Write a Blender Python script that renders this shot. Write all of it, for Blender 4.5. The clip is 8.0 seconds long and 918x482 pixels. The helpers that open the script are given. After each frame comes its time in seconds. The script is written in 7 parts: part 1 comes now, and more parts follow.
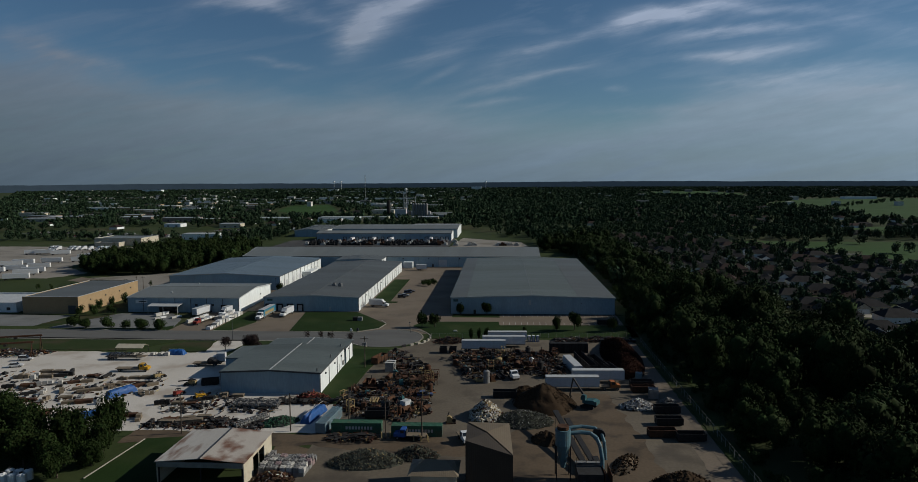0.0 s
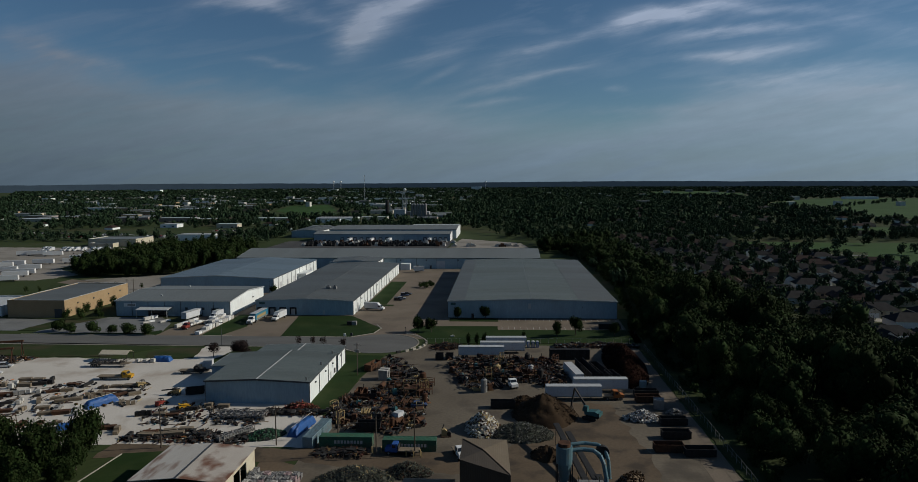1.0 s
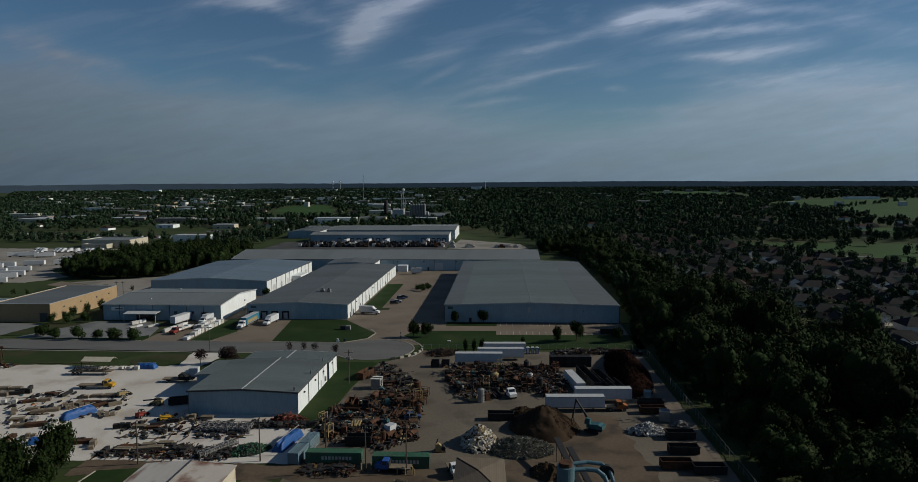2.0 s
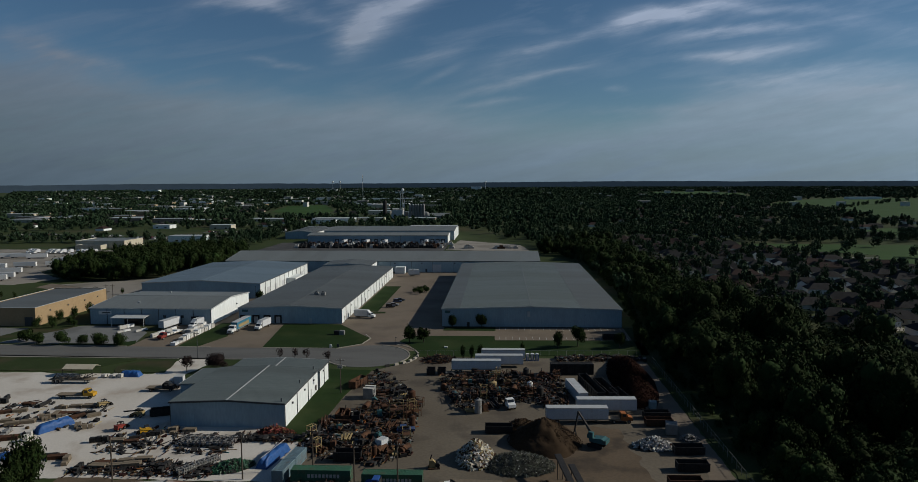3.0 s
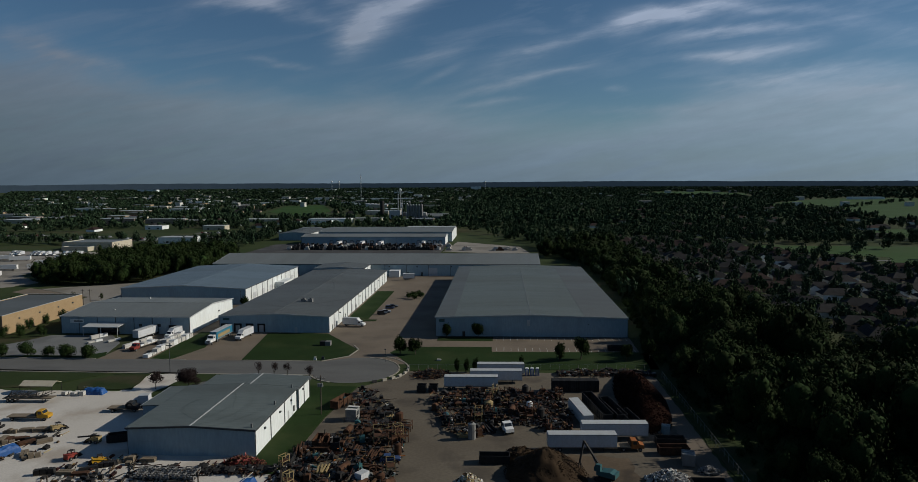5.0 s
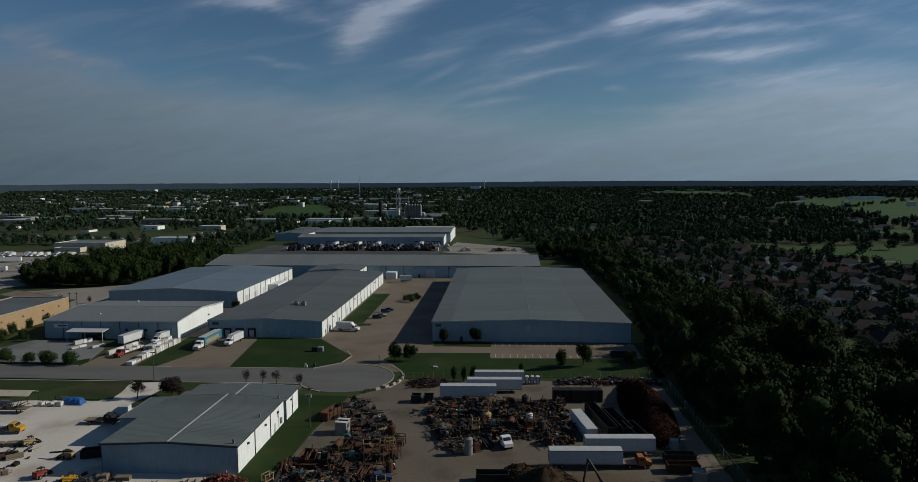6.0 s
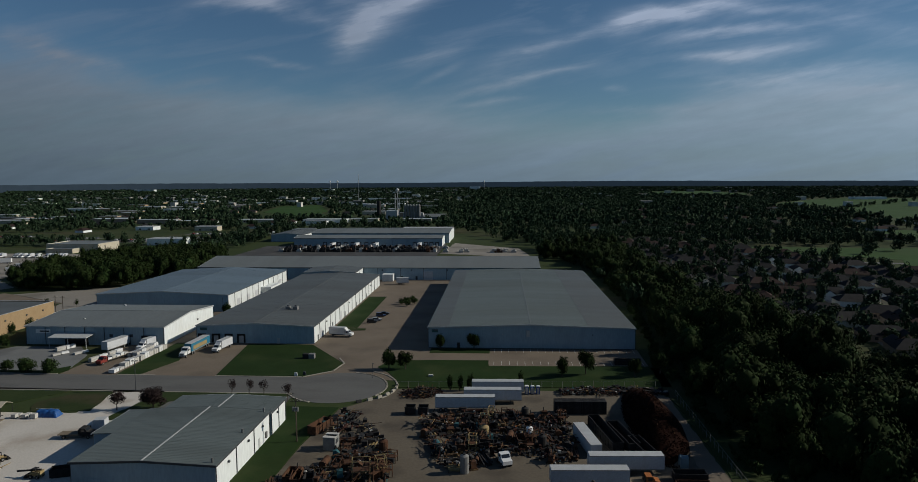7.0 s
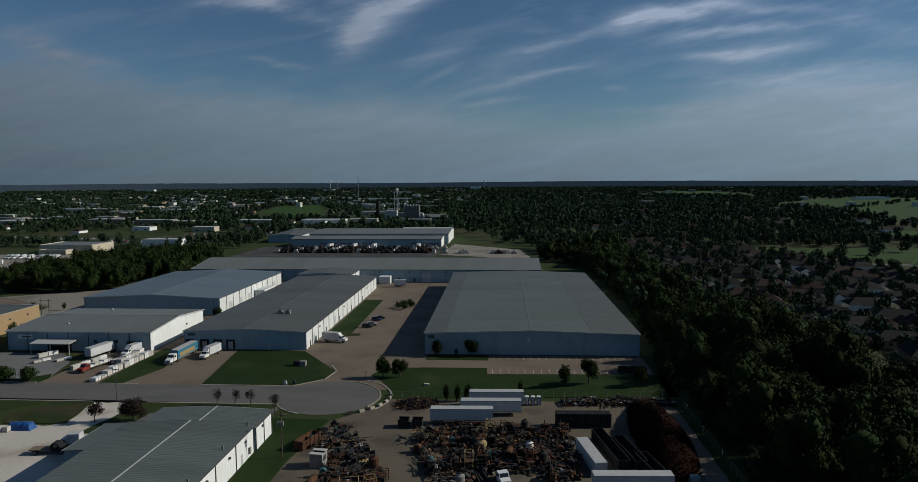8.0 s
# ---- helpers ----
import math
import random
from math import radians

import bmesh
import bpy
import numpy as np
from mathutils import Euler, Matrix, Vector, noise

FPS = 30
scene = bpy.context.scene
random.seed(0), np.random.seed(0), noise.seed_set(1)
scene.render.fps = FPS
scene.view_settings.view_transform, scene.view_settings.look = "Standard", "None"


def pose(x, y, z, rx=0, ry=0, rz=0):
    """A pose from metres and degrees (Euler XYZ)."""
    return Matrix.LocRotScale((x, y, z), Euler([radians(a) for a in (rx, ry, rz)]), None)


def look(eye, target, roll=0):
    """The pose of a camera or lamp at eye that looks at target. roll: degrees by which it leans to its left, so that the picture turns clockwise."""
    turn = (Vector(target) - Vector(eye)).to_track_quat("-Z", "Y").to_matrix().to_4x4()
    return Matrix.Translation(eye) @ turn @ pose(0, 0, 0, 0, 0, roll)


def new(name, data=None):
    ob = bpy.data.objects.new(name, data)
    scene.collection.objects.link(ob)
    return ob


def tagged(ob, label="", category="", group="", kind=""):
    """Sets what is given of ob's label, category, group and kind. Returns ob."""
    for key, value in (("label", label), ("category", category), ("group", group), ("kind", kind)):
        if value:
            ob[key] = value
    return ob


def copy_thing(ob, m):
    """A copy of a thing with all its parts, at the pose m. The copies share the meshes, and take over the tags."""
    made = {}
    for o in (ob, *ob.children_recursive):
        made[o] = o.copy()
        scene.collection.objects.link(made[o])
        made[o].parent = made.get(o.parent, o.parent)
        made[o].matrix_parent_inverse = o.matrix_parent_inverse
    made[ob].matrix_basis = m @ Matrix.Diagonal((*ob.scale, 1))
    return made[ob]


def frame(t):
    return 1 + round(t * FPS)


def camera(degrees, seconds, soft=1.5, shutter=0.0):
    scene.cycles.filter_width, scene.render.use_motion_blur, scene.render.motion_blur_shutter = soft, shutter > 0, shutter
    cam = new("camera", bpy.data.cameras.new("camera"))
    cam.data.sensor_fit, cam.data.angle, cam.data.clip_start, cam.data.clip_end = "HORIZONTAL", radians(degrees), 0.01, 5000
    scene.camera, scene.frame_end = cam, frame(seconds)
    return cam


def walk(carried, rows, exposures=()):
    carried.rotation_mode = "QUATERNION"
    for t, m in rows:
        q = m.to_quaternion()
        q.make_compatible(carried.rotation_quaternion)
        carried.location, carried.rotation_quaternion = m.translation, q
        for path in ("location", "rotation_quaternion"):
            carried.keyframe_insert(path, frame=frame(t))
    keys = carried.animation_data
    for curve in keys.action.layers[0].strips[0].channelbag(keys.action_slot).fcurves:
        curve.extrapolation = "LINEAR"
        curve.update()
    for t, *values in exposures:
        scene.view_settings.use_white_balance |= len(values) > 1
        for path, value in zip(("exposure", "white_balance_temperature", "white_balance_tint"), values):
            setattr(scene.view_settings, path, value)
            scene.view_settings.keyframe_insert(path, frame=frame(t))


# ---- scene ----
cam = camera(70, 8.0, soft=0.72)
EXPOSURE = -0.14
PATH = [
    (0, (-0.45, -0.981, 60.79), (-0.576, 1.007, 60.606), -0.33),
    (0.5, (-0.153, 3.337, 60.785), (-0.279, 5.325, 60.6), -0.33),
    (1, (0.122, 7.655, 60.786), (-0.004, 9.643, 60.602), -0.33),
    (1.5, (0.387, 11.978, 60.796), (0.262, 13.966, 60.612), -0.33),
    (3, (1.211, 24.918, 60.843), (1.085, 26.906, 60.659), -0.33),
    (3.5, (1.462, 29.189, 60.837), (1.337, 31.176, 60.652), -0.33),
    (4, (1.694, 33.484, 60.828), (1.569, 35.471, 60.643), -0.33),
    (4.5, (1.898, 37.868, 60.818), (1.772, 39.855, 60.634), -0.33),
    (6, (2.311, 51.361, 60.721), (2.187, 53.349, 60.536), -0.33),
    (6.5, (2.455, 56.0, 60.712), (2.331, 57.988, 60.528), -0.33),
    (7, (2.639, 60.655, 60.704), (2.516, 62.643, 60.519), -0.33),
    (7.5, (2.868, 65.29, 60.685), (2.745, 67.278, 60.499), -0.33),
    (8, (3.158, 69.885, 60.658), (3.033, 71.872, 60.473), -0.33),
]
walk(cam, [(t, look(eye, target, roll)) for t, eye, target, roll in PATH], [(0.0, EXPOSURE), (8.0, EXPOSURE)])

# ---- world, sun ----
SUN_DIR = Vector((14.4, 2.6, 7.8)).normalized()
SUN_ELEV = math.asin(SUN_DIR.z)
SUN_AZ = math.atan2(SUN_DIR.x, SUN_DIR.y)


def build_world():
    w = bpy.data.worlds.new("sky_world")
    w.use_nodes = True
    scene.world = w
    nt = w.node_tree
    nt.nodes.clear()
    N, Lk = nt.nodes, nt.links

    def val(op, a, b=None, clamp=False):
        n = N.new("ShaderNodeMath")
        n.operation, n.use_clamp = op, clamp
        for k, q in enumerate((a, b)):
            if q is None:
                continue
            if isinstance(q, (int, float)):
                n.inputs[k].default_value = q
            else:
                Lk.new(q, n.inputs[k])
        return n.outputs[0]

    def dot(a, v):
        n = N.new("ShaderNodeVectorMath")
        n.operation = "DOT_PRODUCT"
        Lk.new(a, n.inputs[0])
        n.inputs[1].default_value = v
        return n.outputs["Value"]

    tc = N.new("ShaderNodeTexCoord").outputs["Generated"]
    ahead = Vector((-0.0629, 0.994, -0.0922)).normalized()
    right = ahead.cross(Vector((0, 0, 1))).normalized()
    right = (right + Vector((0, 0, 1)) * -0.0058).normalized()
    up = right.cross(ahead)
    depth = val("MAXIMUM", dot(tc, ahead), 0.12)
    # tangent-plane coordinates of the sky, 1 unit = about 50 degrees
    U = val("DIVIDE", dot(tc, right), depth)
    V = val("DIVIDE", dot(tc, up), depth)

    def noise3(scale, su, sv, detail, rot=0.0, off=0.0, distort=0.0):
        c, s_ = math.cos(rot), math.sin(rot)
        a = val("ADD", val("MULTIPLY", U, c * su), val("MULTIPLY", V, s_ * su))
        b = val("ADD", val("MULTIPLY", U, -s_ * sv), val("MULTIPLY", V, c * sv))
        comb = N.new("ShaderNodeCombineXYZ")
        Lk.new(a, comb.inputs[0])
        Lk.new(b, comb.inputs[1])
        comb.inputs[2].default_value = off
        n = N.new("ShaderNodeTexNoise")
        n.inputs["Scale"].default_value = scale
        n.inputs["Detail"].default_value = detail
        n.inputs["Roughness"].default_value = 0.6
        n.inputs["Distortion"].default_value = distort
        Lk.new(comb.outputs[0], n.inputs["Vector"])
        return n.outputs["Fac"]

    warp = val("MULTIPLY", val("SUBTRACT", noise3(7.0, 1, 2.2, 6, 0.15, 3.0), 0.5), 0.034)
    Uw = val("ADD", U, val("MULTIPLY", warp, 1.6))
    Vw = val("ADD", V, warp)

    def streak(x0, y0, x1, y1, width, amount):
        """A soft band of cirrus between two points of the sky plane (thousandths)."""
        ax, ay, bx, by = [q / 1000.0 for q in (x0, y0, x1, y1)]
        cx, cy = (ax + bx) / 2, (ay + by) / 2
        ln = math.hypot(bx - ax, by - ay) / 2
        dx, dy = (bx - ax) / (2 * ln), (by - ay) / (2 * ln)
        u = val("SUBTRACT", Uw, cx)
        v = val("SUBTRACT", Vw, cy)
        along = val("DIVIDE", val("ADD", val("MULTIPLY", u, dx), val("MULTIPLY", v, dy)), ln)
        across = val("DIVIDE", val("ADD", val("MULTIPLY", u, -dy), val("MULTIPLY", v, dx)), width / 1000.0)
        q = val("ADD", val("POWER", val("ABSOLUTE", along), 3.0), val("MULTIPLY", across, across))
        return val("MULTIPLY", val("POWER", 2.718, val("MULTIPLY", q, -1.0)), amount)

    bands = [
        (-60, 395, -165, 296, 25, 0.6), (-115, 375, -182, 286, 17, 0.6), (-30, 390, -110, 352, 14, 0.45), (-150, 330, -180, 290, 22, 0.25), (-414, 363, -236, 372, 11, 0.55), (-316, 364, -191, 338, 11, 0.45),
        (-200, 363, -129, 350, 27, 0.3), (-316, 278, -222, 264, 5.4, 0.4), (238, 334, 416, 364, 13, 0.55), (229, 323, 309, 348, 18, 0.5),
        (282, 346, 372, 348, 11, 0.35), (-8, 218, 193, 268, 6.3, 0.5), (59, 280, 251, 328, 8, 0.45), (5, 247, 157, 298, 20, 0.26),
        (305, 305, 474, 332, 8, 0.6), (434, 322, 559, 334, 6.3, 0.28), (340, 278, 461, 284, 8, 0.6), (425, 286, 564, 305, 10, 0.42),
        (363, 236, 639, 270, 12, 0.4), (550, 218, 700, 241, 8, 0.4), (-84, 268, 14, 300, 10, 0.3), (-62, 237, 14, 275, 5.4, 0.35),
        (220, 229, 260, 233, 4.5, 0.35), (-13, 205, 113, 218, 4.5, 0.35), (568, 341, 729, 309, 20, 0.16), (175, 198, 354, 202, 7, 0.28),
        (-700, 314, -593, 283, 23, 0.35), (-647, 297, -468, 243, 12, 0.3), (-432, 237, -361, 246, 5.4, 0.3), (372, 357, 568, 350, 7, 0.2),
    ]
    total = None
    for b in bands:
        sk = streak(*b)
        total = sk if total is None else val("ADD", total, sk)
    wisps = noise3(4.5, 1.0, 6.5, 8, 0.2, 1.0, 0.4)
    fine = noise3(16.0, 1.0, 5.0, 6, 0.2, 7.0, 0.2)
    tex = val("ADD", val("MULTIPLY", val("SUBTRACT", wisps, 0.3, True), 2.7), val("MULTIPLY", val("SUBTRACT", fine, 0.25, True), 1.9))
    streaks = val("MULTIPLY", total, tex)
    thin = val("MULTIPLY", val("SUBTRACT", wisps, 0.50, True), 0.9, True)
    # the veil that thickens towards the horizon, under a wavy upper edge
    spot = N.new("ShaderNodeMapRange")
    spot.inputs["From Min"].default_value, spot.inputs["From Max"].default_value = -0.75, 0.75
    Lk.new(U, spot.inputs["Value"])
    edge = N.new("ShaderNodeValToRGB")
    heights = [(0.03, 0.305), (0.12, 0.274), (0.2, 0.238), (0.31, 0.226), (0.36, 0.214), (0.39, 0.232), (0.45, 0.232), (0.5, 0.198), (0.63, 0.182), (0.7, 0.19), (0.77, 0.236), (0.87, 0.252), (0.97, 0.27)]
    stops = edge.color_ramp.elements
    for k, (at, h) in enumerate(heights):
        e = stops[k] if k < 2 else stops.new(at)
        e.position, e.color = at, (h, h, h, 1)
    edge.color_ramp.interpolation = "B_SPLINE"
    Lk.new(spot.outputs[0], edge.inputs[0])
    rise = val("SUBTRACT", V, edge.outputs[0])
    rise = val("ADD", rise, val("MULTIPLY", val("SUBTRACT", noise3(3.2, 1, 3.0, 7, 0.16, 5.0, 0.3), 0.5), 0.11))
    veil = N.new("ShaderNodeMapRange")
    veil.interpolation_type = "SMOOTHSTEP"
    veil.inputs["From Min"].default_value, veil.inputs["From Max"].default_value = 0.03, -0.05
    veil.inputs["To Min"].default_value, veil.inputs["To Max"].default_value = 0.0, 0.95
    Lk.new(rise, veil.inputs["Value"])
    breaks = noise3(3.0, 1.0, 6.0, 6, 0.14, 11.0, 0.3)
    patch = N.new("ShaderNodeMapRange")
    patch.inputs["From Min"].default_value, patch.inputs["From Max"].default_value = 0.36, 0.56
    patch.inputs["To Min"].default_value, patch.inputs["To Max"].default_value = 0.86, 1.0
    Lk.new(breaks, patch.inputs["Value"])
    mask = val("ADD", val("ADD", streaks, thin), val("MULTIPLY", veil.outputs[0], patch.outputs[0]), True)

    sky = N.new("ShaderNodeTexSky")
    sky.sky_type, sky.sun_disc = "NISHITA", False
    sky.sun_elevation, sky.sun_rotation = SUN_ELEV, SUN_AZ
    sky.altitude, sky.air_density, sky.dust_density, sky.ozone_density = 300, 1.0, 0.6, 2.0
    tint = N.new("ShaderNodeMix")
    tint.data_type, tint.blend_type = "RGBA", "MULTIPLY"
    tint.inputs[0].default_value = 1.0
    Lk.new(sky.outputs[0], tint.inputs[6])
    tint.inputs[7].default_value = SKY_TINT
    # cloud colour: brighter on the sun's side, greyer and darker near the horizon
    low = N.new("ShaderNodeMapRange")
    low.inputs["From Min"].default_value, low.inputs["From Max"].default_value = 0.09, 0.34
    low.inputs["To Min"].default_value, low.inputs["To Max"].default_value = 0.0, 1.0
    Lk.new(V, low.inputs["Value"])
    ramp = N.new("ShaderNodeValToRGB")
    el = ramp.color_ramp.elements
    el[0].position, el[0].color = 0.0, CLOUD_LOW
    el[1].position, el[1].color = 1.0, CLOUD_HIGH
    mid = ramp.color_ramp.elements.new(0.45)
    mid.color = CLOUD_MID
    Lk.new(low.outputs[0], ramp.inputs[0])
    side = N.new("ShaderNodeMapRange")
    side.inputs["From Min"].default_value, side.inputs["From Max"].default_value = -0.75, 0.75
    side.inputs["To Min"].default_value, side.inputs["To Max"].default_value = 0.76, 1.78
    Lk.new(U, side.inputs["Value"])
    cl = N.new("ShaderNodeVectorMath")
    cl.operation = "SCALE"
    Lk.new(ramp.outputs[0], cl.inputs[0])
    mottled = val("MULTIPLY", side.outputs[0], val("ADD", 0.72, val("ADD", val("MULTIPLY", breaks, 0.34), val("MULTIPLY", fine, 0.22))))
    Lk.new(mottled, cl.inputs["Scale"])
    mix = N.new("ShaderNodeMix")
    mix.data_type = "RGBA"
    Lk.new(mask, mix.inputs[0])
    Lk.new(tint.outputs[2], mix.inputs[6])
    Lk.new(cl.outputs[0], mix.inputs[7])
    bg = N.new("ShaderNodeBackground")
    bg.inputs["Strength"].default_value = SKY_STRENGTH
    Lk.new(mix.outputs[2], bg.inputs["Color"])
    out = N.new("ShaderNodeOutputWorld")
    Lk.new(bg.outputs[0], out.inputs[0])


SKY_STRENGTH = 0.05
SKY_TINT = (0.65, 0.89, 1.06, 1)
CLOUD_LOW, CLOUD_MID, CLOUD_HIGH = (2.2, 3.15, 4.12, 1), (3.05, 4.1, 5.15, 1), (4.5, 5.5, 7.3, 1)
build_world()
sun_light = bpy.data.lights.new("sun", "SUN")
sun_light.energy, sun_light.angle, sun_light.color = 4.0, radians(0.53), (1.0, 0.955, 0.85)
sun = new("sun", sun_light)
sun.matrix_basis = look(SUN_DIR * 400, (0, 0, 0))

# ---- materials ----


def mat(name, base, second=None, rough=0.85, metal=0.0, scale=0.6, fine=9.0, contrast=0.5, bump=0.15,
        island=0.0, stains=None, stain_scale=0.12, stain_amount=0.5, stain_at=0.52, ribs=None, rib_pitch=0.3, spec=0.3, stretch=(1, 1, 1)):
    """A two-scale procedural surface: broad patches, fine grain, optional stains, and corrugation along an axis."""
    m = bpy.data.materials.new(name)
    m.use_nodes = True
    nt = m.node_tree
    N, Lk = nt.nodes, nt.links
    bs = N["Principled BSDF"]
    bs.inputs["Roughness"].default_value = rough
    bs.inputs["Metallic"].default_value = metal
    bs.inputs["Specular IOR Level"].default_value = spec
    if second is None:
        second = tuple(c * 0.72 for c in base)
    tc = N.new("ShaderNodeTexCoord")
    mp = N.new("ShaderNodeMapping")
    mp.inputs["Scale"].default_value = stretch
    Lk.new(tc.outputs["Object"], mp.inputs[0])

    def nz(sc, det):
        n = N.new("ShaderNodeTexNoise")
        n.inputs["Scale"].default_value, n.inputs["Detail"].default_value = sc, det
        Lk.new(mp.outputs[0], n.inputs["Vector"])
        return n.outputs["Fac"]

    def rng(src, a, b, c=0.0, d=1.0):
        n = N.new("ShaderNodeMapRange")
        for k, q in zip(("From Min", "From Max", "To Min", "To Max"), (a, b, c, d)):
            n.inputs[k].default_value = q
        Lk.new(src, n.inputs["Value"])
        return n.outputs[0]

    def mixc(f, a, b, mode="MIX"):
        n = N.new("ShaderNodeMix")
        n.data_type, n.blend_type = "RGBA", mode
        for k, q in ((0, f), (6, a), (7, b)):
            if isinstance(q, (int, float)):
                n.inputs[k].default_value = q
            elif isinstance(q, tuple):
                n.inputs[k].default_value = (*q[:3], 1)
            else:
                Lk.new(q, n.inputs[k])
        return n.outputs[2]

    broad = nz(scale, 5)
    grain = nz(fine, 3)
    col = mixc(rng(broad, 0.5 - 0.25 / max(contrast, 0.1) * 0.6, 0.5 + 0.25 / max(contrast, 0.1) * 0.6), base, second)
    col = mixc(rng(grain, 0.35, 0.7, 0.0, 0.35), col, tuple(c * 0.6 for c in second))
    if stains:
        col = mixc(rng(nz(stain_scale, 7), stain_at, stain_at + 0.13, 0.0, stain_amount), col, stains)
    if island:
        g = N.new("ShaderNodeNewGeometry")
        hs = N.new("ShaderNodeHueSaturation")
        Lk.new(rng(g.outputs["Random Per Island"], 0, 1, 1 - island, 1 + island), hs.inputs["Value"])
        Lk.new(rng(g.outputs["Random Per Island"], 0, 1, 0.5 - island * 0.06, 0.5 + island * 0.06), hs.inputs["Hue"])
        Lk.new(col, hs.inputs["Color"])
        col = hs.outputs[0]
    oi = N.new("ShaderNodeObjectInfo")
    col = mixc(1.0, col, rng(oi.outputs["Random"], 0, 1, 0.88, 1.0), "MULTIPLY")
    Lk.new(col, bs.inputs["Base Color"])
    Lk.new(rng(broad, 0.3, 0.7, max(rough - 0.08, 0.02), min(rough + 0.08, 1)), bs.inputs["Roughness"])
    height = grain
    strength = bump
    if ribs is not None:
        sp = N.new("ShaderNodeSeparateXYZ")
        Lk.new(tc.outputs["Object"], sp.inputs[0])
        mu = N.new("ShaderNodeMath")
        mu.operation = "MULTIPLY"
        Lk.new(sp.outputs[ribs], mu.inputs[0])
        mu.inputs[1].default_value = 2 * math.pi / rib_pitch
        si = N.new("ShaderNodeMath")
        si.operation = "SINE"
        Lk.new(mu.outputs[0], si.inputs[0])
        height = rng(si.outputs[0], 0.4, 1.0)
        strength = 0.22
    if strength:
        bp = N.new("ShaderNodeBump")
        bp.inputs["Strength"].default_value, bp.inputs["Distance"].default_value = strength, 0.05
        Lk.new(height, bp.inputs["Height"])
        Lk.new(bp.outputs[0], bs.inputs["Normal"])
    return m


M_GROUND = mat("meadow_ground", (0.045, 0.06, 0.02), (0.028, 0.042, 0.014), 0.95, scale=0.02, fine=0.6, stains=(0.075, 0.06, 0.035), stain_scale=0.008, stain_amount=0.5, spec=0.1)
M_LAWN = mat("mown_lawn", (0.020, 0.040, 0.009), (0.013, 0.028, 0.006), 0.95, scale=0.09, fine=3.0, stains=(0.042, 0.052, 0.018), stain_scale=0.07, stain_amount=0.4, spec=0.1)
M_ROUGH = mat("rough_grass", (0.036, 0.05, 0.016), (0.022, 0.036, 0.011), 0.95, scale=0.12, fine=2.0, stains=(0.065, 0.05, 0.03), stain_scale=0.07, stain_amount=0.6, spec=0.1)
M_FIELD = mat("far_field", (0.036, 0.078, 0.017), (0.027, 0.06, 0.014), 0.95, scale=0.012, fine=0.2, stains=(0.036, 0.062, 0.02), stain_scale=0.02, spec=0.1)
M_ROAD = mat("worn_asphalt_road", (0.135, 0.132, 0.122), (0.108, 0.106, 0.100), 0.9, scale=0.08, fine=3.0, stains=(0.075, 0.074, 0.07), stain_scale=0.1, stain_amount=0.45, stretch=(0.5, 1.6, 1))
M_LOT = mat("pale_grey_car_park", (0.175, 0.178, 0.172), (0.13, 0.132, 0.128), 0.9, scale=0.08, fine=3.0, stains=(0.075, 0.075, 0.073), stain_scale=0.07, stain_amount=0.6)
M_CONC = mat("tan_concrete", (0.178, 0.142, 0.104), (0.128, 0.10, 0.072), 0.9, scale=0.06, fine=2.0, stains=(0.088, 0.07, 0.052), stain_scale=0.07, stain_amount=0.55)
M_PAVE = mat("yard_concrete", (0.14, 0.116, 0.083), (0.088, 0.071, 0.051), 0.92, scale=0.05, fine=1.4, stains=(0.05, 0.04, 0.03), stain_scale=0.09, stain_amount=0.7)
M_COURT = mat("dark_oily_asphalt", (0.055, 0.053, 0.05), (0.036, 0.035, 0.034), 0.9, scale=0.06, fine=1.4, stains=(0.09, 0.085, 0.078), stain_scale=0.05, stain_amount=0.5)
M_TRUCKLOT = mat("dusty_gravel_lot", (0.27, 0.245, 0.21), (0.2, 0.18, 0.15), 0.95, scale=0.05, fine=1.6, stains=(0.12, 0.11, 0.085), stain_scale=0.05, stain_amount=0.6)
M_DIRT = mat("brown_dirt", (0.14, 0.10, 0.062), (0.08, 0.056, 0.034), 0.95, scale=0.07, fine=1.5, stains=(0.035, 0.026, 0.018), stain_scale=0.12, stain_amount=0.75)
M_GRAVEL = mat("pale_gravel", (0.62, 0.575, 0.515), (0.50, 0.46, 0.40), 0.95, scale=0.05, fine=2.5, stains=(0.29, 0.235, 0.18), stain_scale=0.07, stain_amount=0.6, bump=0.4)
M_KERB = mat("pale_concrete_kerb", (0.36, 0.33, 0.27), None, 0.9, scale=0.3)
M_LINE = mat("white_road_paint", (0.62, 0.60, 0.55), None, 0.8, scale=0.5)
# siding turned from the sun: cool shade mixed into the colour
M_WALL = mat("shade_tinted_metal_siding", (0.30, 0.40, 0.45), (0.265, 0.36, 0.405), 0.5, 0.0, scale=0.15, fine=2, stains=(0.19, 0.24, 0.26), stain_scale=0.2, stain_amount=0.3, spec=0.4, stretch=(1, 1, 0.25))
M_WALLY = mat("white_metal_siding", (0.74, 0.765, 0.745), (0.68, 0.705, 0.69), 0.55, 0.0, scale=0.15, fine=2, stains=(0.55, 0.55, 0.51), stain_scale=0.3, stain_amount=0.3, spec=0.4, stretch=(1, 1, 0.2))
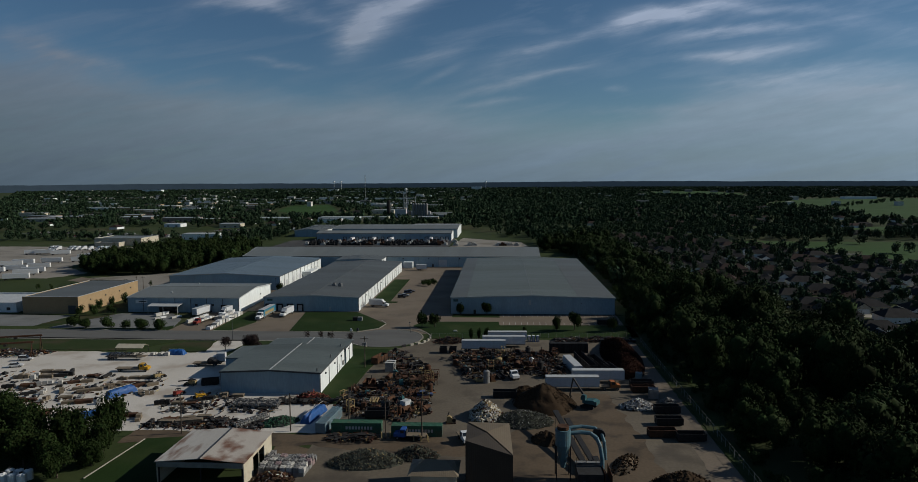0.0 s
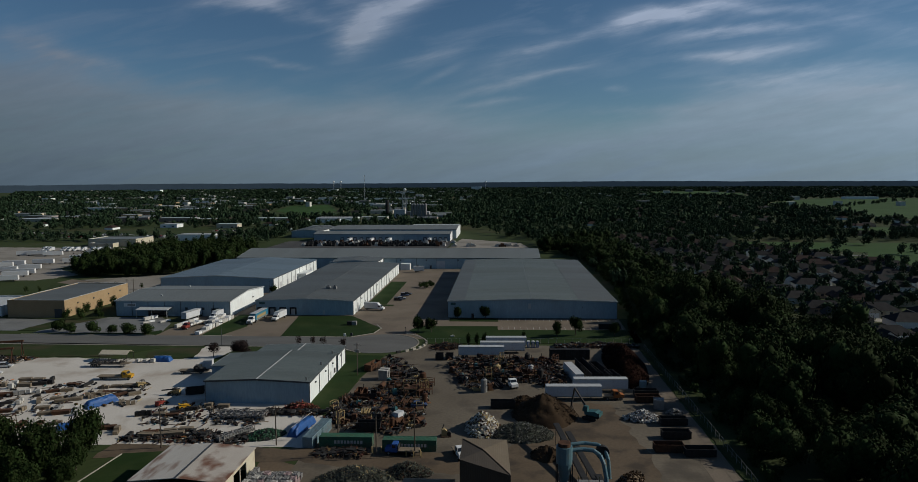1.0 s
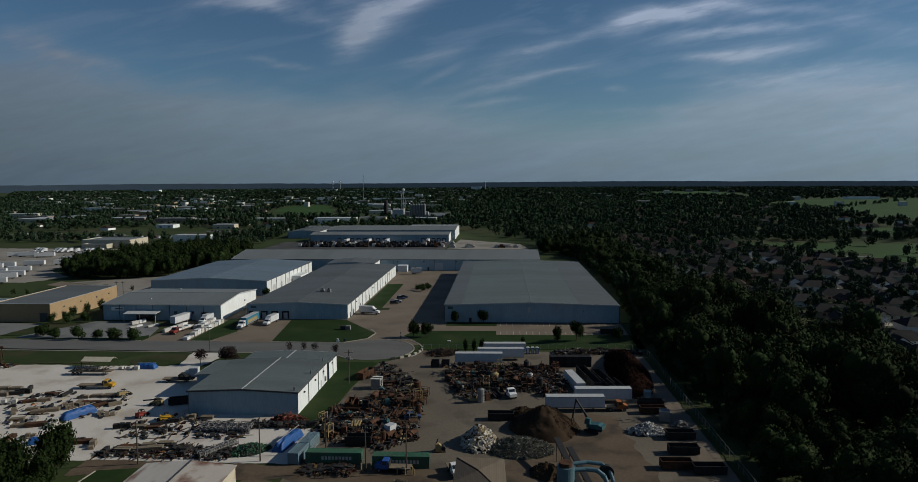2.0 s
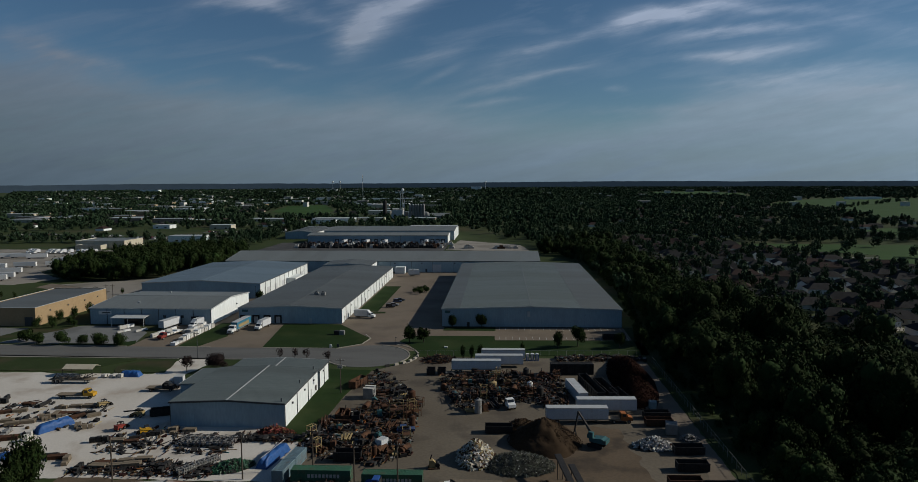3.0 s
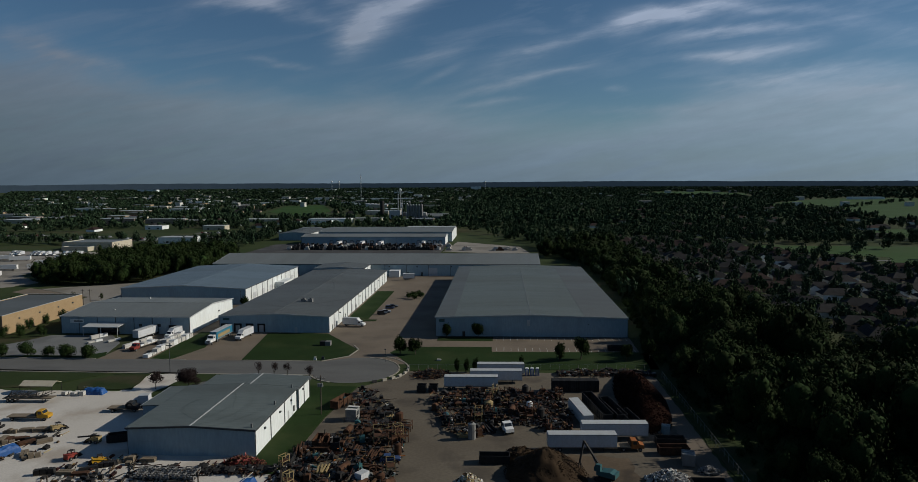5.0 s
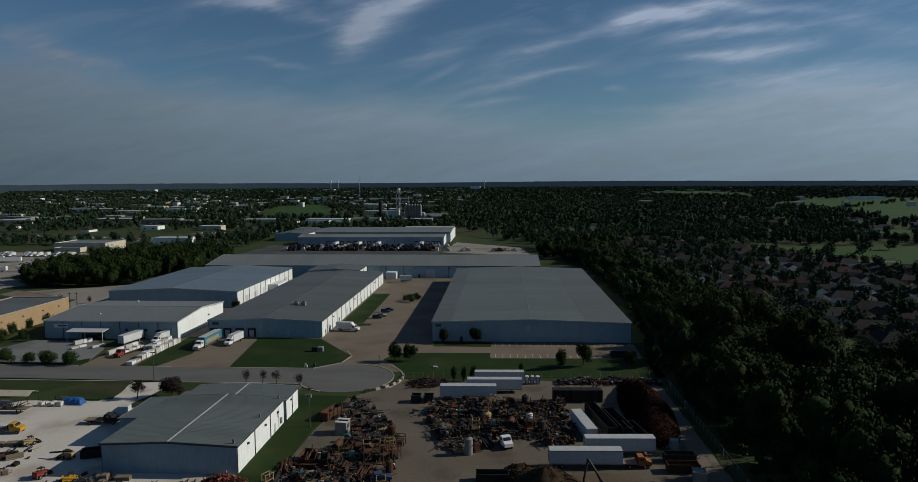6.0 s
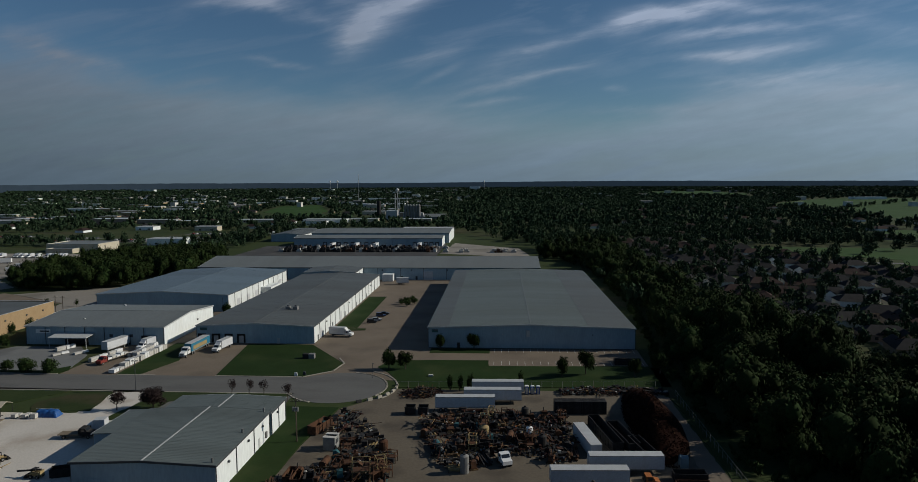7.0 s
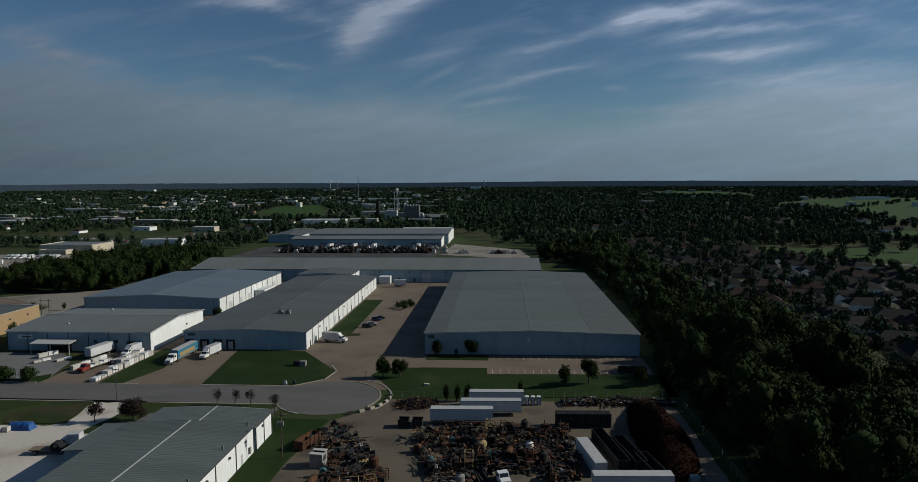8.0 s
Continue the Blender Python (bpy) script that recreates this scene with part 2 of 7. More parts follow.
M_ROOFB = mat("bluish_metal_roof", (0.165, 0.215, 0.25), (0.135, 0.18, 0.212), 0.55, 0.25, scale=0.045, fine=1.5, stains=(0.12, 0.155, 0.18), stain_scale=0.05, stain_amount=0.5, spec=0.4, stretch=(0.2, 1, 1))
M_ROOF = mat("galvanised_roof", (0.136, 0.158, 0.15), (0.106, 0.124, 0.117), 0.6, 0.08, scale=0.07, fine=1.5, stains=(0.088, 0.101, 0.096), stain_scale=0.12, stain_amount=0.7, spec=0.3, stretch=(0.14, 1.0, 1.0))
M_ROOFD = mat("slate_grey_metal_roof", (0.122, 0.133, 0.13), (0.096, 0.105, 0.103), 0.6, 0.08, scale=0.05, fine=1.5, stains=(0.085, 0.09, 0.088), stain_scale=0.08, stain_amount=0.55, spec=0.3, stretch=(0.2, 1, 1))
M_ROOFX = mat("grey_metal_roof_cross_ribbed", (0.18, 0.196, 0.19), (0.145, 0.158, 0.154), 0.6, 0.08, scale=0.045, fine=1.5, stains=(0.12, 0.13, 0.127), stain_scale=0.06, stain_amount=0.5, spec=0.3, stretch=(1, 0.2, 1))
M_TRIM = mat("light_metal_trim", (0.52, 0.53, 0.52), None, 0.5, scale=0.5, bump=0.05)
M_DARKTRIM = mat("dark_bronze_trim", (0.06, 0.065, 0.07), None, 0.6, scale=0.5, bump=0.05)
M_BLACK = mat("black_rubber", (0.022, 0.022, 0.023), None, 0.85, scale=1.0)
M_TAN = mat("tan_block_wall", (0.36, 0.255, 0.14), (0.32, 0.22, 0.12), 0.9, scale=0.3, fine=2.5, stains=(0.28, 0.19, 0.10), stain_scale=0.3, stain_amount=0.3)
M_CREAM = mat("cream_painted_metal", (0.52, 0.47, 0.36), (0.45, 0.40, 0.30), 0.6, scale=0.3, stains=(0.28, 0.20, 0.13), stain_scale=0.5, stain_amount=0.4)
M_WHITE = mat("white_vehicle_paint", (0.72, 0.72, 0.70), (0.66, 0.66, 0.64), 0.4, scale=0.4, bump=0.02, spec=0.5)
M_TRAILER = mat("white_trailer_panel", (0.55, 0.56, 0.57), (0.48, 0.49, 0.50), 0.5, scale=0.4, fine=3, ribs=0, rib_pitch=1.2, stains=(0.36, 0.34, 0.31), stain_scale=0.5, stain_amount=0.4)
M_GLASS = mat("dark_window_glass", (0.02, 0.025, 0.03), None, 0.12, bump=0.0, spec=0.6)
M_TEALBOX = mat("teal_trailer_side", (0.03, 0.17, 0.26), (0.025, 0.14, 0.22), 0.5, scale=0.5)
M_GREENC = mat("green_container_paint", (0.045, 0.13, 0.075), (0.035, 0.105, 0.06), 0.6, scale=0.4, ribs=0, rib_pitch=0.28, stains=(0.12, 0.075, 0.045), stain_scale=0.5, stain_amount=0.4)
M_BLUEC = mat("blue_grey_container_paint", (0.17, 0.25, 0.28), (0.14, 0.21, 0.24), 0.6, scale=0.4, ribs=1, rib_pitch=0.28, stains=(0.16, 0.11, 0.08), stain_scale=0.5, stain_amount=0.4)
M_TARP = mat("blue_tarpaulin", (0.02, 0.095, 0.30), (0.013, 0.065, 0.21), 0.5, scale=1.2, bump=0.5)
M_RUST = mat("rusty_steel", (0.112, 0.05, 0.028), (0.042, 0.022, 0.016), 0.9, 0.1, scale=0.8, island=0.75, stains=(0.026, 0.019, 0.016), stain_scale=0.6, stain_amount=0.7, spec=0.15)
M_STEEL = mat("dark_scrap_steel", (0.03, 0.028, 0.027), (0.016, 0.0155, 0.015), 0.8, 0.2, scale=0.8, island=0.7)
M_GALV = mat("grey_scrap_metal", (0.26, 0.255, 0.245), (0.18, 0.175, 0.165), 0.6, 0.3, scale=0.8, island=0.5)
M_YELL = mat("faded_cream_steel", (0.34, 0.25, 0.12), (0.24, 0.17, 0.08), 0.8, scale=0.8, island=0.4)
M_TEAL = mat("teal_machine_paint", (0.035, 0.115, 0.12), (0.028, 0.09, 0.095), 0.55, scale=0.5, island=0.2, stains=(0.12, 0.08, 0.05), stain_scale=0.6, stain_amount=0.4)
M_CYCLONE = mat("sky_blue_duct_paint", (0.10, 0.185, 0.215), (0.08, 0.15, 0.175), 0.5, 0.1, scale=0.5, stains=(0.2, 0.15, 0.1), stain_scale=0.4, stain_amount=0.45)
M_WOOD = mat("weathered_timber", (0.21, 0.165, 0.115), (0.14, 0.11, 0.08), 0.9, scale=0.8, island=0.35)
M_POLE = mat("creosoted_pole_wood", (0.09, 0.07, 0.052), (0.06, 0.047, 0.036), 0.9, scale=0.6)
M_PALE = mat("pale_stacked_blocks", (0.50, 0.48, 0.44), (0.40, 0.385, 0.35), 0.85, scale=0.8, island=0.25)
M_SOIL = mat("shredded_brown_fluff", (0.055, 0.036, 0.022), (0.03, 0.02, 0.013), 0.95, scale=0.4, fine=4, bump=0.8, island=0.3, spec=0.04)
M_OLIVE = mat("tangled_olive_wire", (0.085, 0.085, 0.06), (0.045, 0.047, 0.037), 0.85, scale=0.6, island=0.55)
M_REDSCRAP = mat("oxidised_turnings", (0.020, 0.0075, 0.005), (0.010, 0.0045, 0.0035), 0.95, scale=0.3, fine=3, bump=0.8, island=0.4, spec=0.03)
M_BROWN = mat("brown_ribbed_cladding", (0.05, 0.04, 0.03), (0.04, 0.032, 0.024), 0.65, 0.1, scale=0.3, ribs=0, rib_pitch=0.4)
M_TANROOF = mat("tan_ribbed_roof", (0.20, 0.16, 0.11), (0.16, 0.125, 0.085), 0.65, 0.1, scale=0.3, ribs=0, rib_pitch=0.4)
M_SHEDROOF = mat("rust_streaked_white_roof", (0.50, 0.47, 0.42), (0.40, 0.37, 0.33), 0.75, 0.0, scale=0.3, stains=(0.14, 0.06, 0.03), stain_scale=0.2, stain_amount=0.95, stain_at=0.53, stretch=(1.6, 0.45, 1))
M_SHEDRUST = mat("heavily_rusted_sheet_roof", (0.42, 0.38, 0.33), (0.34, 0.30, 0.26), 0.8, 0.0, scale=0.3, stains=(0.12, 0.05, 0.027), stain_scale=0.2, stain_amount=0.95, stain_at=0.46, stretch=(0.9, 0.7, 1))
M_RED = mat("faded_red_paint", (0.25, 0.035, 0.025), (0.16, 0.03, 0.02), 0.6, scale=0.6)
M_ORANGE = mat("orange_machine_paint", (0.38, 0.13, 0.03), (0.28, 0.09, 0.025), 0.6, scale=0.6)
M_YELLOW = mat("yellow_cab_paint", (0.55, 0.30, 0.02), (0.45, 0.24, 0.02), 0.5, scale=0.6)
M_BLUEP = mat("blue_plastic", (0.03, 0.10, 0.34), None, 0.5, scale=0.6)
M_LEAF = mat("tree_leaves", (0.027, 0.044, 0.0115), (0.010, 0.0175, 0.005), 0.9, scale=0.06, fine=0.5, island=0.35, bump=0.0, spec=0.06)
M_LEAF2 = mat("lighter_tree_leaves", (0.030, 0.050, 0.013), (0.018, 0.032, 0.009), 0.9, scale=0.1, fine=0.8, island=0.35, bump=0.0, spec=0.08)
M_LEAF3 = mat("plum_leaves", (0.026, 0.015, 0.014), (0.016, 0.010, 0.009), 0.85, scale=0.3, fine=1.5, island=0.4, bump=0.0, spec=0.15)
# far leaves: distance haze painted in as a paler, bluer green
M_FAR = mat("haze_tinted_canopy", (0.038, 0.064, 0.033), (0.020, 0.036, 0.019), 0.95, scale=0.02, fine=0.15, island=0.3, bump=0.0, spec=0.05)
M_BARK = mat("grey_bark", (0.09, 0.07, 0.052), (0.06, 0.047, 0.036), 0.9, scale=1.5)
M_SHINGLE = mat("brown_grey_shingles", (0.034, 0.033, 0.033), (0.023, 0.022, 0.022), 0.95, scale=0.4, fine=4, spec=0.1)
M_SHINGLE2 = mat("red_brown_shingles", (0.045, 0.029, 0.025), (0.03, 0.02, 0.018), 0.95, scale=0.4, fine=4, spec=0.1)
M_BRICK = mat("pale_house_brick", (0.33, 0.25, 0.19), (0.27, 0.20, 0.15), 0.9, scale=0.5, fine=4)
M_CAR = [mat("car_paint_" + n, c, None, 0.3, scale=0.5, bump=0.0, spec=0.5) for n, c in (("white", (0.65, 0.65, 0.64)), ("black", (0.02, 0.02, 0.022)), ("silver", (0.36, 0.37, 0.38)), ("red", (0.22, 0.03, 0.03)), ("blue", (0.04, 0.07, 0.16)))]
# aerial haze of the ridge: put into its blue colour and a weak glow
M_BACK = mat("haze_tinted_glowing_distance", (0.045, 0.06, 0.075), (0.038, 0.053, 0.067), 1.0, scale=0.002, fine=0.02, bump=0.0, spec=0.0)
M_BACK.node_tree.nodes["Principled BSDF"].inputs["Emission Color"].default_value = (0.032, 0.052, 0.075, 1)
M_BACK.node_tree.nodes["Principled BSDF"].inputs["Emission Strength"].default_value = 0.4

M_TOWN = mat("pale_far_walls", (0.46, 0.45, 0.42), (0.3, 0.28, 0.25), 0.8, scale=0.01, fine=0.1, island=0.5, bump=0.0)

# ---- building helpers ----


class B:
    """Gathers boxes, prisms and tubes of one mesh."""

    def __init__(self):
        self.v, self.f = [], []

    def add(self, verts, faces):
        o = len(self.v)
        self.v += verts
        self.f += [tuple(i + o for i in q) for q in faces]
        return self

    def box(self, x0, x1, y0, y1, z0, z1):
        v = [(x, y, z) for z in (z0, z1) for x, y in ((x0, y0), (x1, y0), (x1, y1), (x0, y1))]
        return self.add(v, [(3, 2, 1, 0), (4, 5, 6, 7), (0, 1, 5, 4), (1, 2, 6, 5), (2, 3, 7, 6), (3, 0, 4, 7)])

    def turned(self, c, size, m):
        sx, sy, sz = [q / 2 for q in size]
        c = Vector(c)
        v = [tuple(c + m @ Vector((x, y, z))) for z in (-sz, sz) for x, y in ((-sx, -sy), (sx, -sy), (sx, sy), (-sx, sy))]
        return self.add(v, [(3, 2, 1, 0), (4, 5, 6, 7), (0, 1, 5, 4), (1, 2, 6, 5), (2, 3, 7, 6), (3, 0, 4, 7)])

    def prism(self, pts, z0, z1):
        n = len(pts)
        v = [(x, y, z0) for x, y in pts] + [(x, y, z1) for x, y in pts]
        f = [tuple(range(n))[::-1], tuple(range(n, 2 * n))] + [(i, (i + 1) % n, n + (i + 1) % n, n + i) for i in range(n)]
        return self.add(v, f)

    def side(self, pts, axis, a0, a1):
        """A prism of a profile (u, z), drawn out along x or y."""
        n = len(pts)
        place = (lambda u, z, a: (a, u, z)) if axis == "x" else (lambda u, z, a: (u, a, z))
        v = [place(u, z, a0) for u, z in pts] + [place(u, z, a1) for u, z in pts]
        f = [tuple(range(n))[::-1], tuple(range(n, 2 * n))] + [(i, (i + 1) % n, n + (i + 1) % n, n + i) for i in range(n)]
        return self.add(v, f)

    def tube(self, a, b, r0, r1=None, n=8):
        a, b = Vector(a), Vector(b)
        r1 = r0 if r1 is None else r1
        d = (b - a).normalized()
        s = d.orthogonal().normalized()
        t = d.cross(s)
        v = []
        for c, r in ((a, r0), (b, r1)):
            v += [tuple(c + (s * math.cos(k * 2 * math.pi / n) + t * math.sin(k * 2 * math.pi / n)) * r) for k in range(n)]
        f = [(k, (k + 1) % n, n + (k + 1) % n, n + k) for k in range(n)] + [tuple(range(n))[::-1], tuple(range(n, 2 * n))]
        return self.add(v, f)

    def beam(self, a, b, w):
        return self.tube(a, b, w * 0.7, None, 4)

    def mesh(self, name, material):
        me = bpy.data.meshes.new(name)
        me.from_pydata(self.v, [], self.f)
        me.materials.append(material)
        bm = bmesh.new()
        bm.from_mesh(me)
        bmesh.ops.recalc_face_normals(bm, faces=bm.faces)
        bm.to_mesh(me)
        bm.free()
        return me


def fast_mesh(name, verts, tris, material):
    verts, tris = np.asarray(verts, np.float32), np.asarray(tris, np.int32)
    me = bpy.data.meshes.new(name)
    me.vertices.add(len(verts))
    me.vertices.foreach_set("co", verts.ravel())
    me.loops.add(tris.size)
    me.loops.foreach_set("vertex_index", tris.ravel())
    me.polygons.add(len(tris))
    me.polygons.foreach_set("loop_start", np.arange(0, tris.size, 3, dtype=np.int32))
    me.update(calc_edges=True)
    me.materials.append(material)
    return me


def part(name, b, material, parent, label="", kind=""):
    me = b.mesh(name, material) if isinstance(b, B) else b
    ob = new(name, me)
    ob.parent = parent
    return tagged(ob, label, kind=kind)


def thing(name, label, category, group="", at=(0, 0, 0), rz=0.0, kind=""):
    ob = new(name)
    ob.empty_display_size = 0.5
    ob.matrix_basis = pose(*at, 0, 0, rz)
    return tagged(ob, label, category, group, kind)


def solid(name, b, material, label, category, group="", at=(0, 0, 0), rz=0.0, kind=""):
    ob = new(name, b.mesh(name, material) if isinstance(b, B) else b)
    ob.matrix_basis = pose(*at, 0, 0, rz)
    return tagged(ob, label, category, group, kind)


rnd = random.Random(11)
rng = np.random.default_rng(7)


def turn(rx, ry, rz):
    return Euler((radians(rx), radians(ry), radians(rz))).to_matrix()

# ---- ground, roads, lawns ----
solid("ground", B().box(-5200, 5200, -700, 5200, -2.0, 0.0), M_GROUND, "dark green open land reaching the horizon", "ground", kind="structure")


def arc(cx, cy, r, a0, a1, n=16):
    return [(cx + r * math.cos(radians(a0 + (a1 - a0) * k / n)), cy + r * math.sin(radians(a0 + (a1 - a0) * k / n))) for k in range(n + 1)]


def ragged(pts, step=2.0, amp=0.7):
    """The outline with an uneven, worn edge."""
    out = []
    for (ax, ay), (bx, by) in zip(pts, pts[1:] + pts[:1]):
        d = math.hypot(bx - ax, by - ay)
        n = max(1, int(d / step))
        for k in range(n):
            x, y = ax + (bx - ax) * k / n, ay + (by - ay) * k / n
            w = amp * (noise.noise(Vector((x * 0.25, y * 0.25, 2.0))) + 0.6 * noise.noise(Vector((x * 0.9, y * 0.9, 4.0))))
            out.append((x - (by - ay) / d * w, y + (bx - ax) / d * w))
    return out


def sheet(name, pts, z, material, label, category):
    return solid(name, B().prism(pts, -0.3, z), material, label, category, kind="structure")


def kerb_line(pts, closed=False, w=0.5, z0=-0.1, z1=0.17):
    b = B()
    loop = pts + [pts[0]] if closed else pts
    for (ax, ay), (bx, by) in zip(loop, loop[1:]):
        d = Vector((bx - ax, by - ay, 0))
        if d.length < 0.05:
            continue
        m = Matrix.Rotation(math.atan2(d.y, d.x), 3, "Z")
        b.turned(((ax + bx) / 2, (ay + by) / 2, (z0 + z1) / 2), (d.length + w * 0.9, w, z1 - z0), m)
    return solid("kerb", b, M_KERB, "pale concrete kerb along the paving", "kerb", kind="structure")


# paved land
sheet("pavement", [(-137, 254), (-23, 254), (-23, 470), (-130, 470), (-130, 350), (-190, 362), (-270, 402), (-270, 388), (-200, 352), (-180, 338), (-137, 338)], 0.04, M_CONC, "tan concrete truck court between the warehouses", "pavement")
sheet("pavement", [(-1, 270.8), (51, 272.6), (51.5, 293), (-23, 293), (-23, 286), (-36, 286), (-36, 277), (-1, 277.6)], 0.06, M_CONC, "tan concrete car park with painted bays", "pavement")
sheet("pavement", [(-44, 60), (49, 60), (49, 246), (-27, 246), (-33, 236), (-40, 228.5), (-43, 204), (-44, 178)], 0.04, M_PAVE, "stained concrete floor of the scrap yard", "pavement")
sheet("pavement", ragged([(12, 60), (37, 60), (33, 150), (30, 182), (18, 184), (8, 166), (-4, 140)], 2.0, 1.8), 0.055, M_DIRT, "brown trampled dirt in the scrap yard", "pavement")
sheet("pavement", ragged([(42, 100), (48.6, 100), (49.8, 242), (46, 242)], 2.0, 0.6), 0.06, M_CONC, "pale gravel strip along the yard's edge", "pavement")
sheet("pavement", ragged([(-330, 150), (-44, 150), (-44, 171), (-52, 171), (-52, 222), (-94, 222), (-95, 240), (-109, 240), (-109, 222), (-330, 222)], 2.0, 0.9), 0.03, M_GRAVEL, "pale gravel storage yard", "pavement")
sheet("pavement", ragged([(-200, 132), (-92, 150), (-92, 160), (-200, 160)], 2.0, 1.2), 0.024, M_GRAVEL, "pale gravel storage yard edge", "pavement")
sheet("pavement", ragged([(-90, 142.5), (-44, 142.5), (-20, 139), (-8, 139), (-8, 149), (-44, 150.2), (-90, 150.2)], 2.0, 1.2), 0.05, M_DIRT, "brown dirt lane between the yards", "pavement")
sheet("pavement", ragged([(-52, 60), (-8, 60), (-8, 140), (-52, 143)], 2.0, 1.5), 0.036, M_DIRT, "dark trampled dirt yard", "pavement")
sheet("pavement", [(-90, 221), (-56, 221), (-56, 239), (-88, 239)], 0.035, M_ROAD, "grey asphalt parking behind the shed", "pavement")
sheet("pavement", [(-190, 259), (-138, 259), (-137.6, 262), (-142, 278), (-152, 290), (-190, 289)], 0.05, M_LOT, "pale grey car park surface", "pavement")
sheet("pavement", [(-252, 262), (-199, 262), (-196, 284), (-252, 286)], 0.05, M_LOT, "pale grey car park surface", "pavement")
sheet("pavement", ragged([(-560, 420), (-420, 392), (-290, 396), (-278, 420), (-314, 452), (-318, 490), (-312, 556), (-336, 592), (-520, 600)], 2.0, 2.0), 0.05, M_TRUCKLOT, "dusty pale gravel trailer park", "pavement")
sheet("pavement", ragged([(-215, 540), (-48, 540), (-48, 690), (-215, 662)], 3.0, 1.5), 0.05, M_COURT, "dark asphalt storage court behind the long warehouse", "pavement")
sheet("pavement", ragged([(-47, 600), (-20, 590), (30, 560), (20, 640), (-40, 690)], 3.0, 1.5), 0.06, M_TRUCKLOT, "pale gravel corner of the storage court", "pavement")
sheet("pavement", ragged([(-262, 398), (-217, 423), (-190, 404), (-190, 344), (-211, 344), (-217, 374)], 2.0, 1.0), 0.15, M_TRUCKLOT, "dusty pale lane beside the grove", "pavement")
# the road with its turning circle
sheet("road", [(-900, 240.5), (-56, 240.5)] + arc(-45, 247, 14.2, 205, 360, 18) + arc(-45, 247, 14.2, 0, 118, 14) + [(-58, 256), (-900, 256)], 0.07, M_ROAD, "grey asphalt road ending in a turning circle", "road")
kerb_line([(-330, 240.3), (-110, 240.3)])
kerb_line([(-94, 240.3), (-57, 240.3)] + arc(-45, 247, 14.3, 206, 250, 6))
kerb_line([(-86, 256.2), (-58.5, 256.2), (-50.5, 263), (-49, 272), (-52, 278)])
kerb_line(arc(-45, 247, 14.5, -30, 80, 16))
kerb_line(arc(-45, 247, 17.5, -32, 62, 14))
kerb_line([(-106, 256.2), (-118, 256.2)])
kerb_line([(-138, 256.3), (-193, 256.3)])
# lawns
LAWNS = [
    ([(-86.2, 256.4), (-59, 256.4), (-50.8, 263), (-49.4, 272), (-66.6, 296), (-91, 296)], M_LAWN),
    ([(-65.5, 326), (-56, 324), (-56.2, 397), (-65.5, 397)], M_LAWN),
    ([(-65.5, 318), (-52, 320), (-52, 323), (-65.5, 324)], M_LAWN),
    ([(-118.5, 256.4), (-111, 256.4), (-106.4, 273), (-112.6, 297), (-119, 297)], M_LAWN),
    ([(-27, 247), (53, 251), (54, 271), (-0.8, 270.4), (-1.2, 277), (-34, 276.4), (-37, 268), (-32.5, 262), (-29.5, 256)], M_LAWN),
    ([(-22, 286.3), (-0.8, 286.3), (-0.8, 292.5), (-22, 292.5)], M_LAWN),
    ([(-51.5, 171), (-44, 171), (-43.4, 204), (-40.4, 229.5), (-56, 230)], M_LAWN),
    ([(-330, 224), (-136, 224), (-122, 239.8), (-330, 239.8)], M_ROUGH),
    ([(-122, 223), (-105.8, 224), (-109.5, 239.5), (-118, 239.6), (-126, 230)], M_ROUGH),
    ([(-99.5, 217), (-92, 218.5), (-91, 232), (-57, 236.5), (-57, 240), (-94.8, 240)], M_ROUGH),
    ([(-86.5, 115), (-70, 115), (-71, 140), (-74, 147), (-84.5, 145)], M_LAWN),
    ([(-166, 256.6), (-138.5, 256.6), (-136.6, 260), (-139, 265), (-144, 259.6), (-166, 259.6)], M_LAWN),
    ([(-199, 262), (-190, 262), (-176, 291), (-195, 289)], M_ROUGH),
    ([(-250, 346), (-199, 340), (-190, 350), (-215, 372), (-270, 384)], M_ROUGH),
    ([(49.6, 120), (55, 120), (58, 290), (52, 293), (50, 242)], M_ROUGH),
    ([(51.5, 293), (62, 293), (66, 440), (52, 440)], M_ROUGH),
]
for pts, m in LAWNS:
    sheet("lawn", pts if m is M_LAWN else ragged(pts, 1.5, 0.8), 0.13, m, "mown green lawn" if m is M_LAWN else "rough dry grass verge", "lawn")
for pts in ([(215, 655), (232, 612), (300, 560), (262, 492), (330, 470), (460, 560), (400, 640)],
            [(590, 1040), (800, 940), (1300, 1200), (1500, 1900), (1107, 2136), (934, 2031), (700, 1740), (585, 1521), (640, 1340)],
            [(330, 760), (430, 740), (560, 800), (470, 850)], [(570, 2660), (866, 2410), (1003, 2790), (1010, 3370), (704, 3284)],
            [(-460, 1320), (-520, 1615), (-447, 1690), (-339, 1350), (-330, 1140)],
            [(-345, 625), (-300, 610), (-280, 650), (-330, 665)]):
    sheet("field", pts, 0.1, M_FIELD, "bright green open field", "field")
# painted bays of the car park
for row, n in ((272.0, 20), (288.0, 20)):
    for k in range(n):
        solid("bay_line", B().box(-0.06, 0.06, 0, 4.6, 0, 0.012), M_LINE, "thin white painted bay line", "road marking", "bay lines", at=(0.8 + k * 2.58, row, 0.058), kind="structure")

# ---- warehouses ----


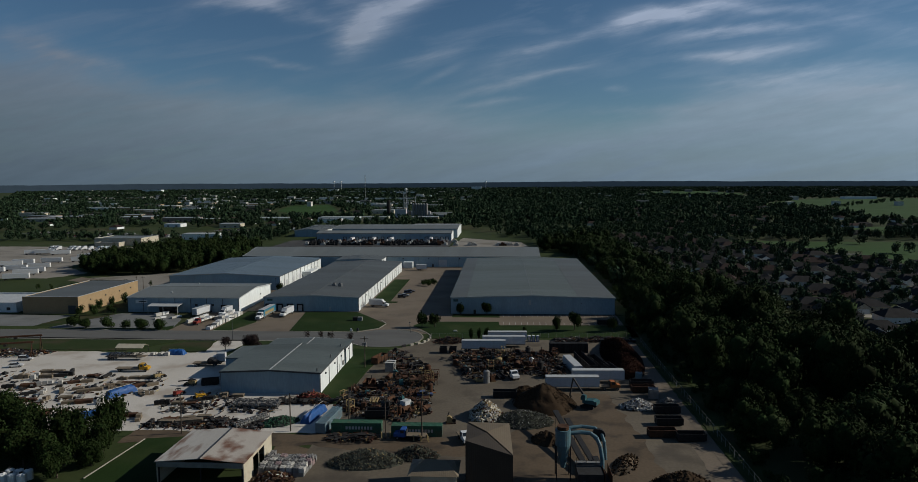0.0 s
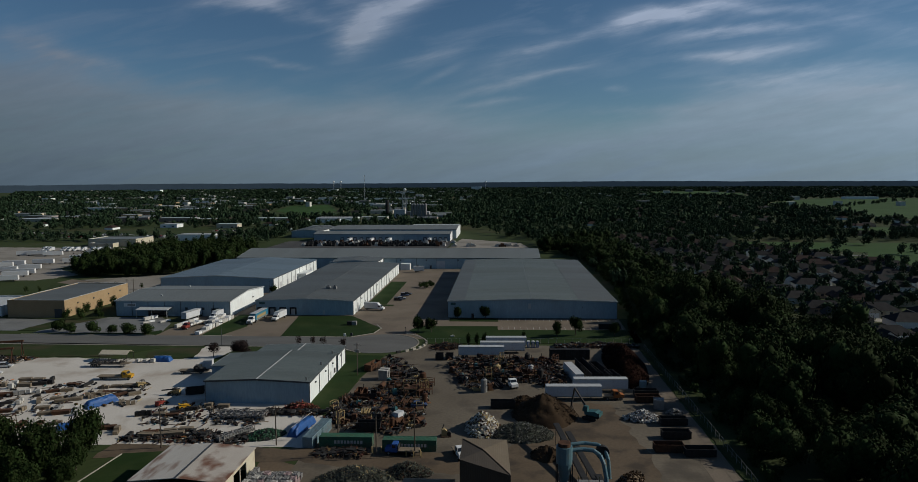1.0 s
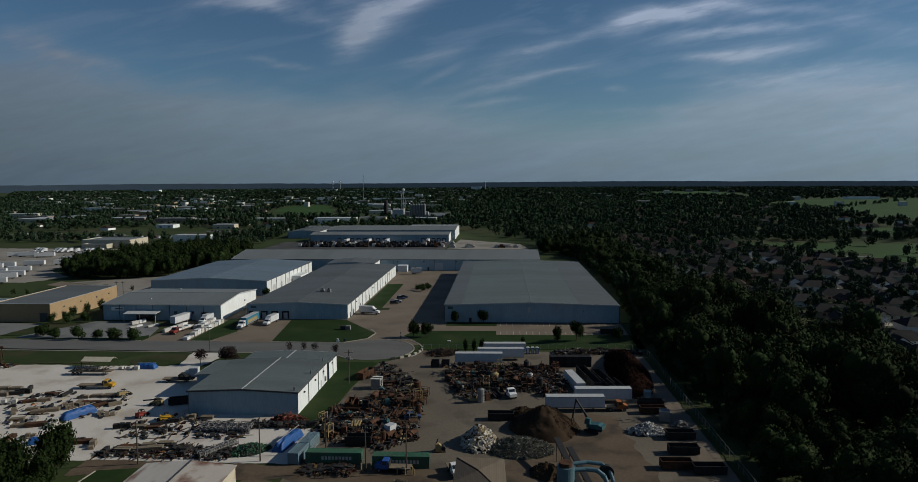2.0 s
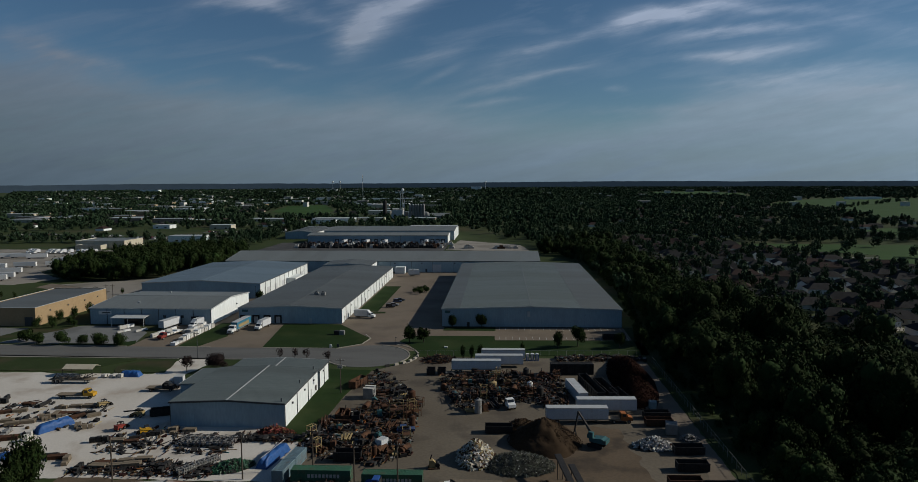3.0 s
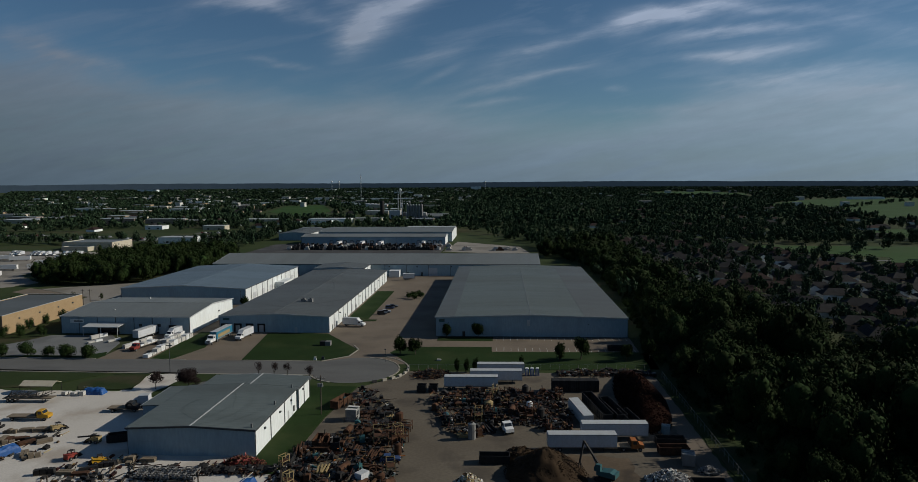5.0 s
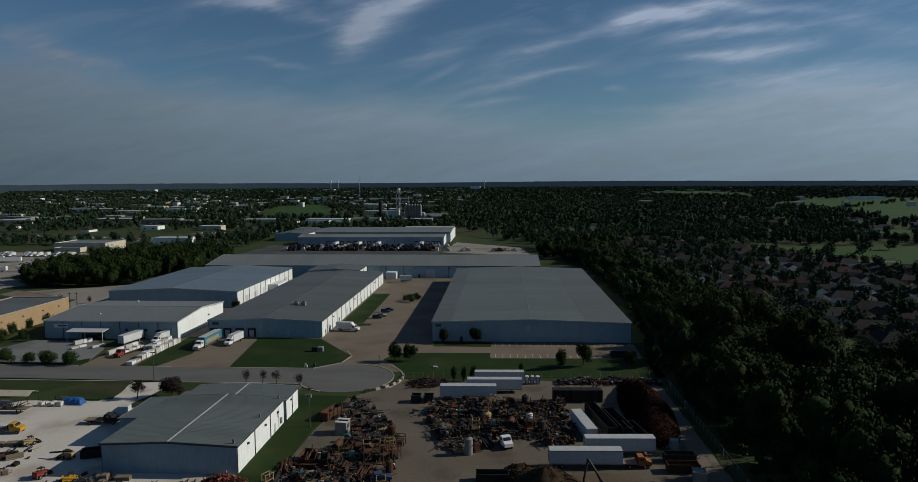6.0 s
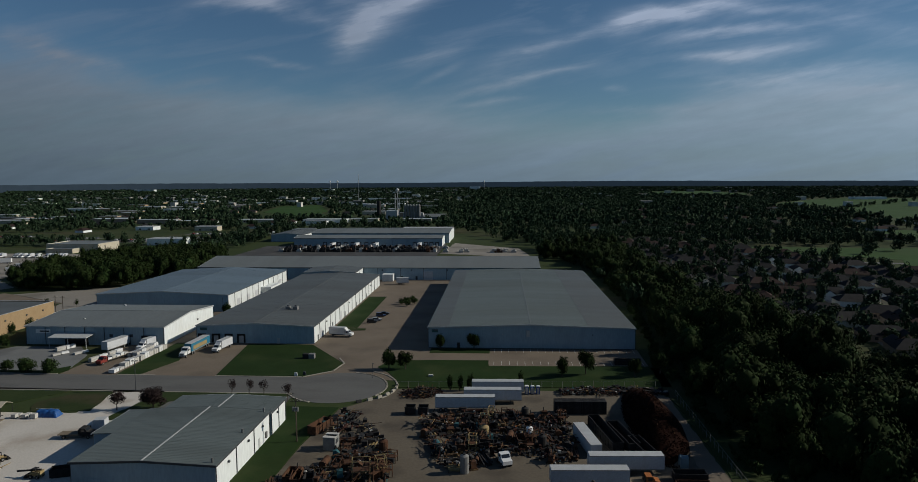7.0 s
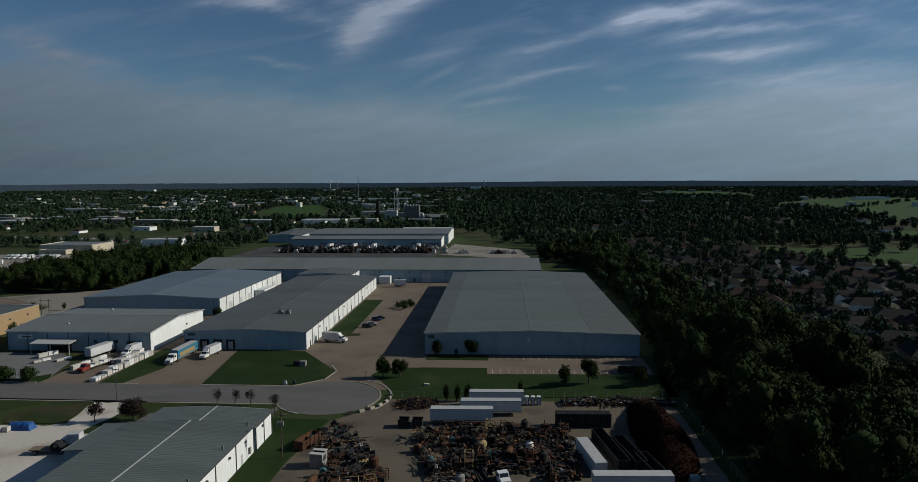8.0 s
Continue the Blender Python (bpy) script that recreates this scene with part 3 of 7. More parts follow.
def gable_profile(a0, a1, eave, ridge, base=0.0, mid=None):
    mid = (a0 + a1) / 2 if mid is None else mid
    return [(a0, base), (a1, base), (a1, eave), (mid, ridge), (a0, eave)]


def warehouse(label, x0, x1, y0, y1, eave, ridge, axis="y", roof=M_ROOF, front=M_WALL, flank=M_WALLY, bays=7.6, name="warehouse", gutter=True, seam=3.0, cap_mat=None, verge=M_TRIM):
    """A low metal hall: four walls with thickness, ribbed gable roof with overhang, trim and downpipes. Ridge along the axis."""
    w, d = x1 - x0, y1 - y0
    hw, hd = w / 2, d / 2
    t = thing(name, label, "warehouse", at=((x0 + x1) / 2, (y0 + y1) / 2, 0))
    th = 0.25
    # front and back get the shade-coloured siding, the flanks the white one
    if axis == "y":
        part("wall", B().side(gable_profile(-hw, hw, eave, ridge, -0.2), "y", -hd, -hd + th), front, t, "metal end wall with blue-grey shade in its colour")
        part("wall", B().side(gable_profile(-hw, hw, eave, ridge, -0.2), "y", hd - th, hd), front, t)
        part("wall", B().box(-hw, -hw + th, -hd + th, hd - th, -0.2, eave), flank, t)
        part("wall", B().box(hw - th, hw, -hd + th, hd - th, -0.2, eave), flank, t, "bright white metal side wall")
        half, run, span = hw, hd, "y"
    else:
        part("wall", B().box(-hw, hw, -hd, -hd + th, -0.2, eave), front, t, "metal front wall with blue-grey shade in its colour")
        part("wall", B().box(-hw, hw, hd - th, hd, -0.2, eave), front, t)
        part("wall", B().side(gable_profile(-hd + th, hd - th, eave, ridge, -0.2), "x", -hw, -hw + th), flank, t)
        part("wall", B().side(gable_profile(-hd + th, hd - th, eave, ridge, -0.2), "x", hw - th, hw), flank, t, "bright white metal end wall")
        half, run, span = hd, hw, "x"
    o, lift = 0.35, 0.06
    slope = (ridge - eave) / half
    for s in (-1, 1):
        prof = [(0, ridge + lift), (s * (half + o), eave - slope * o + lift), (s * (half + o), eave - slope * o + lift + 0.16), (0, ridge + lift + 0.16)]
        part("roof", B().side(prof, span, -run - o, run + o), roof, t, "grey standing-seam metal roof slope")
        ribs = B()
        n = int(2 * run / seam)
        for k in range(n + 1):
            a = -run + k * 2 * run / n
            zt = lift + 0.15
            pr = [(s * 0.1, ridge + zt), (s * (half + o), eave - slope * o + zt), (s * (half + o), eave - slope * o + zt + 0.022), (s * 0.1, ridge + zt + 0.022)]
            ribs.side(pr, span, a - 0.04, a + 0.04)
        part("roof_seam", ribs, roof, t, kind="stuff")
        e = s * (half + o + 0.12)
        gb = B()
        if span == "y":
            gb.box(min(e, e - s * 0.2), max(e, e - s * 0.2), -run - o, run + o, eave - slope * o - 0.12, eave - slope * o + 0.14)
        else:
            gb.box(-run - o, run + o, min(e, e - s * 0.2), max(e, e - s * 0.2), eave - slope * o - 0.12, eave - slope * o + 0.14)
        part("gutter", gb, M_DARKTRIM if gutter else M_TRIM, t, "dark gutter along the eave")
        m = int(2 * run / bays)
        for k in range(m + 1):
            a = -run + 0.15 + k * (2 * run - 0.3) / m
            c = s * (half + 0.09)
            q = B()
            if span == "y":
                q.box(c - 0.08, c + 0.08, a - 0.09, a + 0.09, 0, eave - 0.1)
            else:
                q.box(a - 0.09, a + 0.09, c - 0.08, c + 0.08, 0, eave - 0.1)
            part("downpipe", q, M_DARKTRIM, t)
    cap = B()
    pr = [(-0.16, ridge + 0.2), (0.16, ridge + 0.2), (0.16, ridge + 0.28), (-0.16, ridge + 0.28)]
    cap.side(pr, span, -run - o, run + o)
    part("ridge_cap", cap, cap_mat or roof, t, "folded metal ridge flashing")
    for s in (-1, 1):
        for e in (-1, 1):
            a = e * (run + o + 0.03)
            pr = [(0, ridge - 0.2), (s * (half + o), eave - slope * o - 0.2), (s * (half + o), eave - slope * o + 0.24), (0, ridge + 0.24)]
            part("verge_trim", B().side(pr, span, a - 0.06, a + 0.06), verge, t)
    return t


def panel(t, name, side_, u, z0, w, h, material, half, depth=0.12, label=""):
    """A door, sign or vent fixed on a wall; u runs along the wall."""
    b = B()
    if side_ == "front":
        b.box(u - w / 2, u + w / 2, -half - depth, -half + 0.05, z0, z0 + h)
    elif side_ == "right":
        b.box(half - 0.05, half + depth, u - w / 2, u + w / 2, z0, z0 + h)
    else:
        b.box(-half - depth, -half + 0.05, u - w / 2, u + w / 2, z0, z0 + h)
    return part(name, b, material, t, label)


def dock(t, u, half, w=3.0, h=3.2, z=0.2, side_="front", seal=M_BLACK, leaf=M_TRAILER):
    """A dock door: black seal round a pale leaf set back in it."""
    if side_ == "front":
        rim = B().box(u - w / 2, u - w / 2 + 0.5, -half - 0.5, -half, z, z + h).box(u + w / 2 - 0.5, u + w / 2, -half - 0.5, -half, z, z + h).box(u - w / 2 + 0.5, u + w / 2 - 0.5, -half - 0.5, -half, z + h - 0.6, z + h)
        lf = B().box(u - w / 2 + 0.5, u + w / 2 - 0.5, -half - 0.08, -half + 0.04, z, z + h - 0.6)
    else:
        rim = B().box(half, half + 0.5, u - w / 2, u - w / 2 + 0.5, z, z + h).box(half, half + 0.5, u + w / 2 - 0.5, u + w / 2, z, z + h).box(half, half + 0.5, u - w / 2 + 0.5, u + w / 2 - 0.5, z + h - 0.6, z + h)
        lf = B().box(half - 0.04, half + 0.08, u - w / 2 + 0.5, u + w / 2 - 0.5, z, z + h - 0.6)
    d = part("dock_door", lf, leaf, t, "pale roller dock door")
    part("dock_seal", rim, seal, d, "black rubber dock seal")


# the widest hall beside the woods
hall = warehouse("wide pale metal warehouse with a grey ribbed roof", -23, 50.8, 293, 442, 7.7, 8.85, seam=1.6, cap_mat=M_ROOFX)
for x0, x1 in ((20.5, 36.9), (-36.9, -29.5)):
    za, zb = 8.85 + 0.225 - abs(x0) * 0.0312, 8.85 + 0.225 - abs(x1) * 0.0312
    part("roof_sheet", B().side([(x0, za), (x1, zb), (x1, zb + 0.03), (x0, za + 0.03)], "y", -74.6, 74.6), M_ROOFD, hall, "darker weathered roof sheeting")
panel(hall, "sign", "front", -34.6, 5.9, 2.2, 1.1, M_TEAL, 74.5, label="small dark green sign plate")
panel(hall, "entrance_door", "front", -26, 0, 1.1, 2.2, M_BROWN, 74.5)
panel(hall, "wall_vent", "front", -1, 4.7, 1.1, 2.2, M_TRIM, 74.5, 0.7, "white louvred wall vent")
panel(hall, "wall_light", "front", -10, 5.2, 0.35, 0.35, M_TRIM, 74.5)
panel(hall, "wall_light", "front", 22, 5.2, 0.35, 0.35, M_DARKTRIM, 74.5)
panel(hall, "plinth", "front", 0, 0, 73.6, 0.35, M_DARKTRIM, 74.5, 0.05)
# the hall with docks across the drive
hall = warehouse("long pale metal warehouse with dock doors and grey roof", -111.5, -66.6, 297.5, 433, 6.6, 7.6, roof=M_ROOFD)
for u in (-20.3, -14.9, -10.0, -5.2):
    dock(hall, u, 67.75, 3.0, 3.3, 0.3)
panel(hall, "sign", "front", -19.7, 4.9, 2.6, 1.0, M_TEAL, 67.75, label="small dark green sign plate")
panel(hall, "entrance_door", "front", 9, 0, 1.1, 2.2, M_TRIM, 67.75)
for u in (-62, -40, -18, 5, 30, 52):
    panel(hall, "side_door", "right", u, 0, 1.1, 2.2, M_DARKTRIM, 22.45)
for u in (-50, -10, 40):
    panel(hall, "wall_light", "right", u, 4.6, 0.5, 0.4, M_DARKTRIM, 22.45, 0.5)
for u in (-58, -26):
    panel(hall, "roller_door", "right", u, 0, 3.6, 3.8, M_TRAILER, 22.45, 0.05)
for x in (4.0, 7.2):
    u = part("roof_unit", B().box(x - 0.9, x + 0.9, -41.2, -39.4, 7.4, 8.9), M_GALV, hall, "grey rooftop ventilation unit")
    part("fan_cowl", B().tube((x, -40.3, 8.9), (x, -40.3, 9.35), 0.55, 0.5, 12), M_DARKTRIM, u)
warehouse("pale metal rear wing of the dock warehouse", -111.5, -81, 433.3, 455.5, 7.6, 8.6, roof=M_ROOFD)
# the square hall behind
hall = warehouse("square pale warehouse with bluish metal roof", -187.5, -124, 356, 441, 7.9, 9.4, roof=M_ROOFB)
for u in (-30, -18, -6, 6, 18, 30):
    panel(hall, "roller_door", "right", u, 0, 4, 4.2, M_TRAILER, 31.75, 0.06)
panel(hall, "lean_to", "right", 8, 0, 16, 4.6, M_WALLY, 31.75, 5.5, "low white lean-to")
for u in (-14, 8):
    panel(hall, "side_door", "front", u, 0, 1.2, 2.2, M_DARKTRIM, 42.5)
# the low hall with the canopy
hall = warehouse("low pale metal warehouse with canopy and white end wall", -175.5, -121.8, 293, 335, 6.9, 8.6, axis="x", roof=M_ROOFX, gutter=False)
for u in (12.2, 19.9):
    dock(hall, u, 21, 3.2, 3.4, 0.3)
for u in (-2, 6.4, 14.2):
    panel(hall, "window", "front", u, 3.0, 1.3, 1.1, M_DARKTRIM, 21, 0.04)
panel(hall, "sign", "front", -20.0, 4.3, 5.6, 1.5, M_WHITE, 21, label="white sign board with dark bars")
panel(hall, "sign_bar", "front", -19.4, 4.8, 3.6, 0.5, M_DARKTRIM, 21, 0.15)
panel(hall, "glass_front", "front", -7, 0, 9, 2.8, M_GLASS, 21, 0.04)
panel(hall, "end_light", "right", 6, 4.0, 0.6, 0.5, M_DARKTRIM, 26.85, 0.4)
can = part("canopy", B().side([(-21.0, 4.3), (-26.5, 3.7), (-26.5, 3.95), (-21.0, 4.55)], "x", -14.5, 0.2), M_TRIM, hall, "white flat entrance canopy")
for x in (-14.2, -7, -0.1):
    part("post", B().tube((x, -26.2, 0), (x, -26.2, 3.72), 0.12), M_TRIM, can)
for s in (-12, -4, 6, 16):
    panel(hall, "roof_vent", "right", s, 7.5, 0.7, 0.7, M_TRIM, -10, 0.7)


def flat_hall(label, x0, x1, y0, y1, h, wall, roof, name="warehouse", parapet=0.5, flank=None, plain=False):
    """A flat-roofed block hall with parapet walls."""
    hw, hd = (x1 - x0) / 2, (y1 - y0) / 2
    t = thing(name, label, "building", at=((x0 + x1) / 2, (y0 + y1) / 2, 0))
    flank = flank or wall
    if plain:
        part("wall", B().box(-hw, hw, -hd, hd, -0.2, h - 0.3), wall, t)
        part("roof", B().box(-hw - 0.2, hw + 0.2, -hd - 0.2, hd + 0.2, h - 0.3, h), roof, t)
        for k in range(max(2, int(hw / 9))):
            x = -hw + (k + 0.5) * 2 * hw / max(2, int(hw / 9))
            part("window", B().box(x - 1.4, x + 1.4, -hd - 0.06, -hd + 0.02, 0.8, 2.4), M_GLASS, t)
        return t
    part("wall", B().box(-hw, hw, -hd, -hd + 0.3, -0.2, h), wall, t)
    part("wall", B().box(-hw, hw, hd - 0.3, hd, -0.2, h), wall, t)
    part("wall", B().box(-hw, -hw + 0.3, -hd + 0.3, hd - 0.3, -0.2, h), flank, t)
    part("wall", B().box(hw - 0.3, hw, -hd + 0.3, hd - 0.3, -0.2, h), flank, t)
    part("roof", B().box(-hw + 0.3, hw - 0.3, -hd + 0.3, hd - 0.3, h - parapet - 0.3, h - parapet), roof, t)
    cop = B().box(-hw - 0.06, hw + 0.06, -hd - 0.06, -hd + 0.36, h, h + 0.1).box(-hw - 0.06, hw + 0.06, hd - 0.36, hd + 0.06, h, h + 0.1)
    cop.box(-hw - 0.06, -hw + 0.36, -hd + 0.36, hd - 0.36, h, h + 0.1).box(hw - 0.36, hw + 0.06, -hd + 0.36, hd - 0.36, h, h + 0.1)
    part("coping", cop, M_TRIM, t)
    return t


hall = flat_hall("tan block warehouse with dark blue-grey flat roof", -223, -196, 287.5, 338, 8.0, M_TAN, M_ROOFD, parapet=0.25)
panel(hall, "roller_door", "front", 10.5, 0, 3.6, 4.0, M_DARKTRIM, 25.25)
for u in (-16, -4, 8, 18):
    panel(hall, "wall_light", "right", u, 5.0, 0.6, 0.6, M_DARKTRIM, 13.5, 0.3)
for u in (-10, 14):
    panel(hall, "side_door", "right", u, 0, 1.2, 2.2, M_DARKTRIM, 13.5)
hall = flat_hall("white low office building with parapet roof", -262, -228, 290, 318, 4.6, M_WALLY, M_TRIM, parapet=0.6)
for u in (-12, -7, -2, 3, 8, 13):
    panel(hall, "window", "front", u, 1.1, 1.8, 1.3, M_GLASS, 14, 0.04)
# the hall right across the back
hall = warehouse("very long grey-roofed metal warehouse behind the drive", -185, 27, 456, 512, 7.4, 11.2, axis="x", roof=M_ROOFX, bays=14)
panel(hall, "roller_door", "front", 38, 0, 6, 5.2, M_TRAILER, 28)
for u in (10, 28, 50, 60):
    panel(hall, "wall_light", "front", u, 5.6, 0.8, 0.8, M_DARKTRIM, 28, 0.4)
for u in (22, 31):
    panel(hall, "side_door", "front", u, 0, 1.2, 2.3, M_DARKTRIM, 28)
part("dock_house", B().box(11, 17.5, -35, -28.05, 0, 4.2), M_WALLY, hall, "small white dock house")
# the near hall in the gravel yard
hall = warehouse("grey-roofed metal workshop with white side wall", -81, -52, 179.2, 209, 6.2, 6.85, roof=M_ROOF, seam=0.7, cap_mat=M_TRIM, verge=M_DARKTRIM)
panel(hall, "roller_door", "front", -10.3, 0, 3.2, 3.0, M_WALL, 14.9, 0.06)
for u in (-9, 1.5, 10):
    panel(hall, "wall_light", "right", u, 4.3, 0.5, 0.4, M_DARKTRIM, 14.5, 0.4)
panel(hall, "side_door", "right", 8, 0.2, 1.0, 2.2, M_TRIM, 14.5, 0.05)
panel(hall, "meter_box", "right", 12, 1.0, 0.7, 1.4, M_GALV, 14.5, 0.4)
for u in (-14, 1, 14):
    panel(hall, "flue", "right", u, 6.0, 0.25, 1.4, M_GALV, 13.4 if u else 5, 0.3)
hall2 = warehouse("lower rear bay of the workshop with white side wall", -78.5, -51.8, 209.6, 220, 5.7, 6.3, roof=M_ROOF, bays=5.0, seam=0.7, cap_mat=M_TRIM)
panel(hall2, "wall_light", "right", -1, 4.2, 0.5, 0.4, M_DARKTRIM, 13.35, 0.4)
bay = thing("workshop_bay", "grey lean-to side bay of the workshop", "workshop bay", at=(-83.6, 201.7, 0))
part("wall", B().box(-2.4, -2.2, -7.3, 7.3, -0.2, 5.75), M_WALL, bay)
part("wall", B().side([(-2.2, -0.2), (2.35, -0.2), (2.35, 6.0), (-2.2, 5.75)], "y", -7.3, -7.1), M_WALL, bay)
part("wall", B().side([(-2.2, -0.2), (2.35, -0.2), (2.35, 6.0), (-2.2, 5.75)], "y", 7.1, 7.3), M_WALL, bay)
part("roof", B().side([(2.2, 6.12), (-2.7, 5.9), (-2.7, 6.04), (2.2, 6.26)], "y", -7.6, 7.6), M_ROOF, bay, "grey metal lean-to roof")
part("gutter", B().box(-2.9, -2.7, -7.6, 7.6, 5.78, 6.0), M_TRIM, bay)
# the halls beyond
hall = warehouse("long white distribution hall with dock doors", -189, -50, 660, 690, 7.4, 9.2, axis="x", roof=M_ROOFX, bays=40)
for k in range(8):
    dock(hall, -40 + k * 6.5, 15, 3.4, 3.6, 0.4)
for k in range(5):
    dock(hall, 44 + k * 5.2, 15, 3.4, 3.6, 0.4)
warehouse("long white distribution hall rear block", -181, -46, 692, 762, 9.6, 11.4, axis="x", roof=M_ROOFX, bays=40)
warehouse("grey roofed hall beside the distribution hall", -226, -194, 704, 775, 7.0, 8.6, roof=M_ROOFD, bays=40)
hall = flat_hall("cream low office and workshop building", -393, -346, 608, 640, 7.2, M_CREAM, M_ROOFX)
panel(hall, "window", "right", -6, 3.8, 1.6, 1.4, M_DARKTRIM, 23.5, 0.04)
flat_hall("cream single-storey annexe with flat roof", -386, -362, 597, 607.6, 4.0, M_CREAM, M_ROOFX)

# far ridge that closes the view, its haze done by blue colour and emission
ring = B()
pts = [(4900 * math.sin(radians(a * 0.4)), 4900 * math.cos(radians(a * 0.4))) for a in range(-160, 161)]


def ridge_top(x):
    return 46 + 3 * math.sin(x * 0.0021) + 2.5 * noise.noise(Vector((x * 0.004, 0, 1))) + 2.2 * noise.noise(Vector((x * 0.02, 0, 3)))


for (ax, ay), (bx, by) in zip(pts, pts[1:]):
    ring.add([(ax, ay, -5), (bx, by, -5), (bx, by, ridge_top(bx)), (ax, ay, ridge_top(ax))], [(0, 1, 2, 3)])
solid("backdrop", ring, M_BACK, "wooded ridge on the horizon with painted blue haze and faint glow", "distance", kind="structure")

# ---- trees ----


def crown_proto(seed, leaves, size, radius=1.0, tall=1.15, lobes=7, core=True, heart=0.86):
    """Unit crown: leaf sprays scattered over several lobes, with an uneven outline. Returns verts and triangles."""
    g = np.random.default_rng(seed)
    cent = np.zeros((lobes, 3))
    rad = np.zeros(lobes)
    for k in range(lobes):
        a, r = g.uniform(0, 2 * math.pi), (0 if k == 0 else g.uniform(0.3, 0.58))
        cent[k] = (r * math.cos(a) * radius, r * math.sin(a) * radius, g.uniform(0.38, 1.25) * tall * 0.62 + 0.22)
        rad[k] = g.uniform(0.36, 0.56) * (1.15 if k == 0 else 0.9)
    pick = g.integers(0, lobes, leaves)
    d = g.normal(size=(leaves, 3))
    d /= np.linalg.norm(d, axis=1)[:, None]
    p = cent[pick] + d * (rad[pick] * g.uniform(0.68, 1.2, leaves))[:, None] * np.array((1, 1, 0.9))
    p[:, 2] = np.maximum(p[:, 2], 0.12 + g.uniform(0, 0.1, leaves))
    nrm = d + g.normal(size=(leaves, 3)) * 0.4
    nrm /= np.linalg.norm(nrm, axis=1)[:, None]
    ref = g.normal(size=(leaves, 3))
    s = np.cross(nrm, ref)
    s /= np.linalg.norm(s, axis=1)[:, None]
    t = np.cross(nrm, s)
    q = size * g.uniform(0.6, 1.35, leaves)[:, None]
    v = np.stack([p + s * q, p - s * q * 0.5 + t * q * 0.8, p - s * q * 0.5 - t * q * 0.8], 1).reshape(-1, 3)
    f = np.arange(len(v)).reshape(-1, 3)
    if core:
        bm = bmesh.new()
        bmesh.ops.create_icosphere(bm, subdivisions=1, radius=1.0)
        cv = np.array([w.co[:] for w in bm.verts])
        cf = np.array([[w.index for w in fc.verts] for fc in bm.faces])
        bm.free()
        for k in range(lobes):
            wob = g.uniform(heart - 0.24, heart, len(cv))[:, None]
            f = np.vstack([f, cf + len(v)])
            v = np.vstack([v, cent[k] + cv * rad[k] * wob * np.array((1, 1, 0.9))])
    return v, f


def spread(protos, spots, name, material, label, category):
    """Joins many crowns into one wood."""
    vs, fs, o = [], [], 0
    for k, (x, y, z, r, h) in enumerate(spots):
        v, f = protos[k % len(protos)]
        a = rng.uniform(0, 2 * math.pi)
        c, s = math.cos(a), math.sin(a)
        w = np.empty_like(v)
        w[:, 0] = (v[:, 0] * c - v[:, 1] * s) * r + x
        w[:, 1] = (v[:, 0] * s + v[:, 1] * c) * r + y
        w[:, 2] = v[:, 2] * h + z
        vs.append(w)
        fs.append(f + o)
        o += len(v)
    me = fast_mesh(name, np.vstack(vs), np.vstack(fs), material)
    ob = new(name, me)
    return tagged(ob, label, category, kind="stuff")


def inside(x, y, poly):
    c = False
    for (ax, ay), (bx, by) in zip(poly, poly[1:] + poly[:1]):
        if (ay > y) != (by > y) and x < (bx - ax) * (y - ay) / (by - ay) + ax:
            c = not c
    return c


wood_protos = [crown_proto(20 + k, 2500, 0.046, lobes=12, tall=1.2) for k in range(7)]
near_protos = [crown_proto(30 + k, 1000, 0.072, lobes=9) for k in range(6)]
mid_protos = [crown_proto(40 + k, 190, 0.17, lobes=5, core=False) for k in range(6)]
far_protos = [crown_proto(60 + k, 42, 0.38, lobes=4, core=False) for k in range(6)]
haze_protos = [crown_proto(80 + k, 16, 0.6, lobes=3, core=False) for k in range(6)]

# the dense wood along the yard and the hall
WOOD = [(57, 60), (57.5, 285), (64, 300), (68, 368), (66, 440), (60, 520), (36, 562), (40, 640), (95, 640), (93, 484), (92, 412), (101, 335), (118, 270), (132, 200), (170, 110), (200, 60)]
spots, behind = [], []
y = 60.0
while y < 640:
    x = 40.0
    while x < 232:
        px, py = x + rng.uniform(-3.6, 3.6), y + rng.uniform(-3.6, 3.6)
        if inside(px, py, WOOD):
            big = rng.uniform(0, 1) ** 1.6
            lift = 1.0 + 0.45 * noise.noise(Vector((px * 0.03, py * 0.03, 0)))
            rim = 0.7 if px < 64 else 1.0
            (spots if py < 330 else behind).append((px, py, -0.6, (3.8 + 5.8 * big) * rim, (5.6 + 7.6 * big) * lift * rim))
        x += 7.9
    y += 7.9
spread(wood_protos, spots, "woodland", M_LEAF, "dense dark green broadleaf wood beside the yard", "woodland")
spread(near_protos, behind, "woodland", M_LEAF, "dark green broadleaf wood beside the wide warehouse", "woodland")
# low growth along the wood's edge
spots = []
for k in range(260):
    y = rng.uniform(80, 520)
    x = 56.0 + (0 if y < 290 else min((y - 290) * 0.12, 10)) + rng.uniform(-2.2, 2.0)
    r = rng.uniform(0.7, 1.9)
    spots.append((x, y, -0.2, r, r * 1.2))
spread(mid_protos, spots, "undergrowth", M_LEAF2, "scrubby undergrowth along the wood's edge", "shrubs")
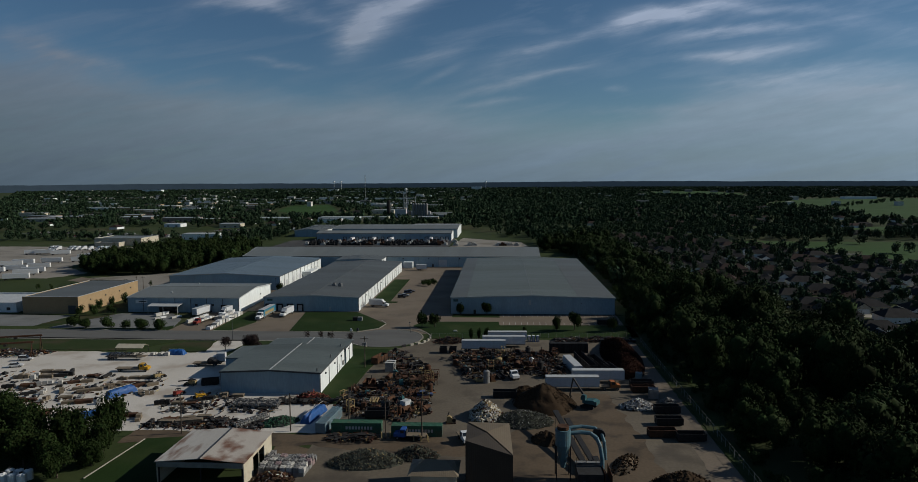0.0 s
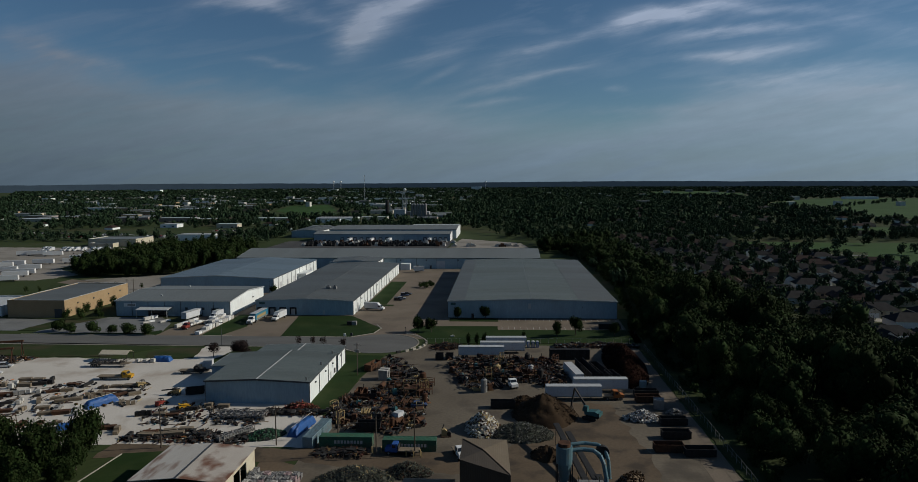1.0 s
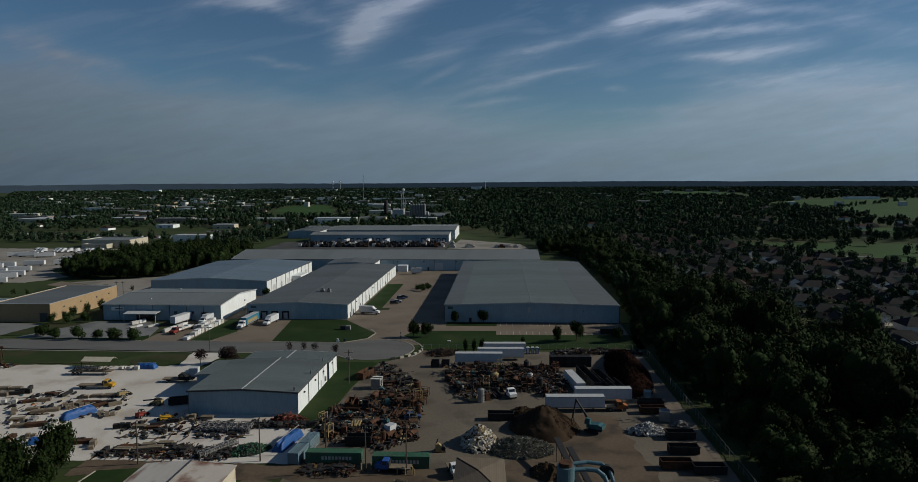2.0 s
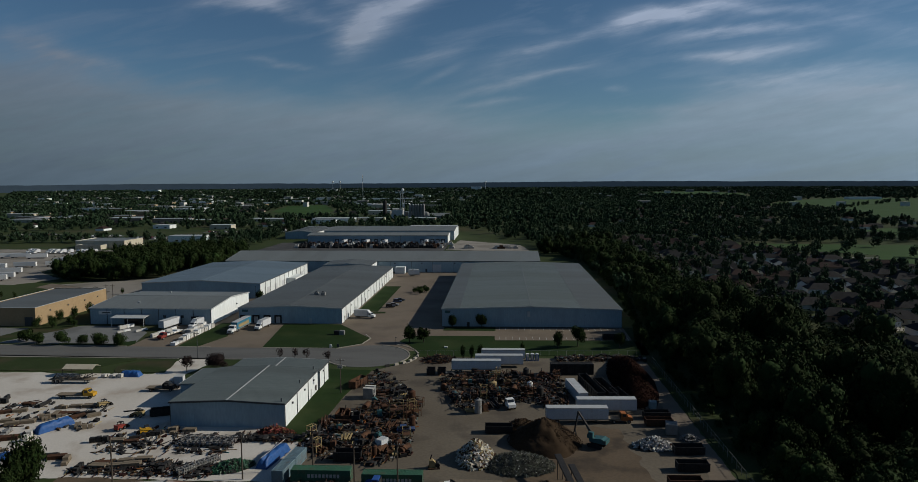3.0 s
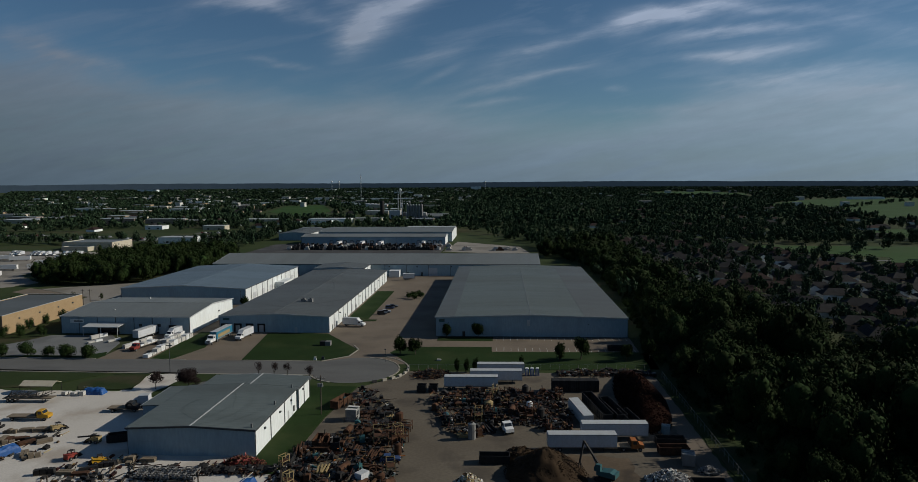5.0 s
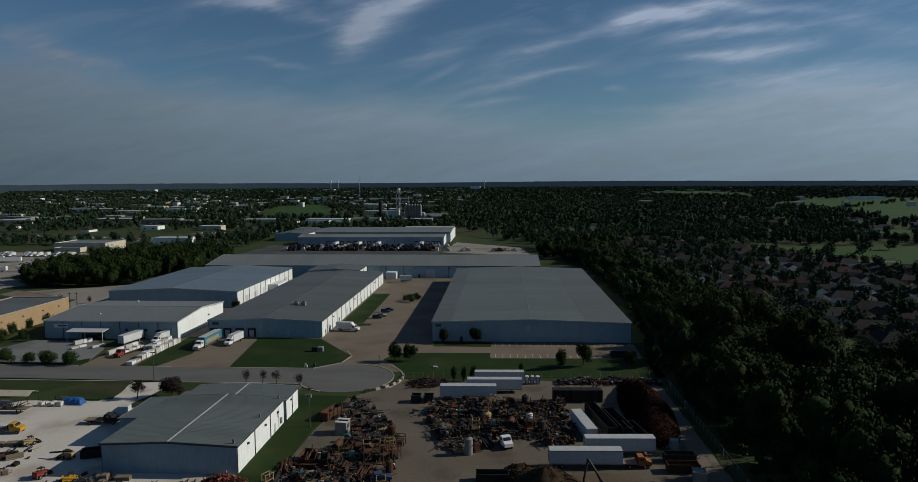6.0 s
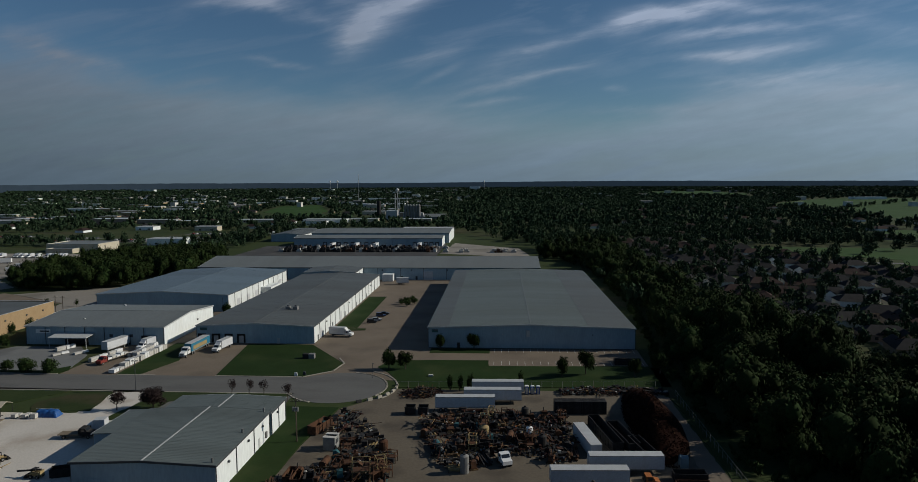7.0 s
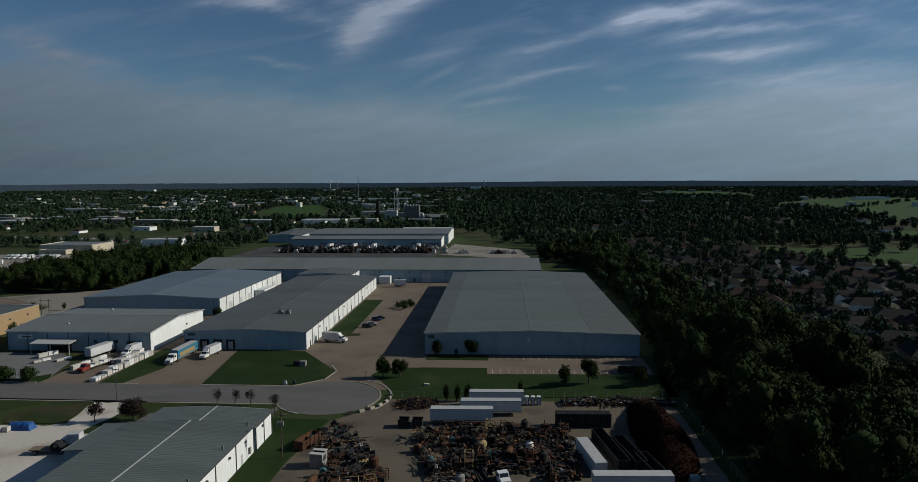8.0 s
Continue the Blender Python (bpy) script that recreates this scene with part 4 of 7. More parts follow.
# the grove behind the halls
GROVE = [(-272, 412), (-236, 404), (-214, 424), (-212, 450), (-196, 462), (-194, 530), (-232, 566), (-280, 560), (-306, 500), (-300, 450)]
spots = []
for y in np.arange(396, 570, 8.6):
    for x in np.arange(-346, -186, 8.6):
        px, py = x + rng.uniform(-2.6, 2.6), y + rng.uniform(-2.6, 2.6)
        if inside(px, py, GROVE):
            spots.append((px, py, -0.4, rng.uniform(4.4, 7.4), rng.uniform(6.5, 10.5)))
spread(near_protos, spots, "grove", M_LEAF, "dark green grove behind the warehouses", "woodland")

BARE = [
    [(-235, 512), (62, 512), (62, 602), (-235, 602)],
    [(-640, 330), (-262, 330), (-262, 402), (-276, 420), (-314, 452), (-322, 600), (-640, 660)],
    [(-232, 590), (36, 560), (36, 640), (-30, 790), (-232, 790)], [(-420, 590), (-330, 590), (-330, 660), (-420, 660)],
    [(-430, 395), (-284, 420), (-280, 600), (-330, 650), (-560, 650), (-560, 470)], [(215, 655), (232, 612), (300, 560), (262, 492), (330, 470), (460, 560), (400, 640)],
    [(560, 940), (800, 860), (1400, 1150), (1500, 1900), (1107, 2136), (934, 2031), (700, 1740), (585, 1521), (640, 1340), (600, 1180)], [(222, 604), (262, 520), (262, 492), (318, 440), (480, 520), (420, 660), (215, 662)], [(570, 2500), (866, 2260), (1003, 2790), (1010, 3370), (704, 3284)], [(-460, 1230), (-520, 1615), (-447, 1690), (-320, 1350), (-300, 1040)], [(330, 760), (430, 740), (560, 800), (470, 850)],
    [(-420, 1080), (-240, 1100), (-250, 1230), (-440, 1220)], [(-190, 450), (30, 450), (30, 520), (-190, 520)],
    [(-240, 1040), (-80, 1040), (-80, 1130), (-240, 1130)], WOOD, GROVE,
    [(-275, 200), (68, 200), (62, 440), (60, 560), (-200, 575), (-275, 400)], [(-620, 190), (-262, 190), (-262, 402), (-420, 396), (-620, 480)], [(-420, 690), (-290, 690), (-280, 815), (-600, 815), (-600, 690)],
]
HOUSES = [(102, 470), (103, 400), (112, 340), (130, 275), (150, 215), (230, 215), (330, 300), (330, 465), (262, 488), (296, 556), (232, 608), (210, 660), (150, 720), (110, 700)]


# plots of the town and the far houses, kept open towards the south
RECTS = []


def bare(x, y):
    if RECTS and np.any((RECT_A[:, 0] < x) & (x < RECT_A[:, 1]) & (RECT_A[:, 2] < y) & (y < RECT_A[:, 3])):
        return True
    return any(inside(x, y, p) for p in BARE)


RECT_A = np.zeros((1, 4))
TOWN = []
tries = 0
while len(TOWN) < 105 and tries < 1600:
    tries += 1
    y = rnd.uniform(620, 2500)
    x = -rnd.uniform(0.12, 0.80) * y + 40
    if bare(x, y) or bare(x + 25, y) or bare(x - 25, y):
        continue
    w, d, h = rnd.uniform(14, 46) * (1 + y / 3000), rnd.uniform(12, 26), rnd.uniform(4, 7.5)
    TOWN.append((x, y, w, d, h))
    RECTS.append((x - w / 2 - 6, x + w / 2 + 6, y - d / 2 - 14 - y * 0.034, y + d / 2 + 3))
    RECT_A = np.array(RECTS)
FAR_HOUSES = []
for k in range(120):
    x, y = rnd.uniform(70, 760), rnd.uniform(720, 1500)
    if not bare(x, y) and x < y * 0.7:
        FAR_HOUSES.append((x, y))
for k in range(90):
    x, y = rnd.uniform(-900, -250), rnd.uniform(700, 1500)
    if not bare(x, y):
        FAR_HOUSES.append((x, y))
RECTS += [(x - 10, x + 10, y - 14 - y * 0.02, y + 6) for x, y in FAR_HOUSES]
# streets and open strips seen as paler lines between the trees
for x0, x1, y, dp in ((-700, -60, 860, 26), (-900, -250, 1180, 30), (60, 700, 1010, 22), (-1200, -300, 1600, 40), (100, 800, 1330, 26), (-500, -250, 830, 36), (-900, 100, 2150, 50), (200, 1300, 1950, 50)):
    RECTS.append((x0, x1, y - dp, y))
RECT_A = np.array(RECTS)


def far_wood(y0, y1, step, keep_left, keep_right, r, h, protos, label, spread_x, seed):
    g = np.random.default_rng(seed)
    spots = []
    for y in np.arange(y0, y1, step):
        lim = spread_x(y)
        for x in np.arange(-lim, lim, step):
            px, py = x + g.uniform(-0.5, 0.5) * step, y + g.uniform(-0.5, 0.5) * step
            cl = noise.noise(Vector((px * 0.006, py * 0.004, seed))) + 0.6 * noise.noise(Vector((px * 0.02, py * 0.014, seed + 5)))
            keep = keep_left if px < -30 else keep_right
            if inside(px, py, HOUSES):
                keep *= 0.62
            elif cl < -0.15:
                keep *= 0.45
            if g.uniform() > keep or bare(px, py):
                continue
            q = 0.85 if inside(px, py, HOUSES) else 1.0
            spots.append((px, py, 0.1, g.uniform(*r) * q, g.uniform(*h) * q))
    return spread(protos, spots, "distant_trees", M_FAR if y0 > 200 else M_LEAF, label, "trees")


far_wood(300, 900, 9.6, 0.58, 0.78, (3.0, 5.8), (4.6, 8.5), mid_protos, "dark tree canopy among houses and sheds", lambda y: 110 + y * 0.72, 3)
far_wood(900, 1900, 11.5, 0.62, 0.8, (3.6, 7.0), (4.5, 8.5), far_protos, "dark distant tree canopy over the town", lambda y: 100 + y * 0.74, 4)
far_wood(1900, 4850, 21, 0.62, 0.8, (6, 12), (5, 9), haze_protos, "distant woods reaching the horizon with haze in their colour", lambda y: 100 + y * 0.74, 5)


spots = [(px, py, 0.0, rng.uniform(4, 6.5), rng.uniform(5, 8)) for px, py in ((262, 590), (270, 596), (284, 578), (318, 548), (326, 540), (300, 600), (352, 566), (380, 610), (330, 620))]
spots += [(640 + k * 22 + rng.uniform(-8, 8), 1330 + k * 26 + rng.uniform(-12, 12), 0.0, rng.uniform(4, 7), rng.uniform(5, 8)) for k in range(20)]
spots += [(760 + k * 30 + rng.uniform(-9, 9), 1180 + k * 8 + rng.uniform(-10, 10), 0.0, rng.uniform(4, 7), rng.uniform(5, 8)) for k in range(14) if k % 4]
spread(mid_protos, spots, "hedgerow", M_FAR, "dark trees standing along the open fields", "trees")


def tree(label, x, y, h, r, leaf=M_LEAF, leaves=900, trunk=0.22, bare_h=0.25, seed=1, category="tree"):
    """A single tree: tapered trunk with limbs, crown of many leaf sprays."""
    t = thing("tree", label, category, "planted trees", at=(x, y, 0))
    g = random.Random(seed)
    b = B().tube((0, 0, -0.2), (0.05, 0, h * 0.45), trunk, trunk * 0.6, 7)
    for k in range(5):
        a = k * 1.26 + g.uniform(-0.3, 0.3)
        b.tube((0.03, 0, h * g.uniform(0.22, 0.42)), (math.cos(a) * r * 0.6, math.sin(a) * r * 0.6, h * g.uniform(0.5, 0.75)), trunk * 0.4, trunk * 0.12, 5)
    part("trunk", b, M_BARK, t)
    v, f = crown_proto(seed + 500, int(leaves * 2.4), 0.075 if leaves < 1000 else 0.056, lobes=10 if leaves < 1000 else 14, core=leaves > 300, heart=0.5)
    v = v * np.array((r, r, h * (1 - bare_h) / 1.18))
    v[:, 2] += h * bare_h - 0.1
    part("crown", fast_mesh("crown", v, f, leaf), leaf, t)
    return t


for k, (x, y, h, r) in enumerate([(-18.6, 291.6, 4.6, 2.0), (-6.5, 291.8, 5.0, 2.3), (-33.0, 266, 6.0, 2.3), (-27.7, 266.2, 5.2, 2.4), (21.9, 259.6, 5.6, 1.8), (29.5, 262.8, 6.6, 2.6), (44.2, 260.6, 5.4, 1.9), (52.6, 263.7, 6.2, 2.8)]):
    tree("round dark green young tree on the lawn", x, y, h, r * 1.15, bare_h=0.06 if k < 2 else 0.16, seed=k)
for k, (x, y) in enumerate([(-11.6, 245.6), (-8.8, 245.2), (-5.8, 245.6), (9, 249.5)]):
    tree("slim dark conifer by the yard fence", x, y, 4.2, 1.1, bare_h=0.05, seed=20 + k, leaves=500)
for k, (x, y) in enumerate([(-73.7, 239), (-68.7, 239), (-64.4, 239), (-55.8, 233.5)]):
    tree("small sparse purple-leaved street tree", x, y, 4.0 if k < 3 else 4.8, 1.5, M_LEAF3, 240, 0.12, 0.38, 30 + k)
tree("dark plum-leaved tree by the gravel drive", -99.4, 225.0, 4.6, 2.2, M_LEAF3, 500, 0.15, 0.3, 36)
tree("broad dark plum-leaved tree beside the workshop", -90.2, 226.5, 4.8, 4.0, M_LEAF3, 1400, 0.2, 0.03, 37)
tree("small green tree by the dock wall", -120.5, 346, 5.0, 2.4, M_LEAF, 700, 0.2, 0.15, 38)
for k, (x, y, h, r) in enumerate([(-164, 258.5, 4.2, 3.2), (-149, 257.6, 3.8, 3.3), (-140.7, 258.2, 4.4, 3.4), (-156, 258, 3.2, 2.4), (-174, 259, 3.8, 3.0), (-181, 262, 4.2, 3.2)]):
    tree("bushy feathery green tree on the verge", x, y, h, r, M_LEAF2, 900, 0.15, 0.0, 50 + k)
for k, (x, y, h, r) in enumerate([(-193, 284, 4.2, 2.2), (-190, 290, 3.6, 2), (-187, 285, 3, 1.8), (-183, 291, 3.4, 2.1), (-179, 287, 2.6, 1.6), (-192, 297, 4.6, 1.9), (-190.5, 305, 4.4, 1.8), (-188, 312, 4.8, 2)]):
    tree("green shrub beside the tan warehouse", x, y, h, r, M_LEAF2, 500, 0.1, 0.05, 70 + k, "shrub")
for k in range(9):
    tree("small young tree on the roadside grass", -262 + k * 7.4 + rnd.uniform(-2, 2), 352 + k * 1.2 + rnd.uniform(-5, 5), rnd.uniform(2.8, 4.2), rnd.uniform(1.1, 1.7), M_LEAF, 300, 0.1, 0.2, 90 + k)
for k, (x, y, h, r) in enumerate([(-114, 140, 9.5, 4.6), (-107, 136, 8.5, 4.0), (-121, 146, 9, 4.4), (-128, 150, 8, 4), (-100, 138, 8.8, 4.2), (-95, 134, 8.4, 3.8), (-92.5, 143, 9.2, 3.8), (-97, 129, 7, 3.4), (-92, 124, 5.6, 2.8), (-103, 129, 7.5, 3.8), (-110, 127, 8.5, 4.2), (-117, 133, 8.5, 4.4), (-126, 138, 8.5, 4.4), (-134, 146, 9, 4.6), (-88.5, 130, 5.0, 2.6), (-90, 136.5, 7.2, 3.2)]):
    tree("leafy green tree in the grove by the gravel yard", x, y, h, r * 1.15, M_LEAF, 2200, 0.25, 0.0, 110 + k)
for k, (x, y) in enumerate([(-45.2, 376), (-42, 372), (-39, 377), (-43.4, 382), (-40.5, 384)]):
    tree("green bush on the drive's island", x, y, 2.6, 2.2, M_LEAF2, 400, 0.1, 0.03, 140 + k, "shrub")

# ---- houses ----


def house(label, w, d, roof, wall, wing, plain=False):
    t = thing("house", label, "house", "suburban houses")
    hw, hd, e, r = w / 2, d / 2, 2.7, 5.6
    part("wall", B().box(-hw, hw, -hd, hd, -0.1, e), wall, t)
    rb = B().add([(-hw - 0.5, -hd - 0.5, e), (hw + 0.5, -hd - 0.5, e), (hw + 0.5, hd + 0.5, e), (-hw - 0.5, hd + 0.5, e), (-hw + hd * 0.8, 0, r), (hw - hd * 0.8, 0, r)],
                 [(3, 2, 1, 0), (0, 1, 5, 4), (1, 2, 5), (2, 3, 4, 5), (3, 0, 4)])
    part("roof", rb, roof, t)
    gx = wing * (hw - 3.2)
    if plain:
        return t
    part("garage", B().side(gable_profile(gx - 3, gx + 3, e, 4.8, -0.1), "y", -hd - 4, -hd + 0.1), wall, t)
    part("garage_roof", B().side([(gx - 3.4, e - 0.1), (gx, 4.85), (gx + 3.4, e - 0.1), (gx + 3.4, e + 0.12), (gx, 5.05), (gx - 3.4, e + 0.12)], "y", -hd - 4.3, -hd + 2), roof, t)
    part("garage_door", B().box(gx - 2.3, gx + 2.3, -hd - 4.08, -hd - 3.98, 0, 2.2), M_WHITE, t)
    part("driveway", B().box(gx - 2.6, gx + 2.6, -hd - 11.5, -hd - 4.02, -0.1, 0.06), M_KERB, t, "pale concrete driveway")
    for k in (-1, 1):
        x = -wing * 2 + k * 2.0
        part("window", B().box(x - 0.6, x + 0.6, -hd - 0.05, -hd + 0.02, 0.9, 2.1), M_GLASS, t)
    return t


kinds = [
    house("brown-roofed brick bungalow with a white garage door", 17, 10, M_SHINGLE, M_BRICK, 1),
    house("grey-roofed pale bungalow with a gabled garage", 16, 11, M_SHINGLE, M_CREAM, -1),
    house("red-brown roofed bungalow among garden trees", 18, 10.5, M_SHINGLE2, M_BRICK, 1),
    house("white-walled bungalow with dark hipped roof", 15, 10, M_SHINGLE, M_WALLY, -1),
]
plain_kinds = [
    house("brown-roofed house far off among trees", 17, 10, M_SHINGLE, M_BRICK, 1, True),
    house("pale-walled house far off among trees", 16, 11, M_SHINGLE2, M_WALLY, -1, True),
]
n = 0
spots = []
for row in range(24):
    for k in range(16):
        u, w = 100 + k * 21.5, 262 + row * 24.0 + (row % 2) * 4
        x = u + rnd.uniform(-2, 2) + row * 1.0
        y = w - 40 - (u - 100) * 0.18 + rnd.uniform(-2, 2)
        if inside(x, y, HOUSES) and not any(inside(x, y, q) for q in BARE):
            spots.append((x, y, 180 * (row % 2) + 10 * rnd.uniform(-1, 1) - 8))
for x, y in FAR_HOUSES:
    spots.append((x, y, rnd.choice((0, 90, 180, 270)) + rnd.uniform(-8, 8)))
for x, y, a in spots:
    if n < 4:
        kinds[n].matrix_basis = pose(x, y, 0.05, 0, 0, a)
    else:
        copy_thing(kinds[rnd.choice((0, 1, 3, 3, 2, 1))] if y < 560 else plain_kinds[rnd.randrange(2)], pose(x, y, 0.05, 0, 0, a))
    n += 1
for k, t in enumerate(plain_kinds):
    t.matrix_basis = pose(180 + k * 40, 760, 0.05, 0, 0, 20 * k)
# residential streets
for row in range(0, 24, 2):
    y0 = 262 + row * 24.0 + 12
    pts = [(100 + q, y0 - q * 0.18 + row) for q in (0, 110, 220)]
    for (ax, ay), (bx, by) in zip(pts, pts[1:]):
        if inside((ax + bx) / 2, (ay + by) / 2, HOUSES):
            sheet("road", [(ax, ay - 3.5), (bx, by - 3.5), (bx, by + 3.5), (ax, ay + 3.5)], 0.06, M_ROAD, "narrow grey residential street", "road")

# ---- the town beyond ----
tint_walls = [M_CREAM, M_WALLY, M_BRICK, M_TAN, M_WALLY, M_CREAM]
for x, y, w, d, h in TOWN:
    flat_hall("low pale commercial building among trees", x - w / 2, x + w / 2, y - d / 2, y + d / 2, h, rnd.choice(tint_walls), rnd.choice((M_ROOFX, M_TRIM, M_TRIM)), name="shop_building", plain=True)
for x, y, w, d, h in ((-1960, 3600, 110, 30, 18), (-940, 3650, 60, 30, 14), (-520, 3300, 160, 40, 10), (-700, 3300, 120, 40, 10), (-420, 2900, 90, 30, 12), (-140, 3900, 60, 30, 24), (300, 2600, 180, 40, 8), (620, 2300, 120, 30, 7), (1050, 2000, 90, 30, 7), (-280, 1560, 130, 40, 8), (-330, 1980, 160, 40, 9)):
    flat_hall("large pale building far off on the plain", x - w / 2, x + w / 2, y - d / 2, y + d / 2, h, M_WALLY, M_TRIM, name="distant_building")
b = B()
q = random.Random(91)
for k in range(190):
    y = q.uniform(1500, 4400)
    x = -y * q.uniform(0.02, 0.72) if k < 150 else y * q.uniform(0.02, 0.6)
    w, h = q.uniform(9, 26) * (0.6 + y / 3200), q.uniform(6.5, 11)
    b.box(x - w / 2, x + w / 2, y - 8, y + 8, -0.2, h)
    b.box(x - w / 2 - 0.3, x + w / 2 + 0.3, y - 8.3, y + 8.3, h, h + 0.5)
solid("distant_town", b, M_TOWN, "tiny pale buildings of the far town among trees", "town", kind="stuff")
# feed mill with silos
mill = thing("feed_mill", "grey feed mill with silos and a tall leg tower", "mill", at=(-150, 1075, 0))
for k in range(6):
    s = part("silo", B().tube((6 + k * 4.4, 0, 0), (6 + k * 4.4, 0, 22), 2.1, None, 12).tube((6 + k * 4.4, 0, 22), (6 + k * 4.4, 0, 24), 2.1, 0.3, 12), M_GALV, mill)
part("silo", B().tube((-35, 0, 0), (-35, 0, 27), 3.2, None, 12).tube((-35, 0, 27), (-35, 0, 29), 3.3, 3.0, 12), M_STEEL, mill, "dark blue-black upright tank")
part("leg_tower", B().box(-10, -8.8, -0.6, 0.6, 0, 40).box(-3.6, -2.6, -0.5, 0.5, 0, 33).box(9, 9.8, -0.5, 0.5, 0, 36), M_TRIM, mill)
part("mill_house", B().box(-24, -6, -4, 10, 0, 14).box(2, 34, 3, 14, 0, 10), M_TRIM, mill)
part("store", B().side(gable_profile(-14, 14, 5, 9), "x", 36, 72), M_ROOFX, mill)
mast = thing("radio_mast", "thin red and white lattice radio mast", "mast", at=(-380, 1830, 0))
b = B()
for a in range(3):
    c, s = math.cos(a * 2.094), math.sin(a * 2.094)
    b.tube((c, s, 0), (c, s, 78), 0.28, None, 4)
for k in range(26):
    a = (k % 3) * 2.094
    q = ((k + 1) % 3) * 2.094
    b.tube((math.cos(a), math.sin(a), k * 3), (math.cos(q), math.sin(q), k * 3 + 3), 0.12, None, 4)
part("lattice", b, M_TRIM, mast)
for x, y, z in ((-158, 1090, 46), (-1075, 4200, 56), (-1040, 4250, 56), (-95, 4300, 50)):
    t = thing("water_tower", "white water tower on a slim stem", "water tower", at=(x, y, 0))
    r = 2.6 if y < 2000 else 6
    part("stem", B().tube((0, 0, 0), (0, 0, z - r * 0.7), r * 0.22, None, 10), M_TRIM, t)
    part("tank", B().tube((0, 0, z - r), (0, 0, z - r * 0.3), r * 0.3, r, 14).tube((0, 0, z - r * 0.3), (0, 0, z + r * 0.3), r, None, 14).tube((0, 0, z + r * 0.3), (0, 0, z + r), r, r * 0.3, 14), M_WHITE, t)

# ---- vehicles ----


def wheel(t, x, y, r=0.5, w=0.32, rim=True):
    d = Vector((0, w / 2, 0))
    c = Vector((x, y, r))
    o = part("wheel", B().tube(c - d, c + d, r, None, 14), M_BLACK, t)
    if rim:
        part("rim", B().tube(c - d * 1.06, c + d * 1.06, r * 0.5, None, 10), M_GALV, o)


def trailer(label, length, body=M_TRAILER, wheels=True, name="trailer", lift=None, group="trailers", plain=False):
    """A box trailer along x, nose at +x, with rear doors, rails, landing legs and bogie."""
    t = thing(name, label, "trailer", group)
    z0 = (1.1 if wheels else 0.15) if lift is None else lift
    h = length / 2
    bx = part("box", B().box(-h, h, -1.28, 1.28, z0, z0 + 2.85), body, t)
    part("roof_panel", B().box(-h + 0.04, h - 0.04, -1.26, 1.26, z0 + 2.854, z0 + 2.90), M_TRIM, bx)
    if plain:
        part("underframe", B().box(-h + 0.4, h - 1.5, -0.5, 0.5, 0.75, z0 - 0.02), M_DARKTRIM, t)
        for x in (-h + 1.4, -h + 2.7):
            for y in (-1.08, 1.08):
                if x == -h + 1.4:
                    wheel(t, x, y, rim=False)
        part("landing_leg", B().box(h - 3.0, h - 2.85, -0.8, 0.8, 0.02, z0 - 0.02), M_DARKTRIM, t)
        return t
    rail = B()
    for y in (-1.30, 1.30):
        rail.box(-h - 0.02, h + 0.02, y - 0.03, y + 0.03, z0 - 0.1, z0 + 0.1).box(-h - 0.02, h + 0.02, y - 0.03, y + 0.03, z0 + 2.75, z0 + 2.88)
    part("rail", rail, M_GALV, bx)
    for y in (-0.63, 0.63):
        d = part("rear_door", B().box(-h - 0.06, -h - 0.005, y - 0.6, y + 0.6, z0 + 0.1, z0 + 2.7), M_WHITE, t)
        part("lock_bar", B().tube((-h - 0.09, y * 0.5, z0 + 0.2), (-h - 0.09, y * 0.5, z0 + 2.6), 0.03), M_GALV, d)
    if wheels:
        part("underframe", B().box(-h + 0.4, h - 1.5, -0.5, 0.5, 0.75, z0 - 0.02), M_DARKTRIM, t)
        for x in (-h + 1.4, -h + 2.7):
            for y in (-1.08, 1.08):
                wheel(t, x, y)
        for y in (-0.7, 0.7):
            part("landing_leg", B().box(h - 3.0, h - 2.85, y - 0.08, y + 0.08, 0.02, z0 - 0.02), M_DARKTRIM, t)
    else:
        part("skid", B().box(-h + 0.3, h - 0.3, -1.1, -0.8, 0, z0).box(-h + 0.3, h - 0.3, 0.8, 1.1, 0, z0), M_DARKTRIM, t)
    return t


